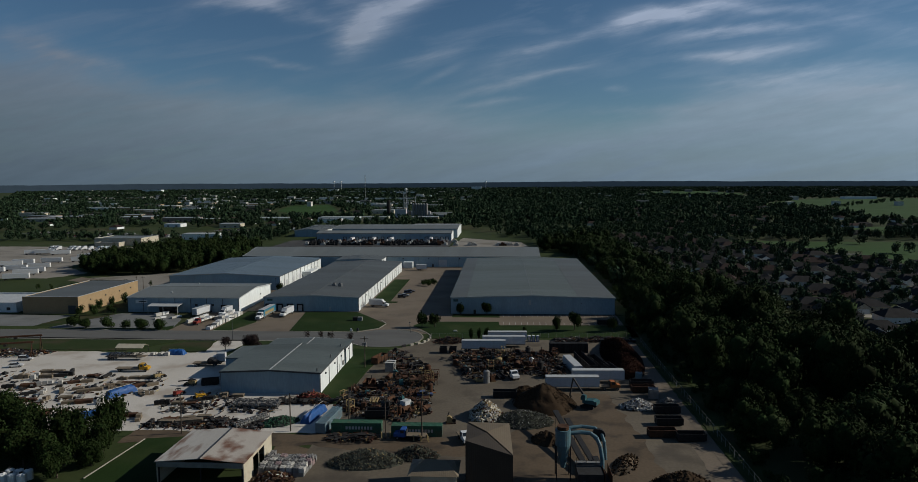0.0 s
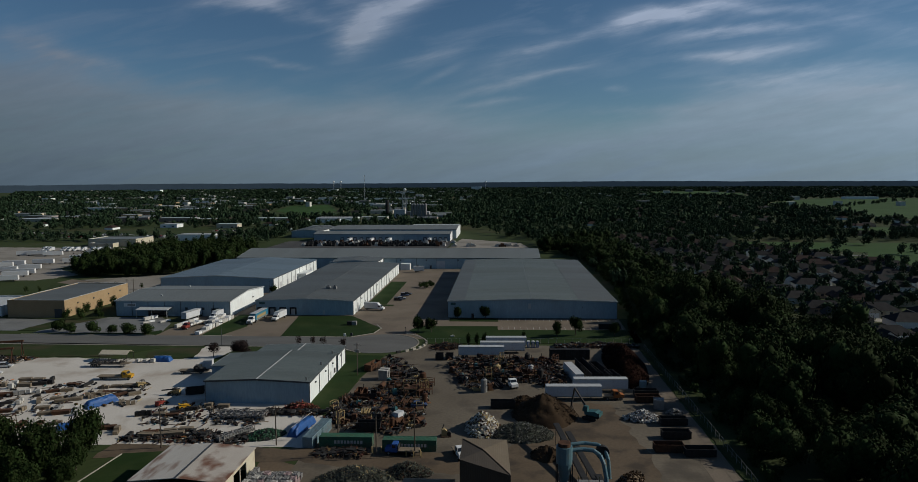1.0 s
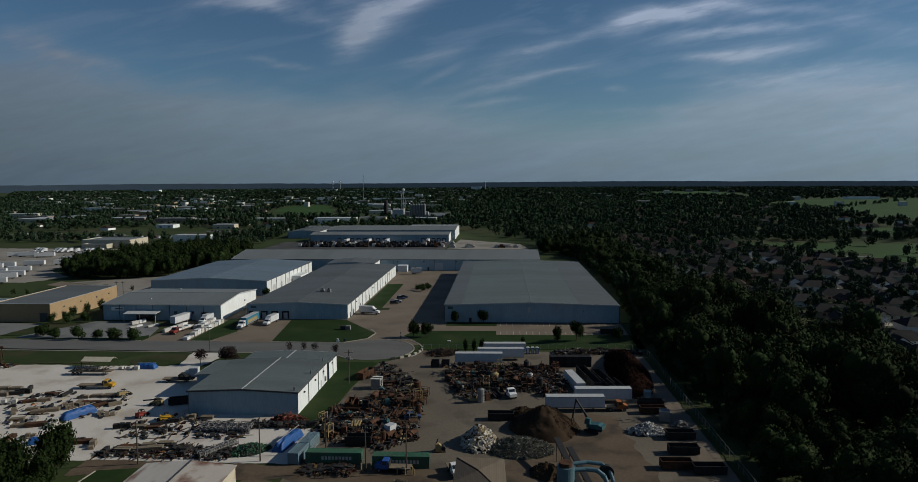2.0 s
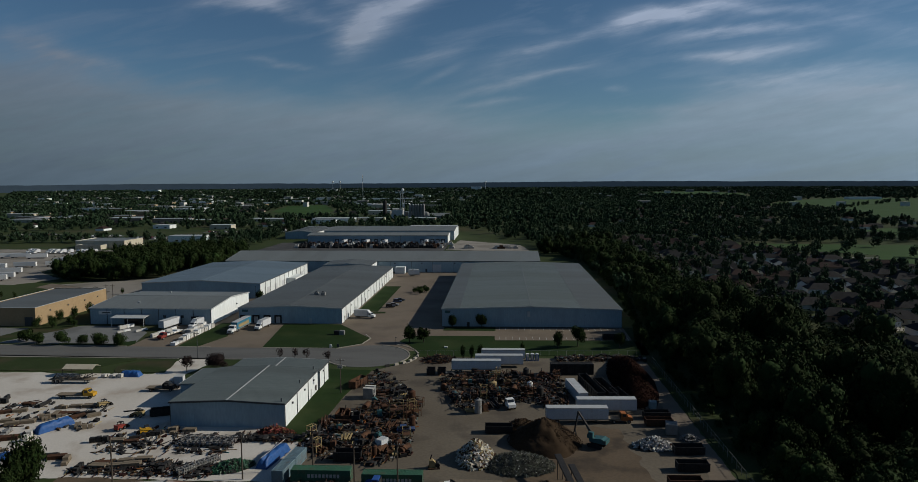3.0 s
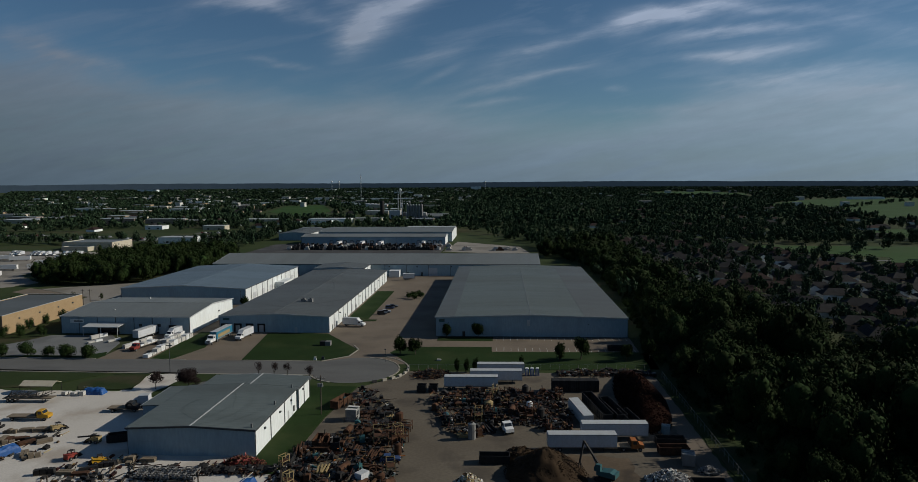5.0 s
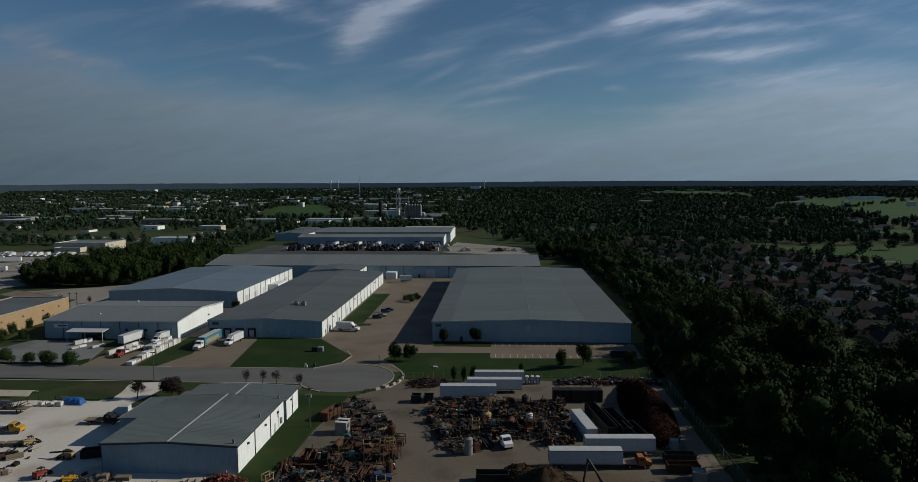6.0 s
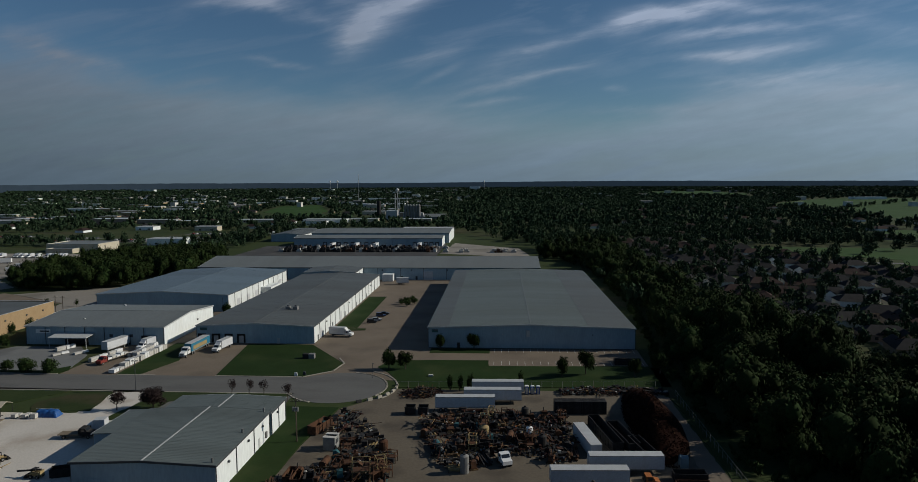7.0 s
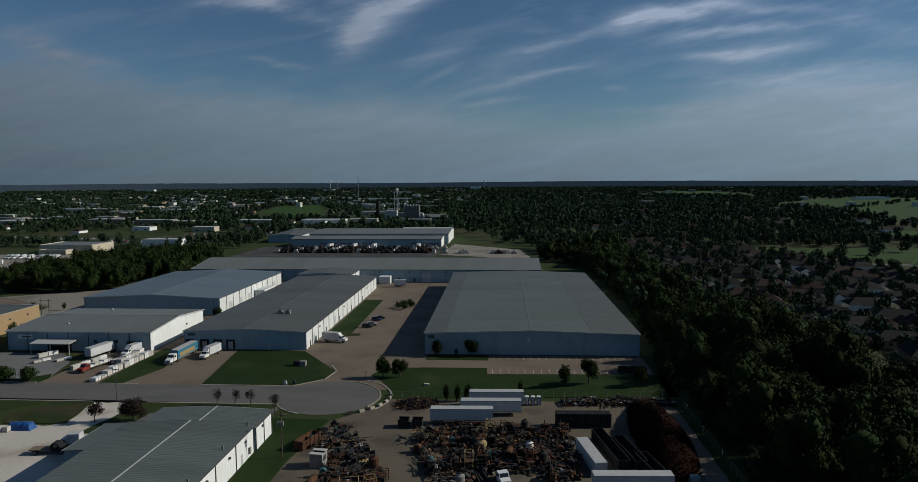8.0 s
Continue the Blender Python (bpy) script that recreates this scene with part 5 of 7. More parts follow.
def tractor(t, x0, paint):
    """A long-nosed lorry cab under a thing, nose at +x."""
    cab = part("cab", B().side([(x0, 0.9), (x0 + 2.0, 0.9), (x0 + 2.0, 2.2), (x0 + 1.6, 3.0), (x0 + 0.1, 3.2), (x0, 3.0)], "y", -1.15, 1.15), paint, t)
    part("bonnet", B().side([(x0 + 2.0, 0.8), (x0 + 3.9, 0.8), (x0 + 3.9, 1.7), (x0 + 2.0, 2.1)], "y", -0.95, 0.95), paint, t)
    part("windscreen", B().turned((x0 + 1.83, 0, 2.6), (0.05, 2.0, 0.75), turn(0, -27, 0)), M_GLASS, cab)
    for y in (-1.17, 1.17):
        part("side_window", B().box(x0 + 0.7, x0 + 1.6, y - 0.01, y + 0.01, 2.05, 2.7), M_GLASS, cab)
    part("grille", B().box(x0 + 3.9, x0 + 3.96, -0.6, 0.6, 0.9, 1.6), M_GALV, t)
    part("bumper", B().box(x0 + 3.9, x0 + 4.15, -1.15, 1.15, 0.45, 0.8), M_GALV, t)
    part("chassis", B().box(x0 - 3.0, x0 + 3.6, -0.5, 0.5, 0.6, 0.88), M_DARKTRIM, t)
    for y in (-1.0, 1.0):
        wheel(t, x0 + 3.0, y)
        wheel(t, x0 - 1.2, y)
        wheel(t, x0 - 2.5, y)
        part("fender", B().box(x0 + 2.3, x0 + 3.8, y - 0.2, y + 0.2, 1.0, 1.2), paint, t)


def lorry(label, length, body, paint):
    t = trailer(label, length, body, True, "articulated_lorry", group="lorries")
    t["category"] = "lorry"
    tractor(t, length / 2 + 0.5, paint)
    return t


def box_truck(label, length, paint=M_WHITE):
    t = thing("box_truck", label, "truck", "box trucks")
    part("box", B().box(-length, 0, -1.2, 1.2, 1.0, 3.6), M_TRAILER, t)
    part("roof_panel", B().box(-length + 0.03, -0.03, -1.17, 1.17, 3.604, 3.64), M_TRIM, t)
    part("fairing", B().side([(-0.01, 2.6), (0.9, 2.6), (0.05, 3.5), (-0.01, 3.5)], "y", -1.0, 1.0), paint, t)
    cab = part("cab", B().side([(0.15, 0.7), (3.0, 0.7), (3.0, 1.5), (1.9, 1.75), (1.4, 2.55), (0.15, 2.6)], "y", -1.05, 1.05), paint, t)
    part("windscreen", B().turned((1.67, 0, 2.15), (0.05, 1.8, 0.75), turn(0, -32, 0)), M_GLASS, cab)
    for y in (-1.07, 1.07):
        part("side_window", B().box(0.5, 1.35, y - 0.01, y + 0.01, 1.7, 2.35), M_GLASS, cab)
    part("chassis", B().box(-length + 0.3, 2.8, -0.5, 0.5, 0.55, 0.98), M_DARKTRIM, t)
    for y in (-0.98, 0.98):
        wheel(t, 2.1, y, 0.45)
        wheel(t, -length + 1.6, y, 0.45)
    return t


def car(label, paint, van=False, plain=False):
    t = thing("car", label, "car", "parked cars")
    body = part("body", B().side([(-2.2, 0.35), (2.2, 0.35), (2.25, 0.75), (1.2, 0.95), (-2.0, 1.0), (-2.25, 0.8)], "y", -0.9, 0.9), paint, t)
    prof = [(-2.0, 0.96), (0.9, 0.94), (0.2, 1.5), (-1.4, 1.52)] if not van else [(-2.1, 0.96), (1.0, 0.94), (0.4, 1.75), (-2.0, 1.8)]
    part("cabin", B().side(prof, "y", -0.78, 0.78), M_GLASS, t)
    top = 1.5 if not van else 1.76
    part("roof_panel", B().box(-1.35 if not van else -1.95, 0.2, -0.76, 0.76, top, top + 0.06), paint, t)
    for x in (-1.4, 1.35):
        for y in (-0.8, 0.8):
            wheel(t, x, y, 0.33, 0.22, not plain)
    if plain:
        return t
    for y in (-0.6, 0.6):
        part("headlight", B().box(2.2, 2.28, y - 0.18, y + 0.18, 0.62, 0.78), M_TRIM, body)
    return t


def flatbed(label, paint, bed=6.5):
    t = thing("flatbed_truck", label, "truck", "flatbed trucks")
    part("bed", B().box(-bed, 0, -1.2, 1.2, 1.0, 1.2), M_WOOD, t)
    part("headboard", B().box(-0.1, 0.0, -1.2, 1.2, 1.2, 2.3), M_STEEL, t)
    cab = part("cab", B().side([(0.15, 0.7), (3.0, 0.7), (3.0, 1.5), (1.9, 1.75), (1.4, 2.55), (0.15, 2.6)], "y", -1.05, 1.05), paint, t)
    part("windscreen", B().turned((1.67, 0, 2.15), (0.05, 1.8, 0.75), turn(0, -32, 0)), M_GLASS, cab)
    for y in (-1.07, 1.07):
        part("side_window", B().box(0.5, 1.35, y - 0.01, y + 0.01, 1.7, 2.35), M_GLASS, cab)
    part("chassis", B().box(-bed + 0.3, 2.8, -0.5, 0.5, 0.55, 0.98), M_DARKTRIM, t)
    for y in (-0.98, 0.98):
        wheel(t, 2.1, y, 0.45)
        wheel(t, -bed + 1.4, y, 0.45)
    return t


def put(t, x, y, a=0.0, z=0.06):
    t.matrix_basis = pose(x, y, z, 0, 0, a)
    return t


# at the docks
tr = put(lorry("white lorry with a blue-green trailer backed into a dock", 13.6, M_TEALBOX, M_WHITE), -106.3, 287.0, -92)
part("picture_panel", B().box(-4.5, 5.5, -1.292, -1.284, 1.5, 2.9), M_YELL, tr, "cream and yellow picture band")
part("picture_panel", B().box(-4.5, 5.5, 1.284, 1.292, 1.5, 2.9), M_YELL, tr)
put(box_truck("white box truck backed into a dock", 7.2), -97.9, 285.8, -98)
put(box_truck("white delivery truck beside the white side wall", 6.6), -57.4, 309.4, -12)
put(car("black parked car on the drive", M_CAR[1], True), -51.8, 334.2, 10)
put(car("silver parked car on the drive", M_CAR[2]), -50.6, 338.2, 10)
put(car("dark blue parked car on the drive", M_CAR[4], True), -50.4, 347.5, 10)
put(car("black parked car beside the lawn", M_CAR[1]), -49.4, 351.2, 10)
put(trailer("short white trailer by the back wall", 7.0), -54.0, 438.5, 8)
put(trailer("white box trailer backed into a dock of the low warehouse", 11.0), -136.9, 287.0, -100)
t = put(flatbed("red-cabbed flatbed lorry loaded with white bundles", M_RED, 9.5), -129.6, 268.6, -102)
for k in range(5):
    part("bundle", B().box(-9.2 + k * 1.85, -7.6 + k * 1.85, -1.1, 1.1, 1.2, 1.75 + 0.35 * (k % 2)), M_WHITE if k % 3 else M_PALE, t, "white wrapped bundle")
put(box_truck("white box truck beside the low warehouse", 5.0), -126.6, 287.6, -100)


def bundle_stack(label, n, length, seed):
    """Long white wrapped bundles in two layers on bearers."""
    q = random.Random(seed)
    t = thing("bundle_stack", label, "bundles", "wrapped bundles")
    for k in range(n):
        x = (k % 2) * (length + 0.3) - length / 2
        part("bundle", B().box(x - length / 2, x + length / 2, -0.6 + (k // 4) * 0.1, 0.6, 0.12 + (k // 2 % 2) * 0.72, 0.78 + (k // 2 % 2) * 0.72 + q.uniform(-0.06, 0.06)), M_WHITE if k % 2 else M_PALE, t)
    part("bearer", B().box(-length, -length + 0.15, -0.7, 0.7, 0, 0.12).box(length - 0.3, length - 0.15, -0.7, 0.7, 0, 0.12), M_WOOD, t)
    return t


for k, (x, y, a, n, ln) in enumerate(((-155.2, 285.5, 66, 4, 3.2), (-152.4, 278.6, 62, 2, 2.6), (-146.0, 280.5, 64, 2, 2.4), (-134.6, 272.5, 78, 4, 3.4), (-133.2, 280.0, 80, 4, 3.0), (-125.4, 279.0, 78, 4, 2.6))):
    put(bundle_stack("white wrapped bundles lying on the concrete", n, ln, k), x, y, a)
# white bundled goods along the lawn's edge
for k in range(16):
    t = thing("wrapped_pallet", "white plastic-wrapped pallet of building goods", "pallet", "wrapped pallets")
    row = k >= 11
    part("load", B().box(-0.95, 0.95, -1.3, 1.3, 0.15, 1.75 + 0.35 * (k % 3 == 0) - 0.9 * (k < 2)), M_PALE if k % 3 else M_WHITE, t)
    part("strap", B().box(-0.97, 0.97, -0.06, 0.06, 0.2, 1.77 + 0.35 * (k % 3 == 0) - 0.9 * (k < 2)), M_GALV, t)
    part("pallet_base", B().box(-1.0, 1.0, -1.35, 1.35, 0, 0.12), M_WOOD, t)
    put(t, (-123.6 if row else -120.6 + k * 0.12) + rnd.uniform(-0.15, 0.15), (277.5 + (k - 11) * 2.85 if row else 258.6 + k * 2.85) + rnd.uniform(-0.1, 0.1), rnd.uniform(-3, 3))
# lots of trailers and lorries beyond the grove
base_tr = put(trailer("white box trailer parked in a gravel lot", 14.6, M_WHITE, plain=True), -330, 500, 15)
for x, y in ((-356, 464), (-341, 474), (-322, 481), (-336, 430), (-328, 442), (-313, 409), (-358, 454), (-397, 531), (-388, 531), (-371, 527), (-338, 532), (-305, 390), (-316, 420), (-344, 419), (-385, 463), (-328, 507)):
    copy_thing(base_tr, pose(x, y, 0.06, 0, 0, 17 + rnd.uniform(-5, 5)))
base_l = put(box_truck("white lorry cab parked in a row", 3.2), -362, 566, -110)
for x in (-408, -404, -400, -389, -386, -382, -377, -370, -360, -356, -352, -348):
    copy_thing(base_l, pose(x, 566 + rnd.uniform(-2, 2), 0.06, 0, 0, -105 + rnd.uniform(-6, 6)))
# car lots in the town
kinds = [put(car("white car in a distant car lot", M_CAR[0], plain=True), -300, 700, 0, 0), put(car("dark car in a distant car lot", M_CAR[1], plain=True), -306, 700, 0, 0), put(car("silver car in a distant car lot", M_CAR[2], True, plain=True), -312, 700, 0, 0), put(car("red car in a distant car lot", M_CAR[3], plain=True), -318, 700, 0, 0)]
for row, (x, y, num) in enumerate(((-330, 705, 16), (-330, 722, 18), (-300, 745, 16), (-430, 712, 14), (-430, 740, 12), (-300, 800, 14), (-520, 760, 14))):
    sheet("pavement", [(x - num * 4.2, y - 7), (x + 4, y - 7), (x + 4, y + 7), (x - num * 4.2, y + 7)], 0.05, M_ROAD, "grey asphalt car lot", "pavement")
    for k in range(num):
        if rnd.random() < 0.85:
            copy_thing(rnd.choice(kinds), pose(x - k * 4, y + rnd.uniform(-0.6, 0.6), 0.06, 0, 0, 85 + rnd.uniform(-6, 6)))
# goods stored behind the long hall
kinds = []
for lab, m, w in (("dark stacked crates in the storage court", M_STEEL, 6), ("rusty stacked steel in the storage court", M_RUST, 7), ("white wrapped goods in the storage court", M_PALE, 5)):
    t = thing("goods_stack", lab, "stack", "goods stacks")
    for k in range(4):
        part("crate", B().box(-w / 2 + k * w / 4, -w / 2 + k * w / 4 + w / 4.4, -1.4, 1.4, 0, 1.6 + (k % 3) * 0.7), m, t)
    kinds.append(put(t, -170 + w * 6, 640, 0))
for k in range(112):
    x = -186 + (k % 32) * 4.3 + rnd.uniform(-1, 1) if k < 96 else rnd.uniform(-50, 20)
    y = (614, 628, 643, 640)[k // 32] + rnd.uniform(-2.5, 2.5) - (0 if x < -45 else 30)
    copy_thing(kinds[rnd.choice((0, 0, 0, 0, 0, 1, 2)) if x < -60 else rnd.choice((1, 2, 2))], pose(x, y, 0.05, 0, 0, rnd.choice((0, 90)) + rnd.uniform(-5, 5)))
for x in (-150, -128, -110, -70):
    copy_thing(base_tr, pose(x, 652, 0.06, 0, 0, 90))

# ---- the scrap yard: heaps ----


def mound_mesh(name, rx, ry, h, material, seed, rings=14, seg=44, rough=0.18, flat=0.0):
    g = random.Random(seed)
    vs, fs = [(0, 0, h)], []
    for i in range(1, rings + 1):
        q = i / rings
        for k in range(seg):
            a = k * 2 * math.pi / seg
            wob = 1 + 0.16 * noise.noise(Vector((math.cos(a) * 1.5, math.sin(a) * 1.5, seed)))
            x, y = math.cos(a) * q * rx * wob, math.sin(a) * q * ry * wob
            z = h * max(0.0, (1 - max(0.0, (q - flat) / (1 - flat)) ** 1.25))
            z += rough * h * (noise.noise(Vector((x * 0.45, y * 0.45, seed + 3))) + 0.5 * noise.noise(Vector((x * 1.3, y * 1.3, seed)))) * (1 - q) ** 0.4
            vs.append((x + g.uniform(-0.1, 0.1), y + g.uniform(-0.1, 0.1), max(z, -0.05) if i < rings else -0.1))
    for k in range(seg):
        fs.append((0, 1 + k, 1 + (k + 1) % seg))
    for i in range(rings - 1):
        for k in range(seg):
            a, b = 1 + i * seg + k, 1 + i * seg + (k + 1) % seg
            fs.append((a, a + seg, b + seg, b))
    me = bpy.data.meshes.new(name)
    me.from_pydata(vs, [], fs)
    me.materials.append(material)
    for p in me.polygons:
        p.use_smooth = True
    return me


def height_at(x, y, rx, ry, h):
    q = math.hypot(x / rx, y / ry)
    return h * max(0.0, 1 - q ** 1.25)


def bits(g, n, spot, sizes, tilt=30, rows=False):
    """A jumble of loose pieces; spot gives a place, sizes a box."""
    b = B()
    for k in range(n):
        b.turned(spot(g), sizes(g), turn(g.uniform(-tilt, tilt), g.uniform(-tilt, tilt), g.choice((0, 90, 90)) + g.gauss(4, 13) if rows else g.uniform(0, 360)))
    return b


def pile(name, label, x, y, rx, ry, h, core, coats, seed, rz=0.0, tilt=55):
    """A heap: a rough mound under loose pieces of several kinds: (part name, count, size, material)."""
    t = thing(name, label, "heap", at=(x, y, 0.05), rz=rz)
    part("mound", mound_mesh("mound", rx, ry, h, core, seed), core, t, kind="stuff")
    g = random.Random(seed)
    for nm, n, (l0, l1), w, m in coats:
        def spot(q):
            a, r = q.uniform(0, 6.283), math.sqrt(q.random()) * 1.02
            px, py = math.cos(a) * r * rx, math.sin(a) * r * ry
            return (px, py, height_at(px, py, rx, ry, h) + q.uniform(0.0, 0.25))
        part(nm, bits(g, n, spot, lambda q: (q.uniform(l0, l1), q.uniform(0.5, 1.5) * w, q.uniform(0.3, 1.2) * w), tilt), m, t, kind="stuff")
    return t


pile("fluff_heap", "tall heap of shredded brown fluff", 11.5, 174, 8.6, 9.0, 5.6, M_SOIL, [("clod", 1500, (0.1, 0.4), 0.12, M_SOIL)], 3)
pile("fluff_heap", "low brown heap behind the shredded mound", 6.5, 182, 4.5, 4.5, 2.4, M_SOIL, [("clod", 150, (0.2, 0.4), 0.25, M_SOIL)], 4)
pile("wire_heap", "olive-black heap of tangled cable scrap", 5.2, 160.5, 7.6, 5.6, 2.6, M_OLIVE, [("cable_piece", 1500, (0.5, 1.4), 0.12, M_OLIVE), ("bright_piece", 160, (0.4, 1.0), 0.12, M_GALV)], 5)
pile("sheet_scrap_heap", "pale heap of crumpled sheet metal", -4.2, 163.8, 3.9, 6.0, 3.8, M_STEEL, [("sheet_piece", 260, (0.6, 1.7), 0.5, M_PALE), ("cream_piece", 460, (0.6, 1.5), 0.45, M_CREAM), ("tan_piece", 260, (0.6, 1.5), 0.45, M_YELL), ("dark_piece", 300, (0.6, 1.5), 0.4, M_RUST)], 6)
pile("wire_heap", "dark olive heap of tangled scrap along the lane", -29.5, 134.5, 8.2, 4.0, 2.8, M_OLIVE, [("cable_piece", 1300, (0.5, 1.4), 0.14, M_OLIVE), ("bright_piece", 120, (0.4, 1.0), 0.14, M_YELL)], 7, 8)
pile("wire_heap", "dark heap of mixed wire scrap", -19.0, 138.3, 5.0, 3.0, 2.2, M_STEEL, [("cable_piece", 600, (0.5, 1.3), 0.14, M_OLIVE), ("rust_piece", 120, (0.4, 1.0), 0.14, M_RUST)], 8)
pile("turnings_heap", "long dark red-brown heap of rusty turnings", 40.6, 222, 6.4, 26, 6.2, M_REDSCRAP, [("rust_clump", 2600, (0.2, 0.7), 0.14, M_REDSCRAP), ("rust_strip", 50, (0.4, 1.2), 0.12, M_RUST)], 9, -2)
pile("sheet_scrap_heap", "pale heap of light scrap beside the bins", 36.2, 172.0, 4.6, 2.6, 2.0, M_STEEL, [("sheet_piece", 280, (0.5, 1.3), 0.4, M_PALE), ("grey_piece", 180, (0.5, 1.3), 0.4, M_GALV), ("rust_piece", 90, (0.5, 1.2), 0.3, M_RUST)], 10)
pile("sheet_scrap_heap", "small grey heap of wire mesh scrap", 45.4, 176.4, 2.2, 1.6, 1.3, M_STEEL, [("wire_piece", 160, (0.4, 1.1), 0.15, M_GALV)], 11)
pile("dirt_heap", "small heap of dark brown dirt by the conveyor", 10.2, 148.5, 3.6, 3.6, 2.2, M_SOIL, [("clod", 150, (0.15, 0.4), 0.2, M_SOIL)], 12)
pile("dirt_heap", "long low bank of scraped brown dirt", 26.2, 136, 2.4, 6.0, 1.4, M_DIRT, [("clod", 200, (0.15, 0.5), 0.25, M_SOIL)], 13, -25)
pile("dirt_heap", "dark heap of sifted fines in the dirt yard", 36, 126, 6.4, 5.6, 3.2, M_SOIL, [("clod", 350, (0.15, 0.5), 0.25, M_SOIL)], 14)
pile("green_scrap_heap", "dark green heap of coiled plastic pipe", -56, 156.4, 4.8, 2.6, 1.6, M_STEEL, [("coil_piece", 420, (0.4, 1.1), 0.2, mat("dark_green_plastic", (0.02, 0.085, 0.04), None, 0.5, island=0.4)), ("dark_piece", 120, (0.4, 1.0), 0.2, M_STEEL)], 15, 30)
pile("rust_heap", "rusty scrap iron heap beside the workshop", -53.2, 175.2, 4.6, 2.0, 1.6, M_RUST, [("red_piece", 220, (0.5, 2.0), 0.2, M_RED), ("rust_piece", 260, (0.5, 2.0), 0.2, M_RUST)], 16)
pile("rust_heap", "rusty scrap heap outside the shed", -46.5, 124.5, 4.0, 4.0, 1.9, M_RUST, [("rust_piece", 420, (0.4, 1.4), 0.25, M_RUST), ("bright_piece", 40, (0.4, 1.0), 0.2, M_PALE)], 17)
pile("rust_heap", "rusty steel frames heaped by the turning circle", -19.4, 242, 5.6, 4.0, 1.5, M_STEEL, [("beam_piece", 170, (1.0, 4.0), 0.18, M_RUST), ("dark_piece", 120, (1.0, 3.0), 0.2, M_STEEL)], 18, 20, 22)

# baled cans stacked beside the shed
kinds = []
for lab, m in (("silver baled cans in a cube", M_GALV), ("pale pinkish baled cans in a cube", mat("pink_crushed_cans", (0.34, 0.22, 0.21), (0.24, 0.2, 0.2), 0.6, 0.2, scale=3, island=0.3)), ("white baled cans in a cube", M_PALE)):
    t = thing("metal_bale", lab, "bale", "metal bales")
    g = random.Random(5)
    part("bale_core", B().box(-0.55, 0.55, -0.75, 0.75, 0, 0.9), m, t)
    part("crumple", bits(g, 90, lambda q: (q.uniform(-0.55, 0.55), q.uniform(-0.75, 0.75), q.choice((q.uniform(0.1, 0.9), 0.9))), lambda q: (q.uniform(0.1, 0.3), q.uniform(0.1, 0.25), 0.1), 60), m, t, kind="stuff")
    kinds.append(put(t, -44 - len(kinds) * 1.5, 130.0, 0))
for k in range(64):
    x, y = -50 + (k % 7) * 1.45 + rnd.uniform(-0.2, 0.2), 127.5 + (k // 7 % 5) * 1.9 + rnd.uniform(-0.2, 0.2)
    copy_thing(kinds[rnd.choice((0, 0, 1, 2, 0))], pose(x, y, 0.05 + (0.95 if k >= 35 else 0), 0, 0, rnd.uniform(-8, 8)))

# mixed scrap spread over the yard's two storage blocks
ZONE_A = [(-44, 214), (-36.5, 228), (-28, 215), (-21, 200), (-19.5, 180), (-19.5, 164), (-25.6, 159), (-43, 163.5), (-46, 171), (-42.5, 185), (-38, 191), (-32.6, 199), (-33.6, 211)]
ZONE_C = [(-17.5, 220), (-7.9, 225.5), (19, 226), (20, 216), (19.5, 199), (13.8, 196.3), (9.3, 200.5), (6.0, 201.5), (1.2, 200.5), (-2.5, 193), (-9, 192.5), (-12.5, 200)]


def scatter(g, zone, x0, x1, y0, y1):
    while True:
        x, y = g.uniform(x0, x1), g.uniform(y0, y1)
        if inside(x, y, zone):
            return x, y


def beam_stack(g, label, n, length, m, seed):
    t = thing("beam_stack", label, "steel stack", "stacked steel beams")
    for k in range(n):
        row, lay = k % 4, k // 4
        l = length * g.uniform(0.75, 1.0)
        b = B().turned((g.uniform(-0.4, 0.4), -0.9 + row * 0.6 + g.uniform(-0.1, 0.1), 0.2 + lay * 0.36), (l, 0.3, 0.3), turn(0, g.uniform(-2, 2), g.uniform(-7, 7)))
        part("beam", b, m, t)
    for x in (-length * 0.3, length * 0.3):
        part("bearer", B().box(x - 0.1, x + 0.1, -1.3, 1.3, 0, 0.06), M_WOOD, t)
    return t


def machine(g, label, m, m2):
    """Scrapped plant: a frame, housing, drum and pipes."""
    t = thing("scrap_machine", label, "machine", "scrapped machines")
    l = g.uniform(2.2, 3.4)
    fr = B()
    for y in (-0.8, 0.8):
        fr.box(-l / 2, l / 2, y - 0.1, y + 0.1, 0, 0.25)
    for x in (-l / 2 + 0.1, 0, l / 2 - 0.1):
        fr.box(x - 0.1, x + 0.1, -0.7, 0.7, 0.02, 0.22)
    part("base_frame", fr, M_RUST, t)
    part("housing", B().side([(-l * 0.4, 0.25), (l * 0.2, 0.25), (l * 0.15, 1.3), (-l * 0.1, 1.9), (-l * 0.38, 1.8)], "y", -0.6, 0.6), m, t)
    part("drum", B().tube((l * 0.3, -0.7, 0.8), (l * 0.3, 0.7, 0.8), 0.5, None, 12), m2, t)
    part("pipe", B().tube((-l * 0.3, 0.3, 1.8), (-l * 0.3 + 0.4, 0.3, 2.8), 0.12, None, 6), M_STEEL, t)
    return t


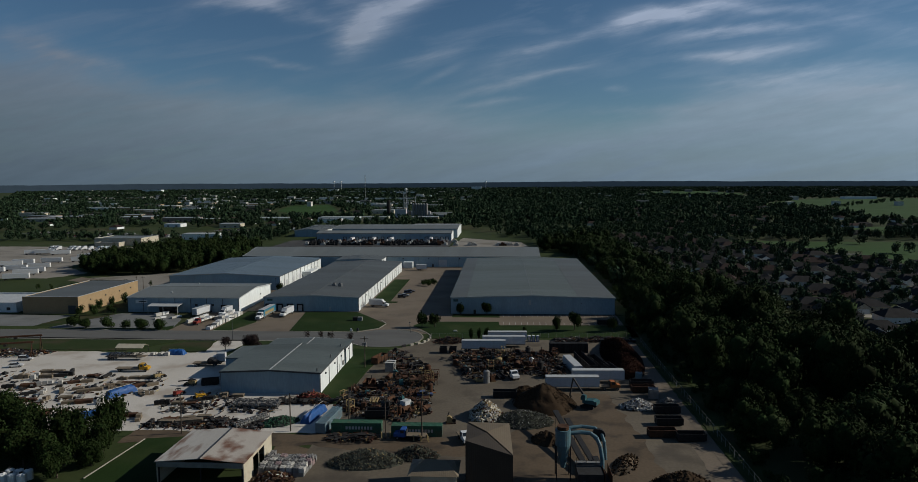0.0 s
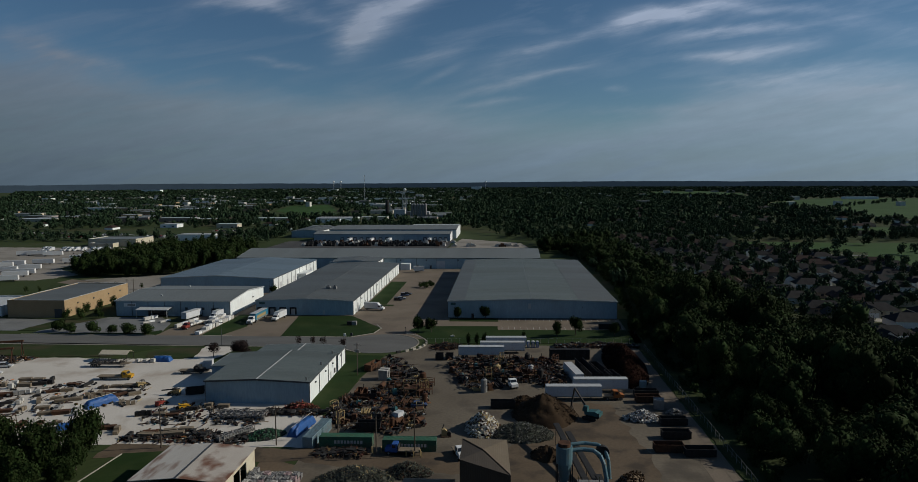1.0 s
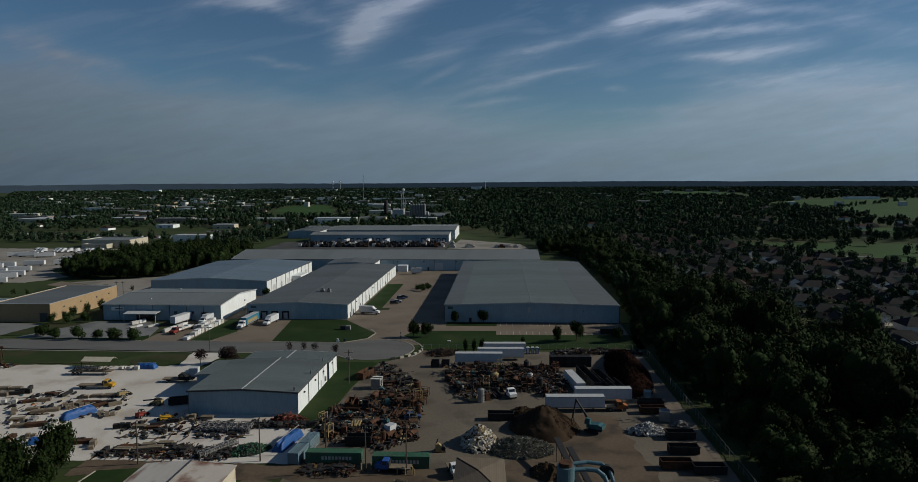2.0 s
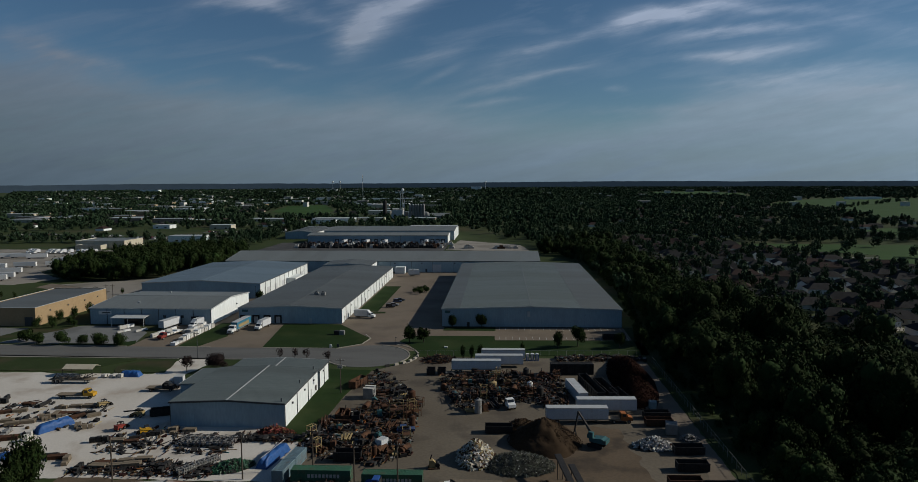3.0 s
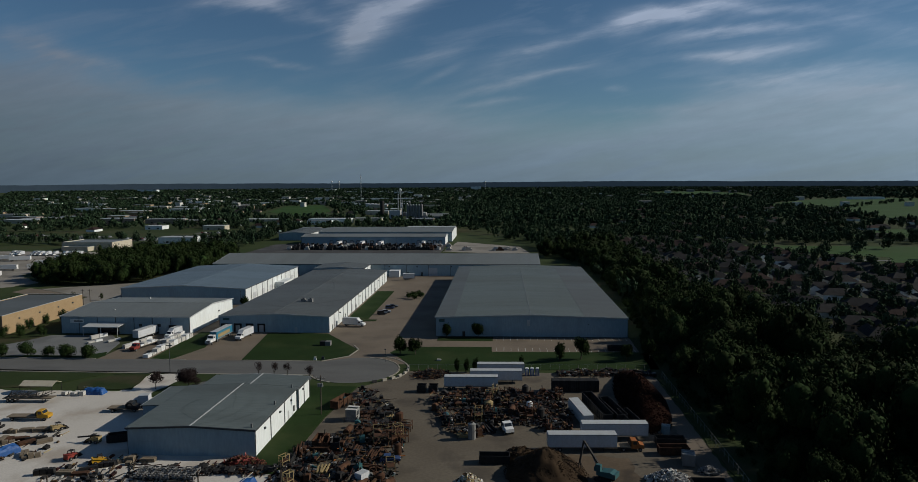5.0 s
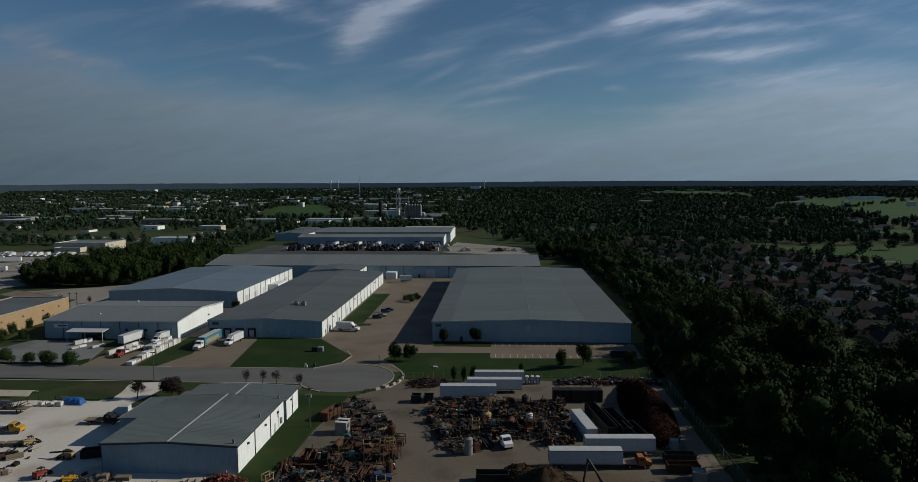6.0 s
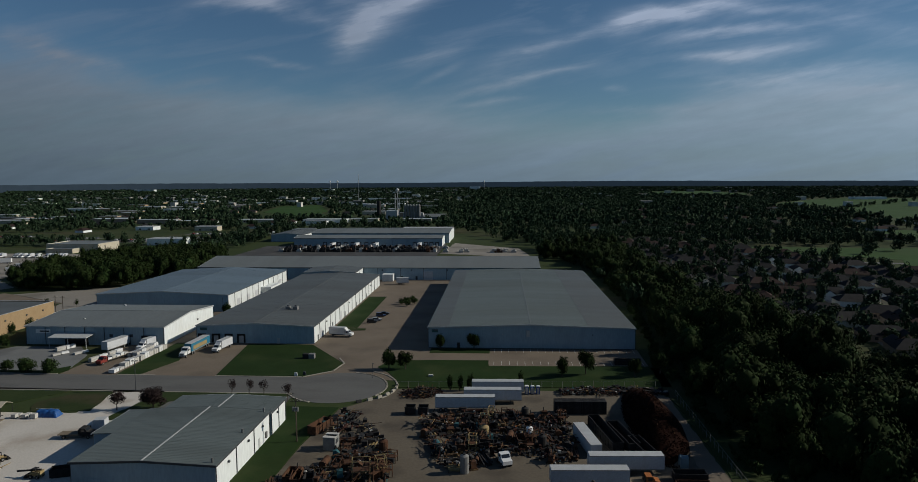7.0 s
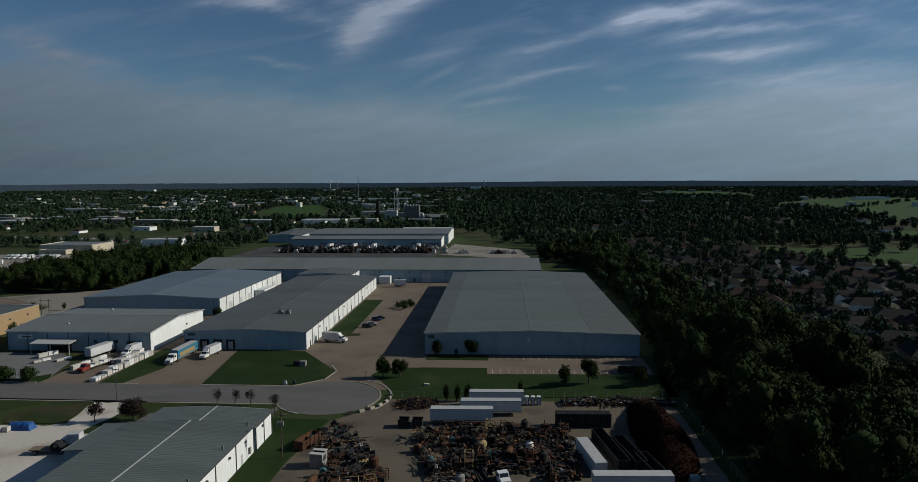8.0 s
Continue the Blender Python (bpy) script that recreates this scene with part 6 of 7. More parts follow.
def tank(label, length, r, m, upright=False):
    t = thing("scrap_tank", label, "tank", "scrapped tanks")
    if upright:
        part("shell", B().tube((0, 0, 0), (0, 0, length), r, None, 14).tube((0, 0, length), (0, 0, length + r * 0.4), r, r * 0.3, 14), m, t)
        part("flange", B().tube((0, 0, length + r * 0.4), (0, 0, length + r * 0.4 + 0.2), r * 0.35, None, 10), M_STEEL, t)
    else:
        part("shell", B().tube((-length / 2, 0, r + 0.1), (length / 2, 0, r + 0.1), r, None, 14).tube((length / 2, 0, r + 0.1), (length / 2 + r * 0.4, 0, r + 0.1), r, r * 0.4, 14), m, t)
        part("saddle", B().box(-length / 3 - 0.15, -length / 3 + 0.15, -r * 0.8, r * 0.8, 0, r * 0.6).box(length / 3 - 0.15, length / 3 + 0.15, -r * 0.8, r * 0.8, 0, r * 0.6), M_RUST, t)
    return t


def cage(label, w, d, h, m):
    """An open steel rack of posts and rails."""
    t = thing("steel_rack", label, "rack", "steel racks")
    for x in (-w / 2, w / 2):
        for y in (-d / 2, d / 2):
            part("post", B().box(x - 0.07, x + 0.07, y - 0.07, y + 0.07, 0, h), m, t)
    for z in (h * 0.5, h - 0.1):
        for y in (-d / 2, d / 2):
            part("rail", B().box(-w / 2, w / 2, y - 0.05, y + 0.05, z - 0.06, z + 0.06), m, t)
        for x in (-w / 2, w / 2):
            part("rail", B().box(x - 0.05, x + 0.05, -d / 2, d / 2, z - 0.06, z + 0.06), m, t)
    part("sheet", B().box(-w / 2 + 0.1, w / 2 - 0.1, -d / 2 + 0.1, d / 2 - 0.1, h * 0.5 + 0.062, h * 0.5 + 0.12), M_RUST, t)
    return t


g = random.Random(77)
seeds = [
    beam_stack(g, "rusty stacked steel beams on the yard floor", 11, 5.0, M_RUST, 1),
    beam_stack(g, "dark stacked steel sections on timber bearers", 9, 6.5, M_STEEL, 2),
    beam_stack(g, "cream-painted stacked steel rails", 8, 4.5, M_YELL, 3),
    machine(g, "rusty scrapped machine with a drum", M_RUST, M_STEEL),
    machine(g, "dark scrapped machine on a steel base", M_STEEL, M_RUST),
    machine(g, "teal scrapped machine with rusty base", M_TEAL, M_STEEL),
    tank("rust-brown scrapped tank lying on saddles", 3.4, 0.8, M_RUST),
    cage("rusty open steel rack", 2.4, 1.6, 2.4, M_RUST),
    cage("cream open steel rack", 2.6, 1.8, 3.0, M_YELL),
]
for k, t in enumerate(seeds):
    put(t, -40 + k * 2.4, 166.0 + (k % 3) * 3.6, g.uniform(0, 180), 0.045)
weights = (0, 0, 0, 1, 1, 2, 2, 3, 3, 4, 4, 6, 7, 3, 4, 0, 5)
for zone, bounds, num in ((ZONE_A, (-47, -18, 158, 229), 44), (ZONE_C, (-18, 24, 190, 228), 56)):
    for k in range(num):
        x, y = scatter(g, zone, *bounds)
        copy_thing(seeds[g.choice(weights)], pose(x, y, 0.045, 0, 0, g.choice((0, 90, 80, 100)) + g.uniform(-14, 14)))


for k in range(15):
    x, y = scatter(g, ZONE_A if k % 2 else ZONE_C, *((-47, -18, 158, 229) if k % 2 else (-18, 24, 190, 228)))
    put(cage(("cream" if k % 3 == 0 else "rusty brown") + " upright steel frame among the scrap", g.uniform(1.2, 2.6), g.uniform(1.0, 1.8), g.uniform(2.6, 4.4), M_YELL if k % 3 == 0 else M_RUST), x, y, g.uniform(0, 90), 0.045)
for k in range(7):
    x, y = scatter(g, ZONE_C if k % 2 else ZONE_A, *((-18, 24, 190, 228) if k % 2 else (-47, -18, 158, 229)))
    put(tank("dark upright boiler shell among the scrap" if k % 2 else "rusty upright drum among the scrap", g.uniform(1.8, 3.4), g.uniform(0.6, 1.1), M_STEEL if k % 2 else M_RUST, True), x, y, 0, 0.045)


def loose(label, zone, bounds, amount, seed, scale):
    t = thing("scrap_field", label, "scrap", at=(0, 0, 0.045))
    g = random.Random(seed)

    def spot(q):
        px, py = scatter(q, zone, *bounds)
        lump = max(0.0, noise.noise(Vector((px * 0.16, py * 0.2, seed))) * 2.2 + 0.75)
        return (px, py, q.uniform(0.05, 1.0) * lump * scale + 0.05)
    for nm, n, (l0, l1), w, m in (("rusty_beam", 420, (1.2, 5.5), 0.17, M_RUST), ("dark_beam", 380, (1.0, 4.5), 0.18, M_STEEL), ("rusty_block", 220, (0.4, 1.5), 0.55, M_RUST), ("dark_block", 420, (0.5, 2.0), 0.8, M_STEEL),
                                  ("cream_rail", 130, (1.2, 3.6), 0.12, M_YELL), ("grey_sheet", 130, (0.4, 1.2), 0.4, M_GALV), ("teal_piece", 26, (0.5, 1.4), 0.4, M_TEAL), ("white_piece", 60, (0.3, 1.1), 0.4, M_PALE), ("orange_piece", 40, (0.5, 2.4), 0.2, M_ORANGE)):
        part(nm, bits(g, int(n * amount), spot, lambda q: (q.uniform(l0, l1), q.uniform(0.5, 1.3) * w, q.uniform(0.4, 1.2) * w), 12, True), m, t, kind="stuff")
    return t


loose("mixed rusty and dark scrap steel strewn over the yard", ZONE_A, (-47, -18, 158, 229), 0.55, 21, 1.0)
loose("mixed dark scrap machinery strewn beside the trailers", ZONE_C, (-18, 24, 190, 228), 0.9, 22, 1.35)
BACK_ROW = [(20, 242.5), (50, 244), (50, 248.5), (20, 247.5)]
loose("dark scrap row along the back fence", BACK_ROW, (20, 50, 242, 249), 0.3, 23, 0.8)
put(tank("teal green cylindrical tank tipped on its side", 4.2, 0.75, M_TEAL), -11.2, 203.5, 108, 0.045)
put(tank("silver upright tank with cover", 3.6, 0.95, M_GALV, True), -4.6, 192.0, 0, 0.045)
put(tank("white upright tank among the scrap", 2.2, 0.8, M_WHITE, True), 9.8, 212, 0, 0.045)
put(tank("dull beige tank among the scrap", 1.8, 1.2, M_YELL, True), -1.0, 213, 0, 0.045)
put(cage("tall cream steel rack on the yard floor", 3.6, 2.4, 4.4, M_YELL), -25.4, 187.6, 10, 0.045)
put(cage("tall cream steel rack leaning by its twin", 2.0, 2.0, 4.0, M_YELL), -21.8, 190, 25, 0.045)

# ---- containers, bins and trailers ----


def container(label, m, length=12.19, open_top=False, h=2.6, w=2.44, group="shipping containers", name="shipping_container"):
    t = thing(name, label, "container", group)
    hl, hw = length / 2, w / 2
    if open_top:
        for y in (-hw + 0.05, hw - 0.05):
            part("side", B().box(-hl + 0.1, hl - 0.1, y - 0.05, y + 0.05, 0.2, h), m, t)
        for x in (-hl + 0.05, hl - 0.05):
            part("end", B().box(x - 0.05, x + 0.05, -hw, hw, 0.2, h), m, t)
        part("bottom", B().box(-hl + 0.1, hl - 0.1, -hw + 0.1, hw - 0.1, 0.2, 0.3), m, t)
        for k in range(int(length / 1.8)):
            x = -hl + 0.9 + k * 1.8
            for y in (-hw - 0.05, hw + 0.05):
                part("stiffener", B().box(x - 0.05, x + 0.05, y - 0.05, y + 0.05, 0.2, h - 0.05), m, t)
        part("top_rim", B().box(-hl - 0.05, hl + 0.05, -hw - 0.06, -hw + 0.06, h, h + 0.1).box(-hl - 0.05, hl + 0.05, hw - 0.06, hw + 0.06, h, h + 0.1), m, t)
    else:
        b = B()
        n = int(length / 0.28)
        for s in (-1, 1):
            for k in range(n):
                x = -hl + 0.15 + k * (length - 0.3) / n
                b.box(x, x + 0.14, s * hw - 0.03 if s > 0 else -hw, hw if s > 0 else -hw + 0.03, 0.15, h - 0.1)
        body = part("body", B().box(-hl + 0.06, hl - 0.06, -hw + 0.03, hw - 0.03, 0.1, h - 0.05), m, t)
        part("corrugation", b, m, body, kind="stuff")
        rf = B()
        for k in range(n):
            x = -hl + 0.15 + k * (length - 0.3) / n
            rf.box(x, x + 0.14, -hw + 0.1, hw - 0.1, h - 0.05, h - 0.015)
        part("roof_rib", rf, m, body, kind="stuff")
        fr = B()
        for x in (-hl + 0.06, hl - 0.06):
            for y in (-hw + 0.06, hw - 0.06):
                fr.box(x - 0.07, x + 0.07, y - 0.07, y + 0.07, 0, h)
        for y in (-hw + 0.06, hw - 0.06):
            fr.box(-hl + 0.13, hl - 0.13, y - 0.06, y + 0.06, 0, 0.14).box(-hl + 0.13, hl - 0.13, y - 0.06, y + 0.06, h - 0.1, h)
        part("corner_frame", fr, m, t)
        for y in (-0.55, 0.55):
            d = part("door", B().box(hl - 0.06, hl - 0.01, y - 0.52, y + 0.52, 0.15, h - 0.12), m, t)
            part("lock_bar", B().tube((hl + 0.02, y * 0.6, 0.2), (hl + 0.02, y * 0.6, h - 0.2), 0.03), M_GALV, d)
    part("skid", B().box(-hl + 0.3, hl - 0.3, -0.9, -0.7, 0, 0.2).box(-hl + 0.3, hl - 0.3, 0.7, 0.9, 0, 0.2), M_STEEL, t)
    return t


for k in range(8):
    x, y = scatter(g, ZONE_C if k % 3 else ZONE_A, *((-18, 24, 190, 228) if k % 3 else (-47, -18, 158, 229)))
    put(container("dark open scrap tub among the machinery", M_STEEL if k % 2 else M_RUST, g.uniform(3, 5), True, 1.9, 2.0, "scrap tubs", "scrap_tub"), x, y, g.choice((0, 90)) + g.uniform(-12, 12), 0.045)
for x, y, a in ((-35.2, 151.8, 1.0), (-20.4, 150.6, 1.0)):
    c = put(container("green corrugated shipping container with pale lettering bars", M_GREENC), x, y, a, 0.05)
    for k in range(9):
        part("lettering_bar", B().box(-2.6 + k * 0.75, -2.1 + k * 0.75, -1.235, -1.222, 1.0, 1.75), M_PALE, c)
put(container("blue-grey shipping container beside the blue tarpaulin", M_BLUEC), -43.2, 156.0, 84, 0.05)
put(trailer("white box trailer standing on the yard", 15.4), 20.4, 186.8, 2.5)
put(trailer("white box trailer with a rusty cab beside it", 15.4), 28.8, 193.8, 2.5)
put(trailer("white box trailer parked end on", 13.6, M_TRAILER, False), 22.6, 207.0, -80)
put(trailer("pale blue-grey box trailer by the back row", 15.6), -6.4, 229.0, 2)
put(trailer("white box trailer in the back row", 15.6), 0.8, 235.4, 2)
put(trailer("white box trailer close to the wire fence", 14.6), 2.2, 242.6, 2)
put(container("black long container with a grey roof", M_STEEL, 13.4, h=3.4, w=2.6), 23.6, 228.6, 2, 0.045)
for k, (x, y, a) in enumerate(((27.4, 212, -80), (31.2, 210, -79), (34.2, 203, -78))):
    put(container("long open dark steel bin", M_STEEL, 18 - k * 4, True, 2.4, 2.6, "long open bins", "open_bin"), x, y, a, 0.045)
bins = [((43.0, 168.8), M_STEEL, "black roll-off bin"), ((41.4, 160.2), M_STEEL, "black roll-off bin"), ((37.8, 152.4), M_RUST, "rusty red roll-off bin"), ((44.0, 150.4), M_STEEL, "black roll-off bin"), ((0.8, 179.2), M_STEEL, "black roll-off bin"), ((41, 190.5), M_STEEL, "black roll-off bin"), ((40.4, 185.5), M_RUST, "rusty roll-off bin")]
for (x, y), m, lab in bins:
    put(container(lab + " standing open on the yard floor", m, 6.6, True, 1.8, 2.4, "roll-off bins", "roll_off_bin"), x, y, 1.5, 0.06)
for x in (-20.6, -17.2):
    put(container("small square open steel bin", M_STEEL, 2.6, True, 2.0, 2.4, "square bins", "square_bin"), x, 226.0, 0, 0.045)
put(container("rusty open bin on the grass edge", M_RUST, 7, True, 2.2, 2.4, "roll-off bins", "roll_off_bin"), -41.0, 213.4, 70, 0.045)
put(container("black open bin behind the green containers", M_STEEL, 6.0, True, 2.2, 2.4, "roll-off bins", "roll_off_bin"), -32, 161.5, 2, 0.045)
put(container("long rusty skip at the car park's edge", M_STEEL, 8.6, True, 1.6, 2.4, "roll-off bins", "roll_off_bin"), 44.6, 274.4, 0, 0.07)
put(container("grey site box on the gravel strip", M_GALV, 3.0, False, 2.6, 2.6, "site boxes", "site_box"), 42.2, 180.4, 80, 0.065)
put(container("blue-grey site box beside the turnings heap", M_BLUEC, 2.0, False, 2.4, 1.6, "site boxes", "site_box"), 41.5, 196.5, 80, 0.065)
for k in range(3):
    t = thing("portable_toilet", "blue portable toilet with white roof", "toilet", "portable toilets")
    part("cabin", B().box(-0.55, 0.55, -0.55, 0.55, 0, 2.1), M_BLUEP, t)
    part("roof", B().side([(-0.58, 2.1), (0.58, 2.1), (0.4, 2.35), (-0.4, 2.35)], "y", -0.58, 0.58), M_WHITE, t)
    part("door", B().box(-0.35, 0.35, -0.6, -0.55, 0.1, 1.9), M_PALE, t)
    put(t, 10.4 + k * 1.6, 243.4, 0, 0.045)


def tarp(label, length, w, h, seed):
    t = thing("tarpaulin_stack", label, "covered goods", "covered goods")
    vs, fs, nx, ny = [], [], 26, 14
    for i in range(nx + 1):
        for k in range(ny + 1):
            u, v = i / nx * 2 - 1, k / ny * 2 - 1
            top = h * min(1, (1 - abs(v) ** 5)) * min(1, (1 - abs(u) ** 9)) * (0.86 + 0.2 * noise.noise(Vector((u * 3, v * 2, seed))))
            vs.append((u * length / 2, v * w / 2 * (1 + 0.05 * noise.noise(Vector((u * 6, v, seed)))), max(0.0, top) + 0.02))
    for i in range(nx):
        for k in range(ny):
            a = i * (ny + 1) + k
            fs.append((a, a + ny + 1, a + ny + 2, a + 1))
    me = bpy.data.meshes.new("cover")
    me.from_pydata(vs, [], fs)
    me.materials.append(M_TARP)
    ob = part("cover", me, M_TARP, t)
    sol = ob.modifiers.new("thick", "SOLIDIFY")
    sol.thickness = 0.03
    part("rope", B().box(-length / 2, length / 2, -0.03, 0.03, h * 0.98, h * 1.02), M_PALE, t)
    return t


put(tarp("long stack of goods under a blue tarpaulin", 10.8, 2.8, 2.4, 1), -48.6, 161.4, 80, 0.05)
put(tarp("stack covered with a bright blue tarpaulin", 9, 2.6, 2.3, 2), -109.4, 176.4, 62, 0.035)
put(tarp("low stack under a blue tarpaulin by the trees", 6, 3, 1.5, 3), -107.2, 159.4, 30, 0.035)
put(tarp("dark blue tarpaulin over pallets on the gravel edge", 6.4, 2.8, 1.9, 4), -115.0, 220.0, 0, 0.035)

# ---- plant and sheds of the yard ----


def shed():
    t = thing("open_shed", "open-fronted pale shed with a rust-streaked roof", "shed", at=(-60.6, 130.2, 0.03))
    hw, hd, e, r = 9.0, 8.0, 4.8, 5.6
    for s in (-1, 1):
        part("roof", B().side([(0, r), (s * (hw + 0.3), e), (s * (hw + 0.3), e + 0.12), (0, r + 0.12)], "y", -hd - 0.3, hd + 0.3), M_SHEDRUST if s > 0 else M_SHEDROOF, t, "white sheet roof with rust streaks")
    part("wall", B().side(gable_profile(-hw, hw, e, r), "y", hd - 0.15, hd), M_CREAM, t)
    part("wall", B().box(-hw, -hw + 0.15, -hd, hd - 0.15, 0, e), M_CREAM, t)
    part("wall", B().box(hw - 0.15, hw, -hd, -3.0, 0, e).box(hw - 0.15, hw, 3.4, hd - 0.15, 0, e).box(hw - 0.15, hw, -3.0, 3.4, 3.9, e), M_CREAM, t, "cream side wall with an open bay")
    part("fascia", B().box(-hw, hw - 0.15, -hd - 0.1, -hd + 0.1, e - 1.1, e - 0.02), M_GALV, t, "grey front fascia")
    for x in (-hw + 0.4, 0, hw - 0.4):
        part("post", B().box(x - 0.12, x + 0.12, -hd + 0.1, -hd + 0.34, 0, e - 0.05), M_STEEL, t)
    part("side_post", B().box(hw - 0.14, hw + 0.02, 0.0, 0.3, 0, 3.9), M_CREAM, t)
    part("ridge_cap", B().box(-0.2, 0.2, -hd - 0.3, hd + 0.3, r + 0.1, r + 0.18), M_DARKTRIM, t)
    return t


shed()
# dark cladded tower
t = thing("clad_tower", "dark brown clad plant tower with sloping roof", "plant building", at=(-2.8, 126, 0.04))
A_, B_, C_, D_ = (-4.4, 4.4, 10.9), (4.2, 4.4, 10.7), (4.8, -4.6, 7.9), (-0.3, 0.2, 10.5)
E_ = (-4.4, -4.6, 10.7)
part("wall", B().add([(-4.4, 4.4, -0.1), (4.2, 4.4, -0.1), (4.8, -4.6, -0.1), (-4.4, -4.6, -0.1), A_, B_, C_, E_, D_], [(0, 1, 2, 3), (0, 4, 5, 1), (1, 5, 6, 2), (2, 6, 7, 3), (3, 7, 4, 0), (4, 8, 7), (4, 5, 8), (5, 6, 8), (6, 7, 8)]), M_BROWN, t)
part("roof", B().add([(x, y, z + 0.07) for x, y, z in (A_, B_, C_, D_)], [(0, 3, 1), (1, 3, 2)]).add([(x, y, z + 0.17) for x, y, z in (A_, B_, C_, D_)], [(0, 1, 3), (1, 2, 3)]), M_TANROOF, t, "tan ribbed sloping roof")
# small hipped office
t = thing("yard_office", "small cream office with a tan hipped roof", "office", at=(-13.3, 122.5, 0.04))
part("wall", B().box(-4.4, 4.4, -3.4, 3.4, -0.1, 4.6), M_CREAM, t)
part("roof", B().add([(-4.9, -3.9, 4.6), (4.9, -3.9, 4.6), (4.9, 3.9, 4.6), (-4.9, 3.9, 4.6), (-2.2, 0, 6.3), (2.2, 0, 6.3)], [(3, 2, 1, 0), (0, 1, 5, 4), (1, 2, 5), (2, 3, 4, 5), (3, 0, 4)]), M_TANROOF, t, "tan ribbed hipped roof")
for s in (-2.4, 2.4):
    part("window", B().box(s - 0.7, s + 0.7, -3.45, -3.38, 1.6, 2.8), M_GLASS, t)
# cyclone with its ducts
t = thing("cyclone_separator", "sky-blue cyclone dust collector with curved ducts", "cyclone", at=(12.3, 129.5, 0.05))
b = B().tube((0, 0, 7.0), (0, 0, 10.2), 1.55, None, 20).tube((0, 0, 2.2), (0, 0, 7.0), 0.45, 1.55, 20)
part("cone", b, M_CYCLONE, t)
part("inlet_top", B().tube((0, 0, 10.2), (0, 0, 10.9), 1.2, None, 16), M_RUST, t, "rusty open top collar")
duct = B()
pts = [(1.2, 0.4, 9.2), (3.6, 0.8, 9.3), (5.6, 0.6, 9.2), (6.8, 0.1, 8.4), (7.4, -0.6, 7.0), (7.8, -1.2, 4.6), (7.8, -1.4, 2.0)]
for p, q in zip(pts, pts[1:]):
    duct.tube(p, q, 0.42, None, 12)
part("duct", duct, M_CYCLONE, t, "curved pale blue duct")
duct = B()
pts = [(0.8, 1.4, 9.9), (4.0, 2.2, 10.0), (6.6, 2.0, 9.8), (7.9, 1.2, 9.0), (8.4, 0.4, 7.4), (8.6, -0.2, 4.0)]
for p, q in zip(pts, pts[1:]):
    duct.tube(p, q, 0.36, None, 12)
part("duct", duct, M_CYCLONE, t)
part("fan_housing", B().tube((7.4, 0.9, 8.6), (7.4, 1.9, 8.6), 1.3, None, 18), M_STEEL, t, "dark round fan housing")
for x in (-1.4, 1.4):
    for y in (-1.4, 1.4):
        part("leg", B().box(x - 0.1, x + 0.1, y - 0.1, y + 0.1, 0, 7.2), M_STEEL, t)
t = thing("shredder_plant", "dark shredder plant with steel walkways", "machine", at=(18, 127, 0.05))
part("housing", B().box(-3.2, 1.8, -3, 2.2, 0, 3.2), M_STEEL, t)
part("motor", B().tube((-2, -3.6, 1.0), (-2, -2.2, 1.0), 0.8, None, 12), M_TEAL, t)
for x in (-3.0, -1.0, 1.0):
    part("walkway_post", B().box(x - 0.06, x + 0.06, 2.3, 2.42, 0, 4.4), M_YELL, t)
part("walkway", B().box(-3.2, 1.8, 2.25, 3.2, 3.2, 3.3), M_GALV, t)
part("side_rail", B().box(2.0, 2.08, -3, 3, 0, 3.4).box(3.4, 3.48, -3, 3, 0, 3.0), M_RUST, t)


def conveyor(label, a, b, w=1.1):
    t = thing("conveyor", label, "conveyor", "belt conveyors")
    a, b = Vector(a), Vector(b)
    t.matrix_basis = Matrix.Translation((a.x, a.y, 0.05))
    d = b - a
    q = (d.cross(Vector((0, 0, 1)))).normalized() * w / 2
    for s in (-1, 1):
        part("side_beam", B().beam((q * s) + Vector((0, 0, a.z)), d + q * s + Vector((0, 0, a.z)), 0.25), M_STEEL, t)
    belt = B()
    c0, c1 = Vector((0, 0, a.z + 0.1)), d + Vector((0, 0, a.z + 0.1))
    up = Vector((0, 0, 0.06))
    belt.add([tuple(v) for v in (c0 - q, c0 + q, c1 + q, c1 - q, c0 - q + up, c0 + q + up, c1 + q + up, c1 - q + up)], [(0, 1, 2, 3), (4, 5, 6, 7), (0, 1, 5, 4), (1, 2, 6, 5), (2, 3, 7, 6), (3, 0, 4, 7)])
    part("belt", belt, M_BLACK, t)
    for f in (0.12, 0.4, 0.68, 0.92):
        c = d * f
        z = a.z + d.z * f
        if z > 0.5:
            for s in (-1, 1):
                part("trestle", B().beam((c.x + q.x * s, c.y + q.y * s, 0), (c.x + q.x * s, c.y + q.y * s, z), 0.12), M_STEEL, t)
    for k in range(9):
        c = d * (k / 8)
        part("roller", B().tube(c - q + Vector((0, 0, a.z - 0.15)), c + q + Vector((0, 0, a.z - 0.15)), 0.1, None, 6), M_GALV, t)
    return t


conveyor("dark inclined belt conveyor over the dirt", (17.4, 131, 1.2), (13.0, 156.5, 4.4))
conveyor("second dark belt conveyor beside the duct", (20.0, 127, 1.2), (15.6, 154.5, 3.2))
conveyor("low dark belt conveyor from the shredder", (21.4, 119, 0.6), (19.4, 134, 2.6))
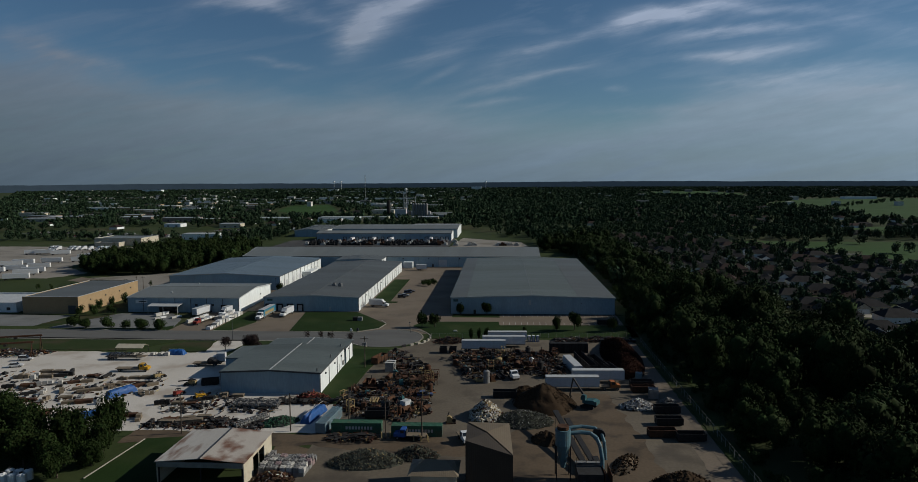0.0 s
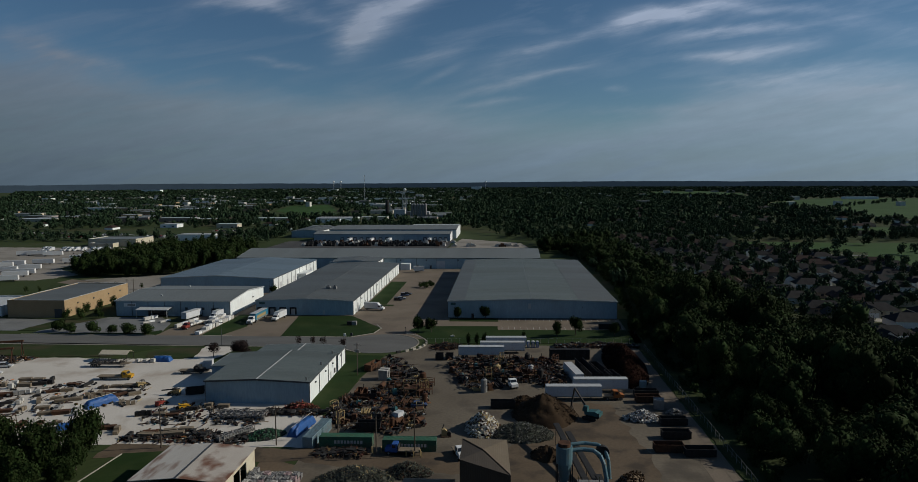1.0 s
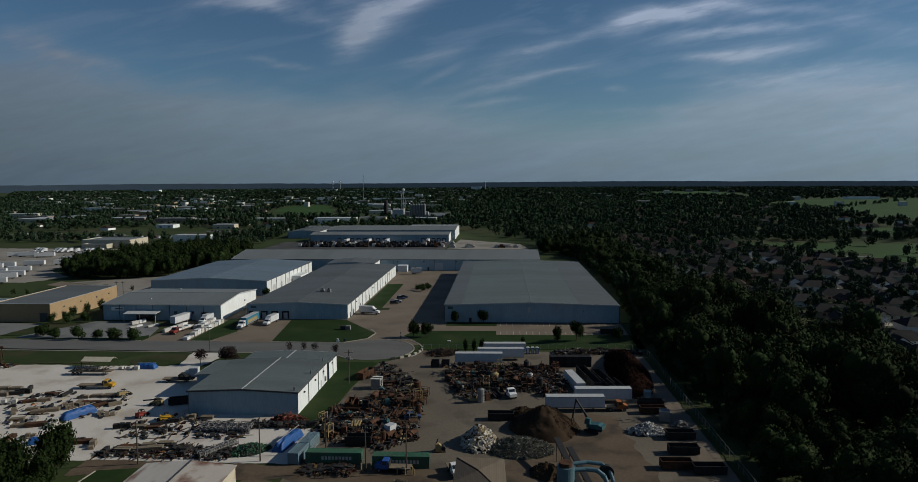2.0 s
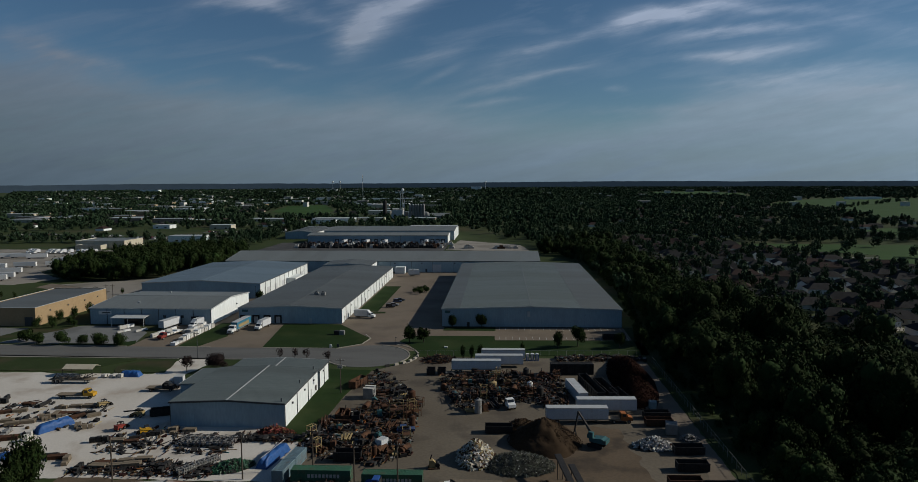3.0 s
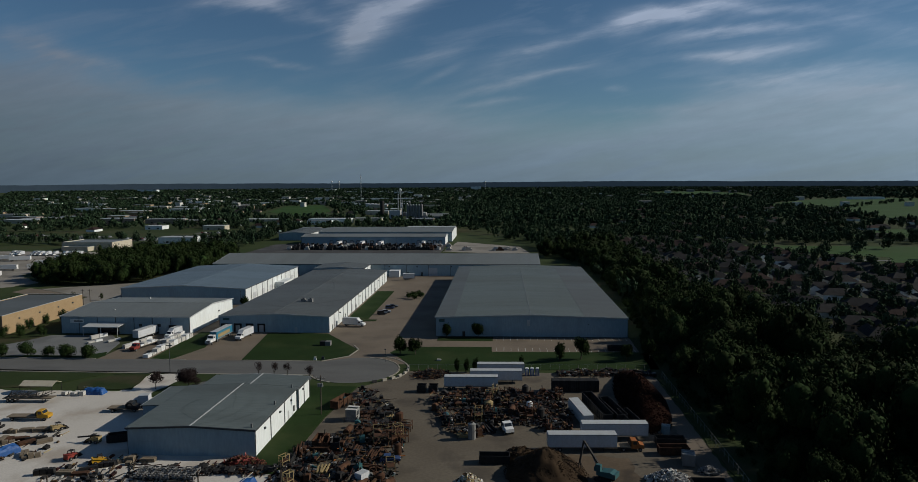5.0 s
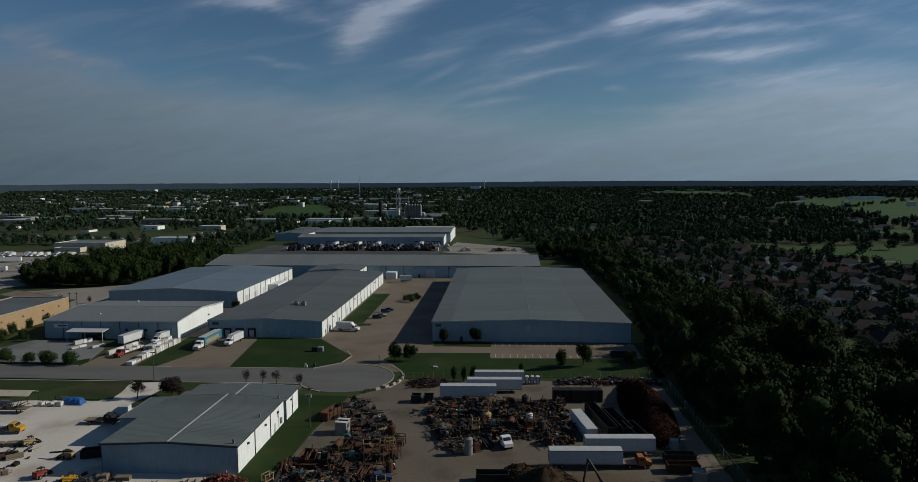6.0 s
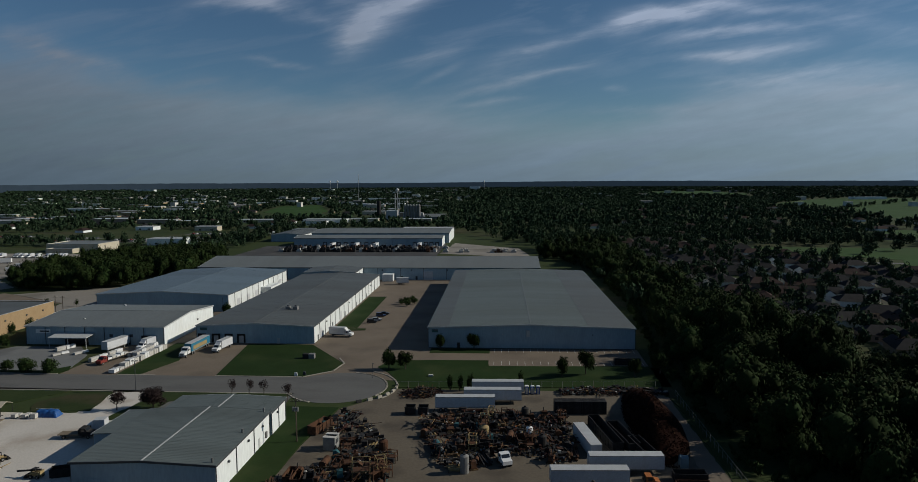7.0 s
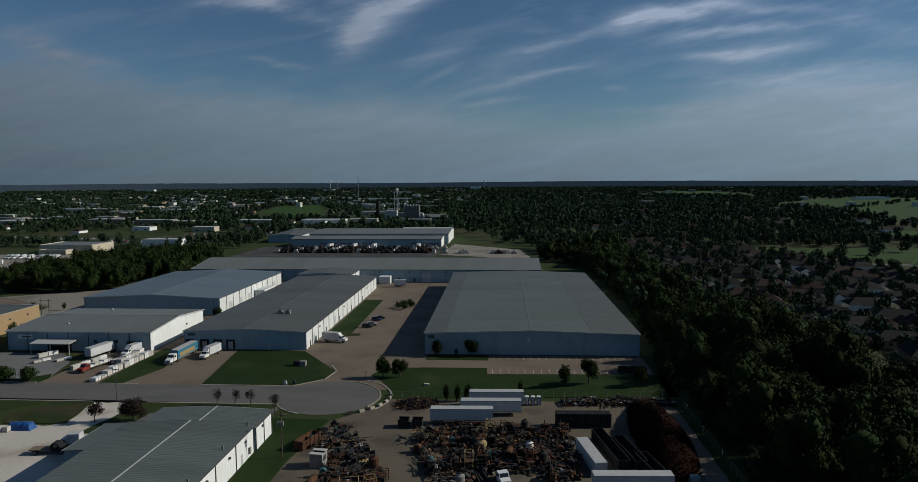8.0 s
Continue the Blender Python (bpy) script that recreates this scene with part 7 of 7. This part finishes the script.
# material handler
t = thing("material_handler", "teal material handler with raised boom", "excavator", at=(23.2, 171.6, 0.05), rz=148)
t.scale = (0.85, 0.85, 0.85)
for y in (-1.2, 1.2):
    tk = part("track", B().side([(-2.2, 0.35), (-1.8, 0), (1.8, 0), (2.2, 0.35), (2.2, 0.7), (1.8, 1.0), (-1.8, 1.0), (-2.2, 0.7)], "y", y - 0.35, y + 0.35), M_BLACK, t)
part("turntable", B().tube((0, 0, 0.9), (0, 0, 1.5), 1.1, None, 16), M_STEEL, t)
up_ = part("upper_body", B().side([(-2.6, 1.5), (1.6, 1.5), (1.6, 2.4), (-1.8, 2.9), (-2.6, 2.6)], "y", -1.4, 1.4), M_TEAL, t)
part("counterweight", B().box(-3.1, -2.4, -1.3, 1.3, 1.5, 2.6), M_TEAL, t)
cab = part("operator_cab", B().side([(0.6, 2.4), (2.2, 2.4), (2.2, 3.3), (1.8, 4.1), (0.6, 4.1)], "y", 0.4, 1.4), M_TEAL, t)
part("cab_glass", B().box(2.18, 2.23, 0.5, 1.3, 2.6, 3.3), M_GLASS, cab)
part("boom", B().beam((0.8, -0.3, 2.4), (5.6, -0.3, 8.4), 0.42), M_STEEL, t, "dark raised boom")
part("stick", B().beam((5.6, -0.3, 8.5), (6.6, -0.3, 3.2), 0.4), M_STEEL, t, "dark stick arm")
part("boom_ram", B().tube((1.6, -0.3, 2.2), (3.6, -0.3, 5.6), 0.13, None, 8), M_GALV, t)
gr = part("grapple", B().tube((6.6, -0.3, 2.6), (6.6, -0.3, 3.2), 0.3, None, 8), M_STEEL, t)
for k in range(5):
    a = k * 1.257
    part("tine", B().beam((6.6 + math.cos(a) * 0.3, -0.3 + math.sin(a) * 0.3, 2.6), (6.6 + math.cos(a) * 0.7, -0.3 + math.sin(a) * 0.7, 1.5), 0.12), M_STEEL, gr)
# cabin with its roof opening
t = thing("yard_cabin", "pale grey site cabin with an open top", "cabin", at=(-35.6, 203.0, 0.045), rz=-6)
part("wall", B().box(-1.4, 1.4, -1.5, -1.4, 0, 3.0).box(-1.4, 1.4, 1.4, 1.5, 0, 3.0).box(-1.4, -1.3, -1.4, 1.4, 0, 3.0).box(1.3, 1.4, -1.4, 1.4, 0, 3.0), M_GALV, t)
part("roof", B().box(-1.5, 1.5, -1.6, -0.5, 3.0, 3.1).box(-1.5, 1.5, 0.5, 1.6, 3.0, 3.1), M_PALE, t)
part("window", B().box(1.4, 1.44, -0.8, 0.8, 1.4, 2.4), M_DARKTRIM, t)
# vehicles of the yard
put(flatbed("white pickup truck parked among the scrap", M_WHITE, 2.4), 3.4, 197.2, -70, 0.045)
put(flatbed("orange-cabbed truck beside the white trailers", M_ORANGE, 3.0), 31.2, 187.2, 2, 0.045)
put(flatbed("white cab-over truck waiting by the tower", M_WHITE, 3.0), -8.8, 147.5, -70, 0.055)
put(flatbed("blue flatbed truck in front of the containers", M_BLUEP, 4.6), -22.5, 148.0, 176, 0.055)
put(box_truck("white van body dumped among the scrap", 3.2, M_GALV), -25.0, 168.4, 60, 0.045).scale = (0.75, 0.75, 0.75)
put(car("blue scrapped car among the steel", M_CAR[4]), -21.8, 178.6, 10, 0.045)
put(machine(random.Random(4), "tan small loader beside the lane", M_YELL, M_STEEL), -12.9, 158.6, 10, 0.045)
for k in range(7):
    t = thing("concrete_block", "pale concrete barrier block by the turning circle", "barrier", "barrier blocks")
    part("block", B().side([(-0.4, 0), (0.4, 0), (0.25, 0.7), (-0.25, 0.7)], "x", -0.75, 0.75), M_KERB if k else M_STEEL, t)
    a = radians(-58 + k * 11)
    put(t, -45 + 17.9 * math.cos(a) - 0.4, 247 + 15.5 * math.sin(a), -58 + k * 11 + 90, 0.045)
for x, y in ((-28.7, 148.4), (-26.6, 148.5), (-28.2, 147.5), (-19.4, 147.2), (-17.6, 147.3), (-19.0, 146.4), (-20.7, 146.7), (-17.2, 146.2)):
    t = thing("bollard", "faded yellow steel bollard", "bollard", "bollards")
    part("post", B().tube((0, 0, 0), (0, 0, 1.4), 0.13, None, 8), M_YELL, t)
    put(t, x, y, 0, 0.05)
JUNK = [(-41, 146.2), (-30.6, 146.2), (-30.6, 149.0), (-41, 149.0)]
loose("small dark junk along the front of the containers", JUNK, (-41, -30, 146, 149), 0.25, 29, 0.45)

# ---- the gravel yard ----


def pallet_stack(label, m, rows, seed):
    g = random.Random(seed)
    t = thing("pallet_stack", label, "pallets", "pallet stacks")
    for k in range(rows):
        x = (k - rows / 2) * 1.5
        h = g.uniform(0.5, 1.5)
        ld = part("load", B().box(x - 0.62, x + 0.62, -0.6 + g.uniform(-0.1, 0.1), 0.6, 0.14, 0.14 + h), m, t)
        part("pallet_base", B().box(x - 0.65, x + 0.65, -0.65, 0.65, 0, 0.05).box(x - 0.65, x + 0.65, -0.65, -0.5, 0.05, 0.135).box(x - 0.65, x + 0.65, 0.5, 0.65, 0.05, 0.135), M_WOOD, ld)
    return t


def plank_stack(label, m, n, length, seed):
    g = random.Random(seed)
    t = thing("timber_stack", label, "timber", "timber stacks")
    for k in range(n):
        part("timber", B().box(-length / 2 + g.uniform(-0.3, 0.3), length / 2, -0.9 + (k % 2) * 0.95, -0.05 + (k % 2) * 0.95, 0.1 + (k // 2) * 0.5, 0.52 + (k // 2) * 0.5), m, t)
    for x in (-length * 0.3, length * 0.3):
        part("bearer", B().box(x - 0.06, x + 0.06, -1, 1, 0, 0.1), M_WOOD, t)
    return t


g = random.Random(31)
kinds = [
    pallet_stack("grey-brown pallets of stone goods on gravel", M_WOOD, 3, 1), pallet_stack("pale pallets of block goods on gravel", M_PALE, 3, 2),
    plank_stack("weathered timber bundles stacked on gravel", M_WOOD, 4, 4.0, 3), plank_stack("dark steel bundles stacked on gravel", M_STEEL, 3, 5.0, 4),
    pallet_stack("dark crates on pallets standing on gravel", M_STEEL, 3, 5), plank_stack("rusty steel bundles stacked on gravel", M_RUST, 4, 4.5, 6),
    pallet_stack("grey metal parts on pallets", M_GALV, 4, 7),
]
rows = [
    # (x, y, count, step x, step y, turn)
    (-149, 190, 5, 3.2, 0.8, 10), (-141, 182, 5, 3.6, 1.4, 24), (-137, 175, 7, 4.0, 1.6, 24), (-140, 168, 6, 4.2, 0.9, 16), (-128, 192, 2, 3.6, 0.2, 0),
    (-117, 190.5, 3, 3.4, 0.4, 10), (-115, 185.5, 3, 3.8, 0.6, 14), (-111, 182, 3, 3.0, 1.6, 40), (-104, 178, 2, 2.6, -1.4, 30), (-122, 178, 4, 3.2, 1.8, 28),
    (-92, 169.2, 3, 3.4, -0.3, 8), (-85, 171, 3, 3.0, 2.2, 20), (-88, 154, 4, 3.4, 0.6, 8), (-85, 156.8, 3, 4.2, 1.0, 12), (-74, 155.5, 2, 4.0, 0.4, 4),
    (-146, 196, 3, 4, 0.5, 10), (-158, 178, 5, 4, 1, 18), (-160, 170, 5, 4.4, 1.2, 18), (-120, 168, 3, 4, 1.0, 20), (-78, 176, 2, 3.2, 0, 6), (-100, 160, 3, 3.4, -1, 15), (-120, 160, 4, 4, 0.6, 12),
]
used = 0
for x, y, num, dx, dy, a in rows:
    for k in range(num):
        c = g.choice((0, 0, 1, 2, 2, 3, 4, 5, 6))
        m = pose(x + k * dx + g.uniform(-0.5, 0.5), y + k * dy + g.uniform(-0.5, 0.5), 0.035, 0, 0, a + g.choice((0, 0, 90)) + g.uniform(-9, 9))
        if used < len(kinds):
            kinds[used].matrix_basis = m
        else:
            copy_thing(kinds[c], m @ Matrix.Scale(g.uniform(0.7, 0.95), 4))
        used += 1
# silver racks of machine parts in front of the workshop
rk = cage("grey galvanised stillage of machine parts", 1.6, 1.2, 1.5, M_GALV)
part("parts_load", bits(random.Random(3), 30, lambda q: (q.uniform(-0.6, 0.6), q.uniform(-0.4, 0.4), q.uniform(0.2, 1.3)), lambda q: (q.uniform(0.2, 0.7), 0.25, 0.25), 30), M_GALV, rk, kind="stuff")
put(rk, -72, 169.6, 0, 0.035)
for k in range(22):
    if k < 14:
        copy_thing(rk, pose(-71.6 + (k % 7) * 1.75 + g.uniform(-0.2, 0.2), 167.6 + (k // 7) * 2.6 + g.uniform(-0.3, 0.3), 0.035, 0, 0, g.uniform(-8, 8)))
    else:
        q = k - 14
        copy_thing(rk, pose(-65.2 + q * 0.62, 152.8 + q * 0.95 + g.uniform(-0.2, 0.2), 0.035, 0, 0, 55 + g.uniform(-6, 6)))
GRAV = [(-72, 151.5), (-60, 151.5), (-57, 158), (-66, 158), (-86, 158.5), (-90, 152)]
loose("small dark parts strewn at the gravel edge", GRAV, (-90, -57, 151, 159), 0.35, 33, 0.3)
FRONT = [(-62, 171), (-47, 171), (-47, 173.5), (-62, 174)]
loose("mixed rusty parts beside the workshop wall", FRONT, (-62, -47, 171, 174), 0.3, 34, 0.5)
YARD_L = [(-168, 166), (-128, 166), (-100, 176), (-101, 190), (-126, 195), (-160, 198)]
loose("small stored parts and offcuts spread on pale gravel", YARD_L, (-168, -100, 166, 198), 0.2, 37, 0.2)
YARD_M = [(-92, 162), (-60, 163), (-60, 172), (-84, 178), (-92, 172)]
loose("small stored metal parts before the workshop", YARD_M, (-92, -60, 162, 178), 0.14, 38, 0.25)
# flat lorry loaded with steel, yellow truck, loaders
t = put(trailer("flat trailer loaded with dark steel lattice", 13.8, M_STEEL, True, "flat_trailer", group="flat trailers"), -129, 212.6, 2, 0.035)
for o in list(t.children):
    if o.name.startswith(("box", "rear_door")):
        for c in o.children_recursive:
            bpy.data.objects.remove(c)
        bpy.data.objects.remove(o)
part("deck", B().box(-6.9, 6.9, -1.25, 1.25, 1.1, 1.3), M_WOOD, t)
ld = B()
q = random.Random(8)
for k in range(46):
    x = q.uniform(-5.6, 5.6)
    ld.beam((x, -1.1, 1.4 + q.random() * 0.9), (x + q.uniform(-1.5, 1.5), 1.1, 1.5 + q.random() * 1.3), 0.12)
part("steel_load", ld, M_STEEL, t, "dark steel lattice load")
t = thing("canvas_shelter", "cream canvas shelter over stored goods", "shelter", at=(-131.5, 220.5, 0.035))
part("canopy", B().side([(-2.2, 2.4), (0, 3.4), (2.2, 2.4), (2.2, 2.5), (0, 3.5), (-2.2, 2.5)], "x", -5, 5), M_CREAM, t)
for x in (-4.8, 4.8):
    for y in (-2.1, 2.1):
        part("post", B().tube((x, y, 0), (x, y, 2.45), 0.07), M_STEEL, t)
put(flatbed("yellow-cabbed flatbed truck on pale gravel", M_YELLOW, 7.6), -116.6, 199.2, 3, 0.035)
for k in range(3):
    put(pallet_stack("white wrapped pallets at the gravel edge", M_PALE, 2, 40 + k), -122.6 + k * 2.6, 219.6, 90, 0.035)


def loader(label, m):
    t = thing("loader", label, "loader", "loaders")
    part("body", B().side([(-1.6, 0.5), (0.8, 0.5), (0.8, 1.2), (-0.4, 1.4), (-1.6, 1.6)], "y", -0.6, 0.6), m, t)
    c = part("operator_cage", B().box(-0.5, 0.5, -0.55, 0.55, 1.9, 2.0).box(-0.5, -0.4, -0.55, -0.45, 1.3, 1.9).box(0.4, 0.5, -0.55, -0.45, 1.3, 1.9).box(-0.5, -0.4, 0.45, 0.55, 1.3, 1.9).box(0.4, 0.5, 0.45, 0.55, 1.3, 1.9), M_STEEL, t)
    for y in (-0.7, 0.7):
        part("lift_arm", B().beam((-1.4, y, 1.5), (1.5, y, 0.7), 0.14), m, t)
        wheel(t, -1.0, y * 1.05, 0.4, 0.3)
        wheel(t, 0.5, y * 1.05, 0.4, 0.3)
    part("bucket", B().side([(1.4, 0.1), (2.2, 0.1), (1.6, 0.9), (1.4, 0.9)], "y", -0.9, 0.9), M_STEEL, t)
    return t


put(loader("tan skid-steer loader on pale gravel", M_YELL), -106.6, 192.4, 60, 0.035)
put(loader("red small forklift-like loader on pale gravel", M_RED), -92.4, 176.4, 80, 0.035)
put(loader("yellow loader with lights near pallets", M_YELLOW), -84.6, 174.4, 40, 0.035)
t = put(loader("tan telescopic handler with long boom", M_YELL), -93.0, 185.4, 175, 0.035)
part("telescopic_boom", B().beam((-1.6, 0.2, 1.9), (4.0, 0.2, 1.2), 0.3), M_STEEL, t)
put(box_truck("small white van body beside the workshop", 2.6), -95.2, 209.2, 190, 0.035)
put(flatbed("dark flat trailer truck beside the workshop", M_STEEL, 5), -97.0, 206.4, 5, 0.035)
put(container("dark skip in the workshop's shadow", M_STEEL, 5, True, 1.8, 2.2, "roll-off bins", "roll_off_bin"), -87.6, 186.6, 20, 0.035)
put(car("white parked car at the gravel yard's edge", M_CAR[0]), -160.8, 202, 20, 0.035)
put(car("white parked van at the gravel yard's edge", M_CAR[0], True), -163.4, 210, 15, 0.035)
# gantries of rusty steel
for x, y in ((-172, 212), (-176, 222)):
    t = thing("steel_gantry", "rusty red travelling gantry frame", "gantry", "steel gantries", at=(x, y, 0.035), rz=18)
    for q in (-8, 8):
        for s in (-1, 1):
            part("leg", B().beam((q, s * 1.2, 0), (q, 0, 5.0), 0.22), M_RUST, t)
    part("crossbeam", B().box(-8.6, 8.6, -0.25, 0.25, 5.0, 5.6), M_RUST, t)
    part("hoist", B().box(-0.5, 0.5, -0.4, 0.4, 4.3, 5.0), M_STEEL, t)
RED = [(-200, 214), (-164, 214), (-160, 222), (-200, 224)]
loose("rusty and dark steel stock under the gantries", RED, (-200, -160, 214, 224), 0.5, 36, 0.5)
for k in range(2):
    put(cage("tall rust-pink scaffold rack at the gravel edge", 2.6, 2.0, 3.4, M_RUST), -128 + k * 6, 158.5, 10, 0.035)
# pale pipe along the grass plot
t = thing("timber_edging", "pale timber edging along the grass", "edging", at=(-85.3, 134, 0.13), rz=-4)
for k in range(5):
    part("sleeper", B().box(-0.1, 0.1, -10.4 + k * 4.2, -6.3 + k * 4.2, 0, 0.2), M_KERB, t)
# white water tanks at the grove's edge
for k in range(6):
    put(tank("white upright plastic tank", 1.9, 0.85, M_WHITE, True), -101.5 + (k % 3) * 2.0, 121.2 + (k // 3) * 2.1, 0, 0.0)

# ---- poles, lamps, fence ----


def pole(label, x, y, h, arm=True, box=False):
    t = thing("utility_pole", label, "pole", "utility poles", at=(x, y, 0.03))
    part("shaft", B().tube((0, 0, 0), (0, 0, h), 0.17, 0.12, 8), M_POLE, t)
    if arm:
        c = part("crossarm", B().box(-1.3, 1.3, -0.07, 0.07, h - 0.8, h - 0.65), M_POLE, t)
        for q in (-1.1, -0.5, 0.5, 1.1):
            part("insulator", B().tube((q, 0, h - 0.65), (q, 0, h - 0.45), 0.06, 0.04, 6), M_PALE, c)
    if box:
        for q in (-0.5, 0.0, 0.5):
            part("transformer", B().tube((q, -0.35, h - 3.0), (q, -0.35, h - 2.0), 0.24, None, 10), M_GALV, t)
    return t


for x, y, h, arm, bx in ((-44.6, 206.2, 10.5, True, True), (-77.6, 148.6, 9.5, False, False), (-51.6, 151.4, 9.5, True, False), (-27.5, 147.6, 10, True, False), (-18.8, 147.0, 10.5, True, False), (-38.4, 156.6, 9, True, False)):
    pole("weathered wooden utility pole", x, y, h, arm, bx)
for x, y in ((-201, 346), (-197.5, 346)):
    pole("weathered wooden pole beside the gravel road", x, y, 9, True)
t = thing("street_lamp", "dark steel street lamp with twin heads", "street lamp", at=(-103.6, 241.6, 0.1))
part("column", B().tube((0, 0, 0), (0, 0, 8.6), 0.12, 0.08, 8), M_DARKTRIM, t)
for s in (-1, 1):
    part("lamp_head", B().box(min(0.1 * s, 0.9 * s), max(0.1 * s, 0.9 * s), -0.2, 0.2, 8.55, 8.75), M_DARKTRIM, t)
for x, y in ((-124.8, 352), (-37.6, 262.5), (-36.5, 256)):
    t = thing("street_lamp", "slim dark steel lamp column", "street lamp", at=(x, y, 0.04))
    part("column", B().tube((0, 0, 0), (0, 0, 7 if x < -100 else 2.6), 0.09, 0.06, 8), M_DARKTRIM, t)
    part("lamp_head", B().box(-0.3, 0.3, -0.15, 0.15, 7 if x < -100 else 2.6, 7.2 if x < -100 else 2.8), M_DARKTRIM, t)
for x, y in ((-60.9, 257.4), (-58.4, 258.2)):
    t = thing("utility_box", "white utility marker on the lawn", "utility box", at=(x, y, 0.13))
    part("cabinet", B().side([(-0.5, 0), (0.5, 0), (0.35, 1.1), (-0.35, 1.1)], "y", -0.2, 0.2), M_WHITE if x < -60 else M_DARKTRIM, t)
t = thing("air_unit", "dark grey caged plant unit on the lawn", "plant unit", at=(-62.6, 277.5, 0.13))
for k in range(2):
    part("unit", B().box(-2 + k * 2.1, -0.1 + k * 2.1, -0.9, 0.9, 0, 1.6), M_GALV if k else M_STEEL, t)
t = thing("manhole_surround", "pale concrete drain surround on the lawn", "drain", at=(-18.6, 258.6, 0.13))
part("ring", B().box(-0.7, 0.7, -0.5, 0.5, 0, 0.5), M_PALE, t)
fence = thing("chain_fence", "grey wire fence between yard and wood", "fence", at=(50.2, 0, 0.06))
for k in range(48):
    part("post", B().tube((k * 0.03, 106 + k * 2.9, 0), (k * 0.03, 106 + k * 2.9, 2.0), 0.05, None, 6), M_GALV, fence)
part("top_wire", B().tube((0, 106, 1.95), (1.4, 242.3, 1.95), 0.03, None, 4).tube((0, 106, 1.0), (1.4, 242.3, 1.0), 0.02, None, 4), M_GALV, fence)
fence = thing("chain_fence", "wire fence along the back of the yard", "fence", at=(0, 246.6, 0.13))
for k in range(26):
    part("post", B().tube((-27 + k * 3.0, k * 0.14, -0.05), (-27 + k * 3.0, k * 0.14, 2.0), 0.05, None, 6), M_GALV, fence)
part("top_wire", B().tube((-27, 0, 1.95), (48, 3.5, 1.95), 0.03, None, 4), M_GALV, fence)
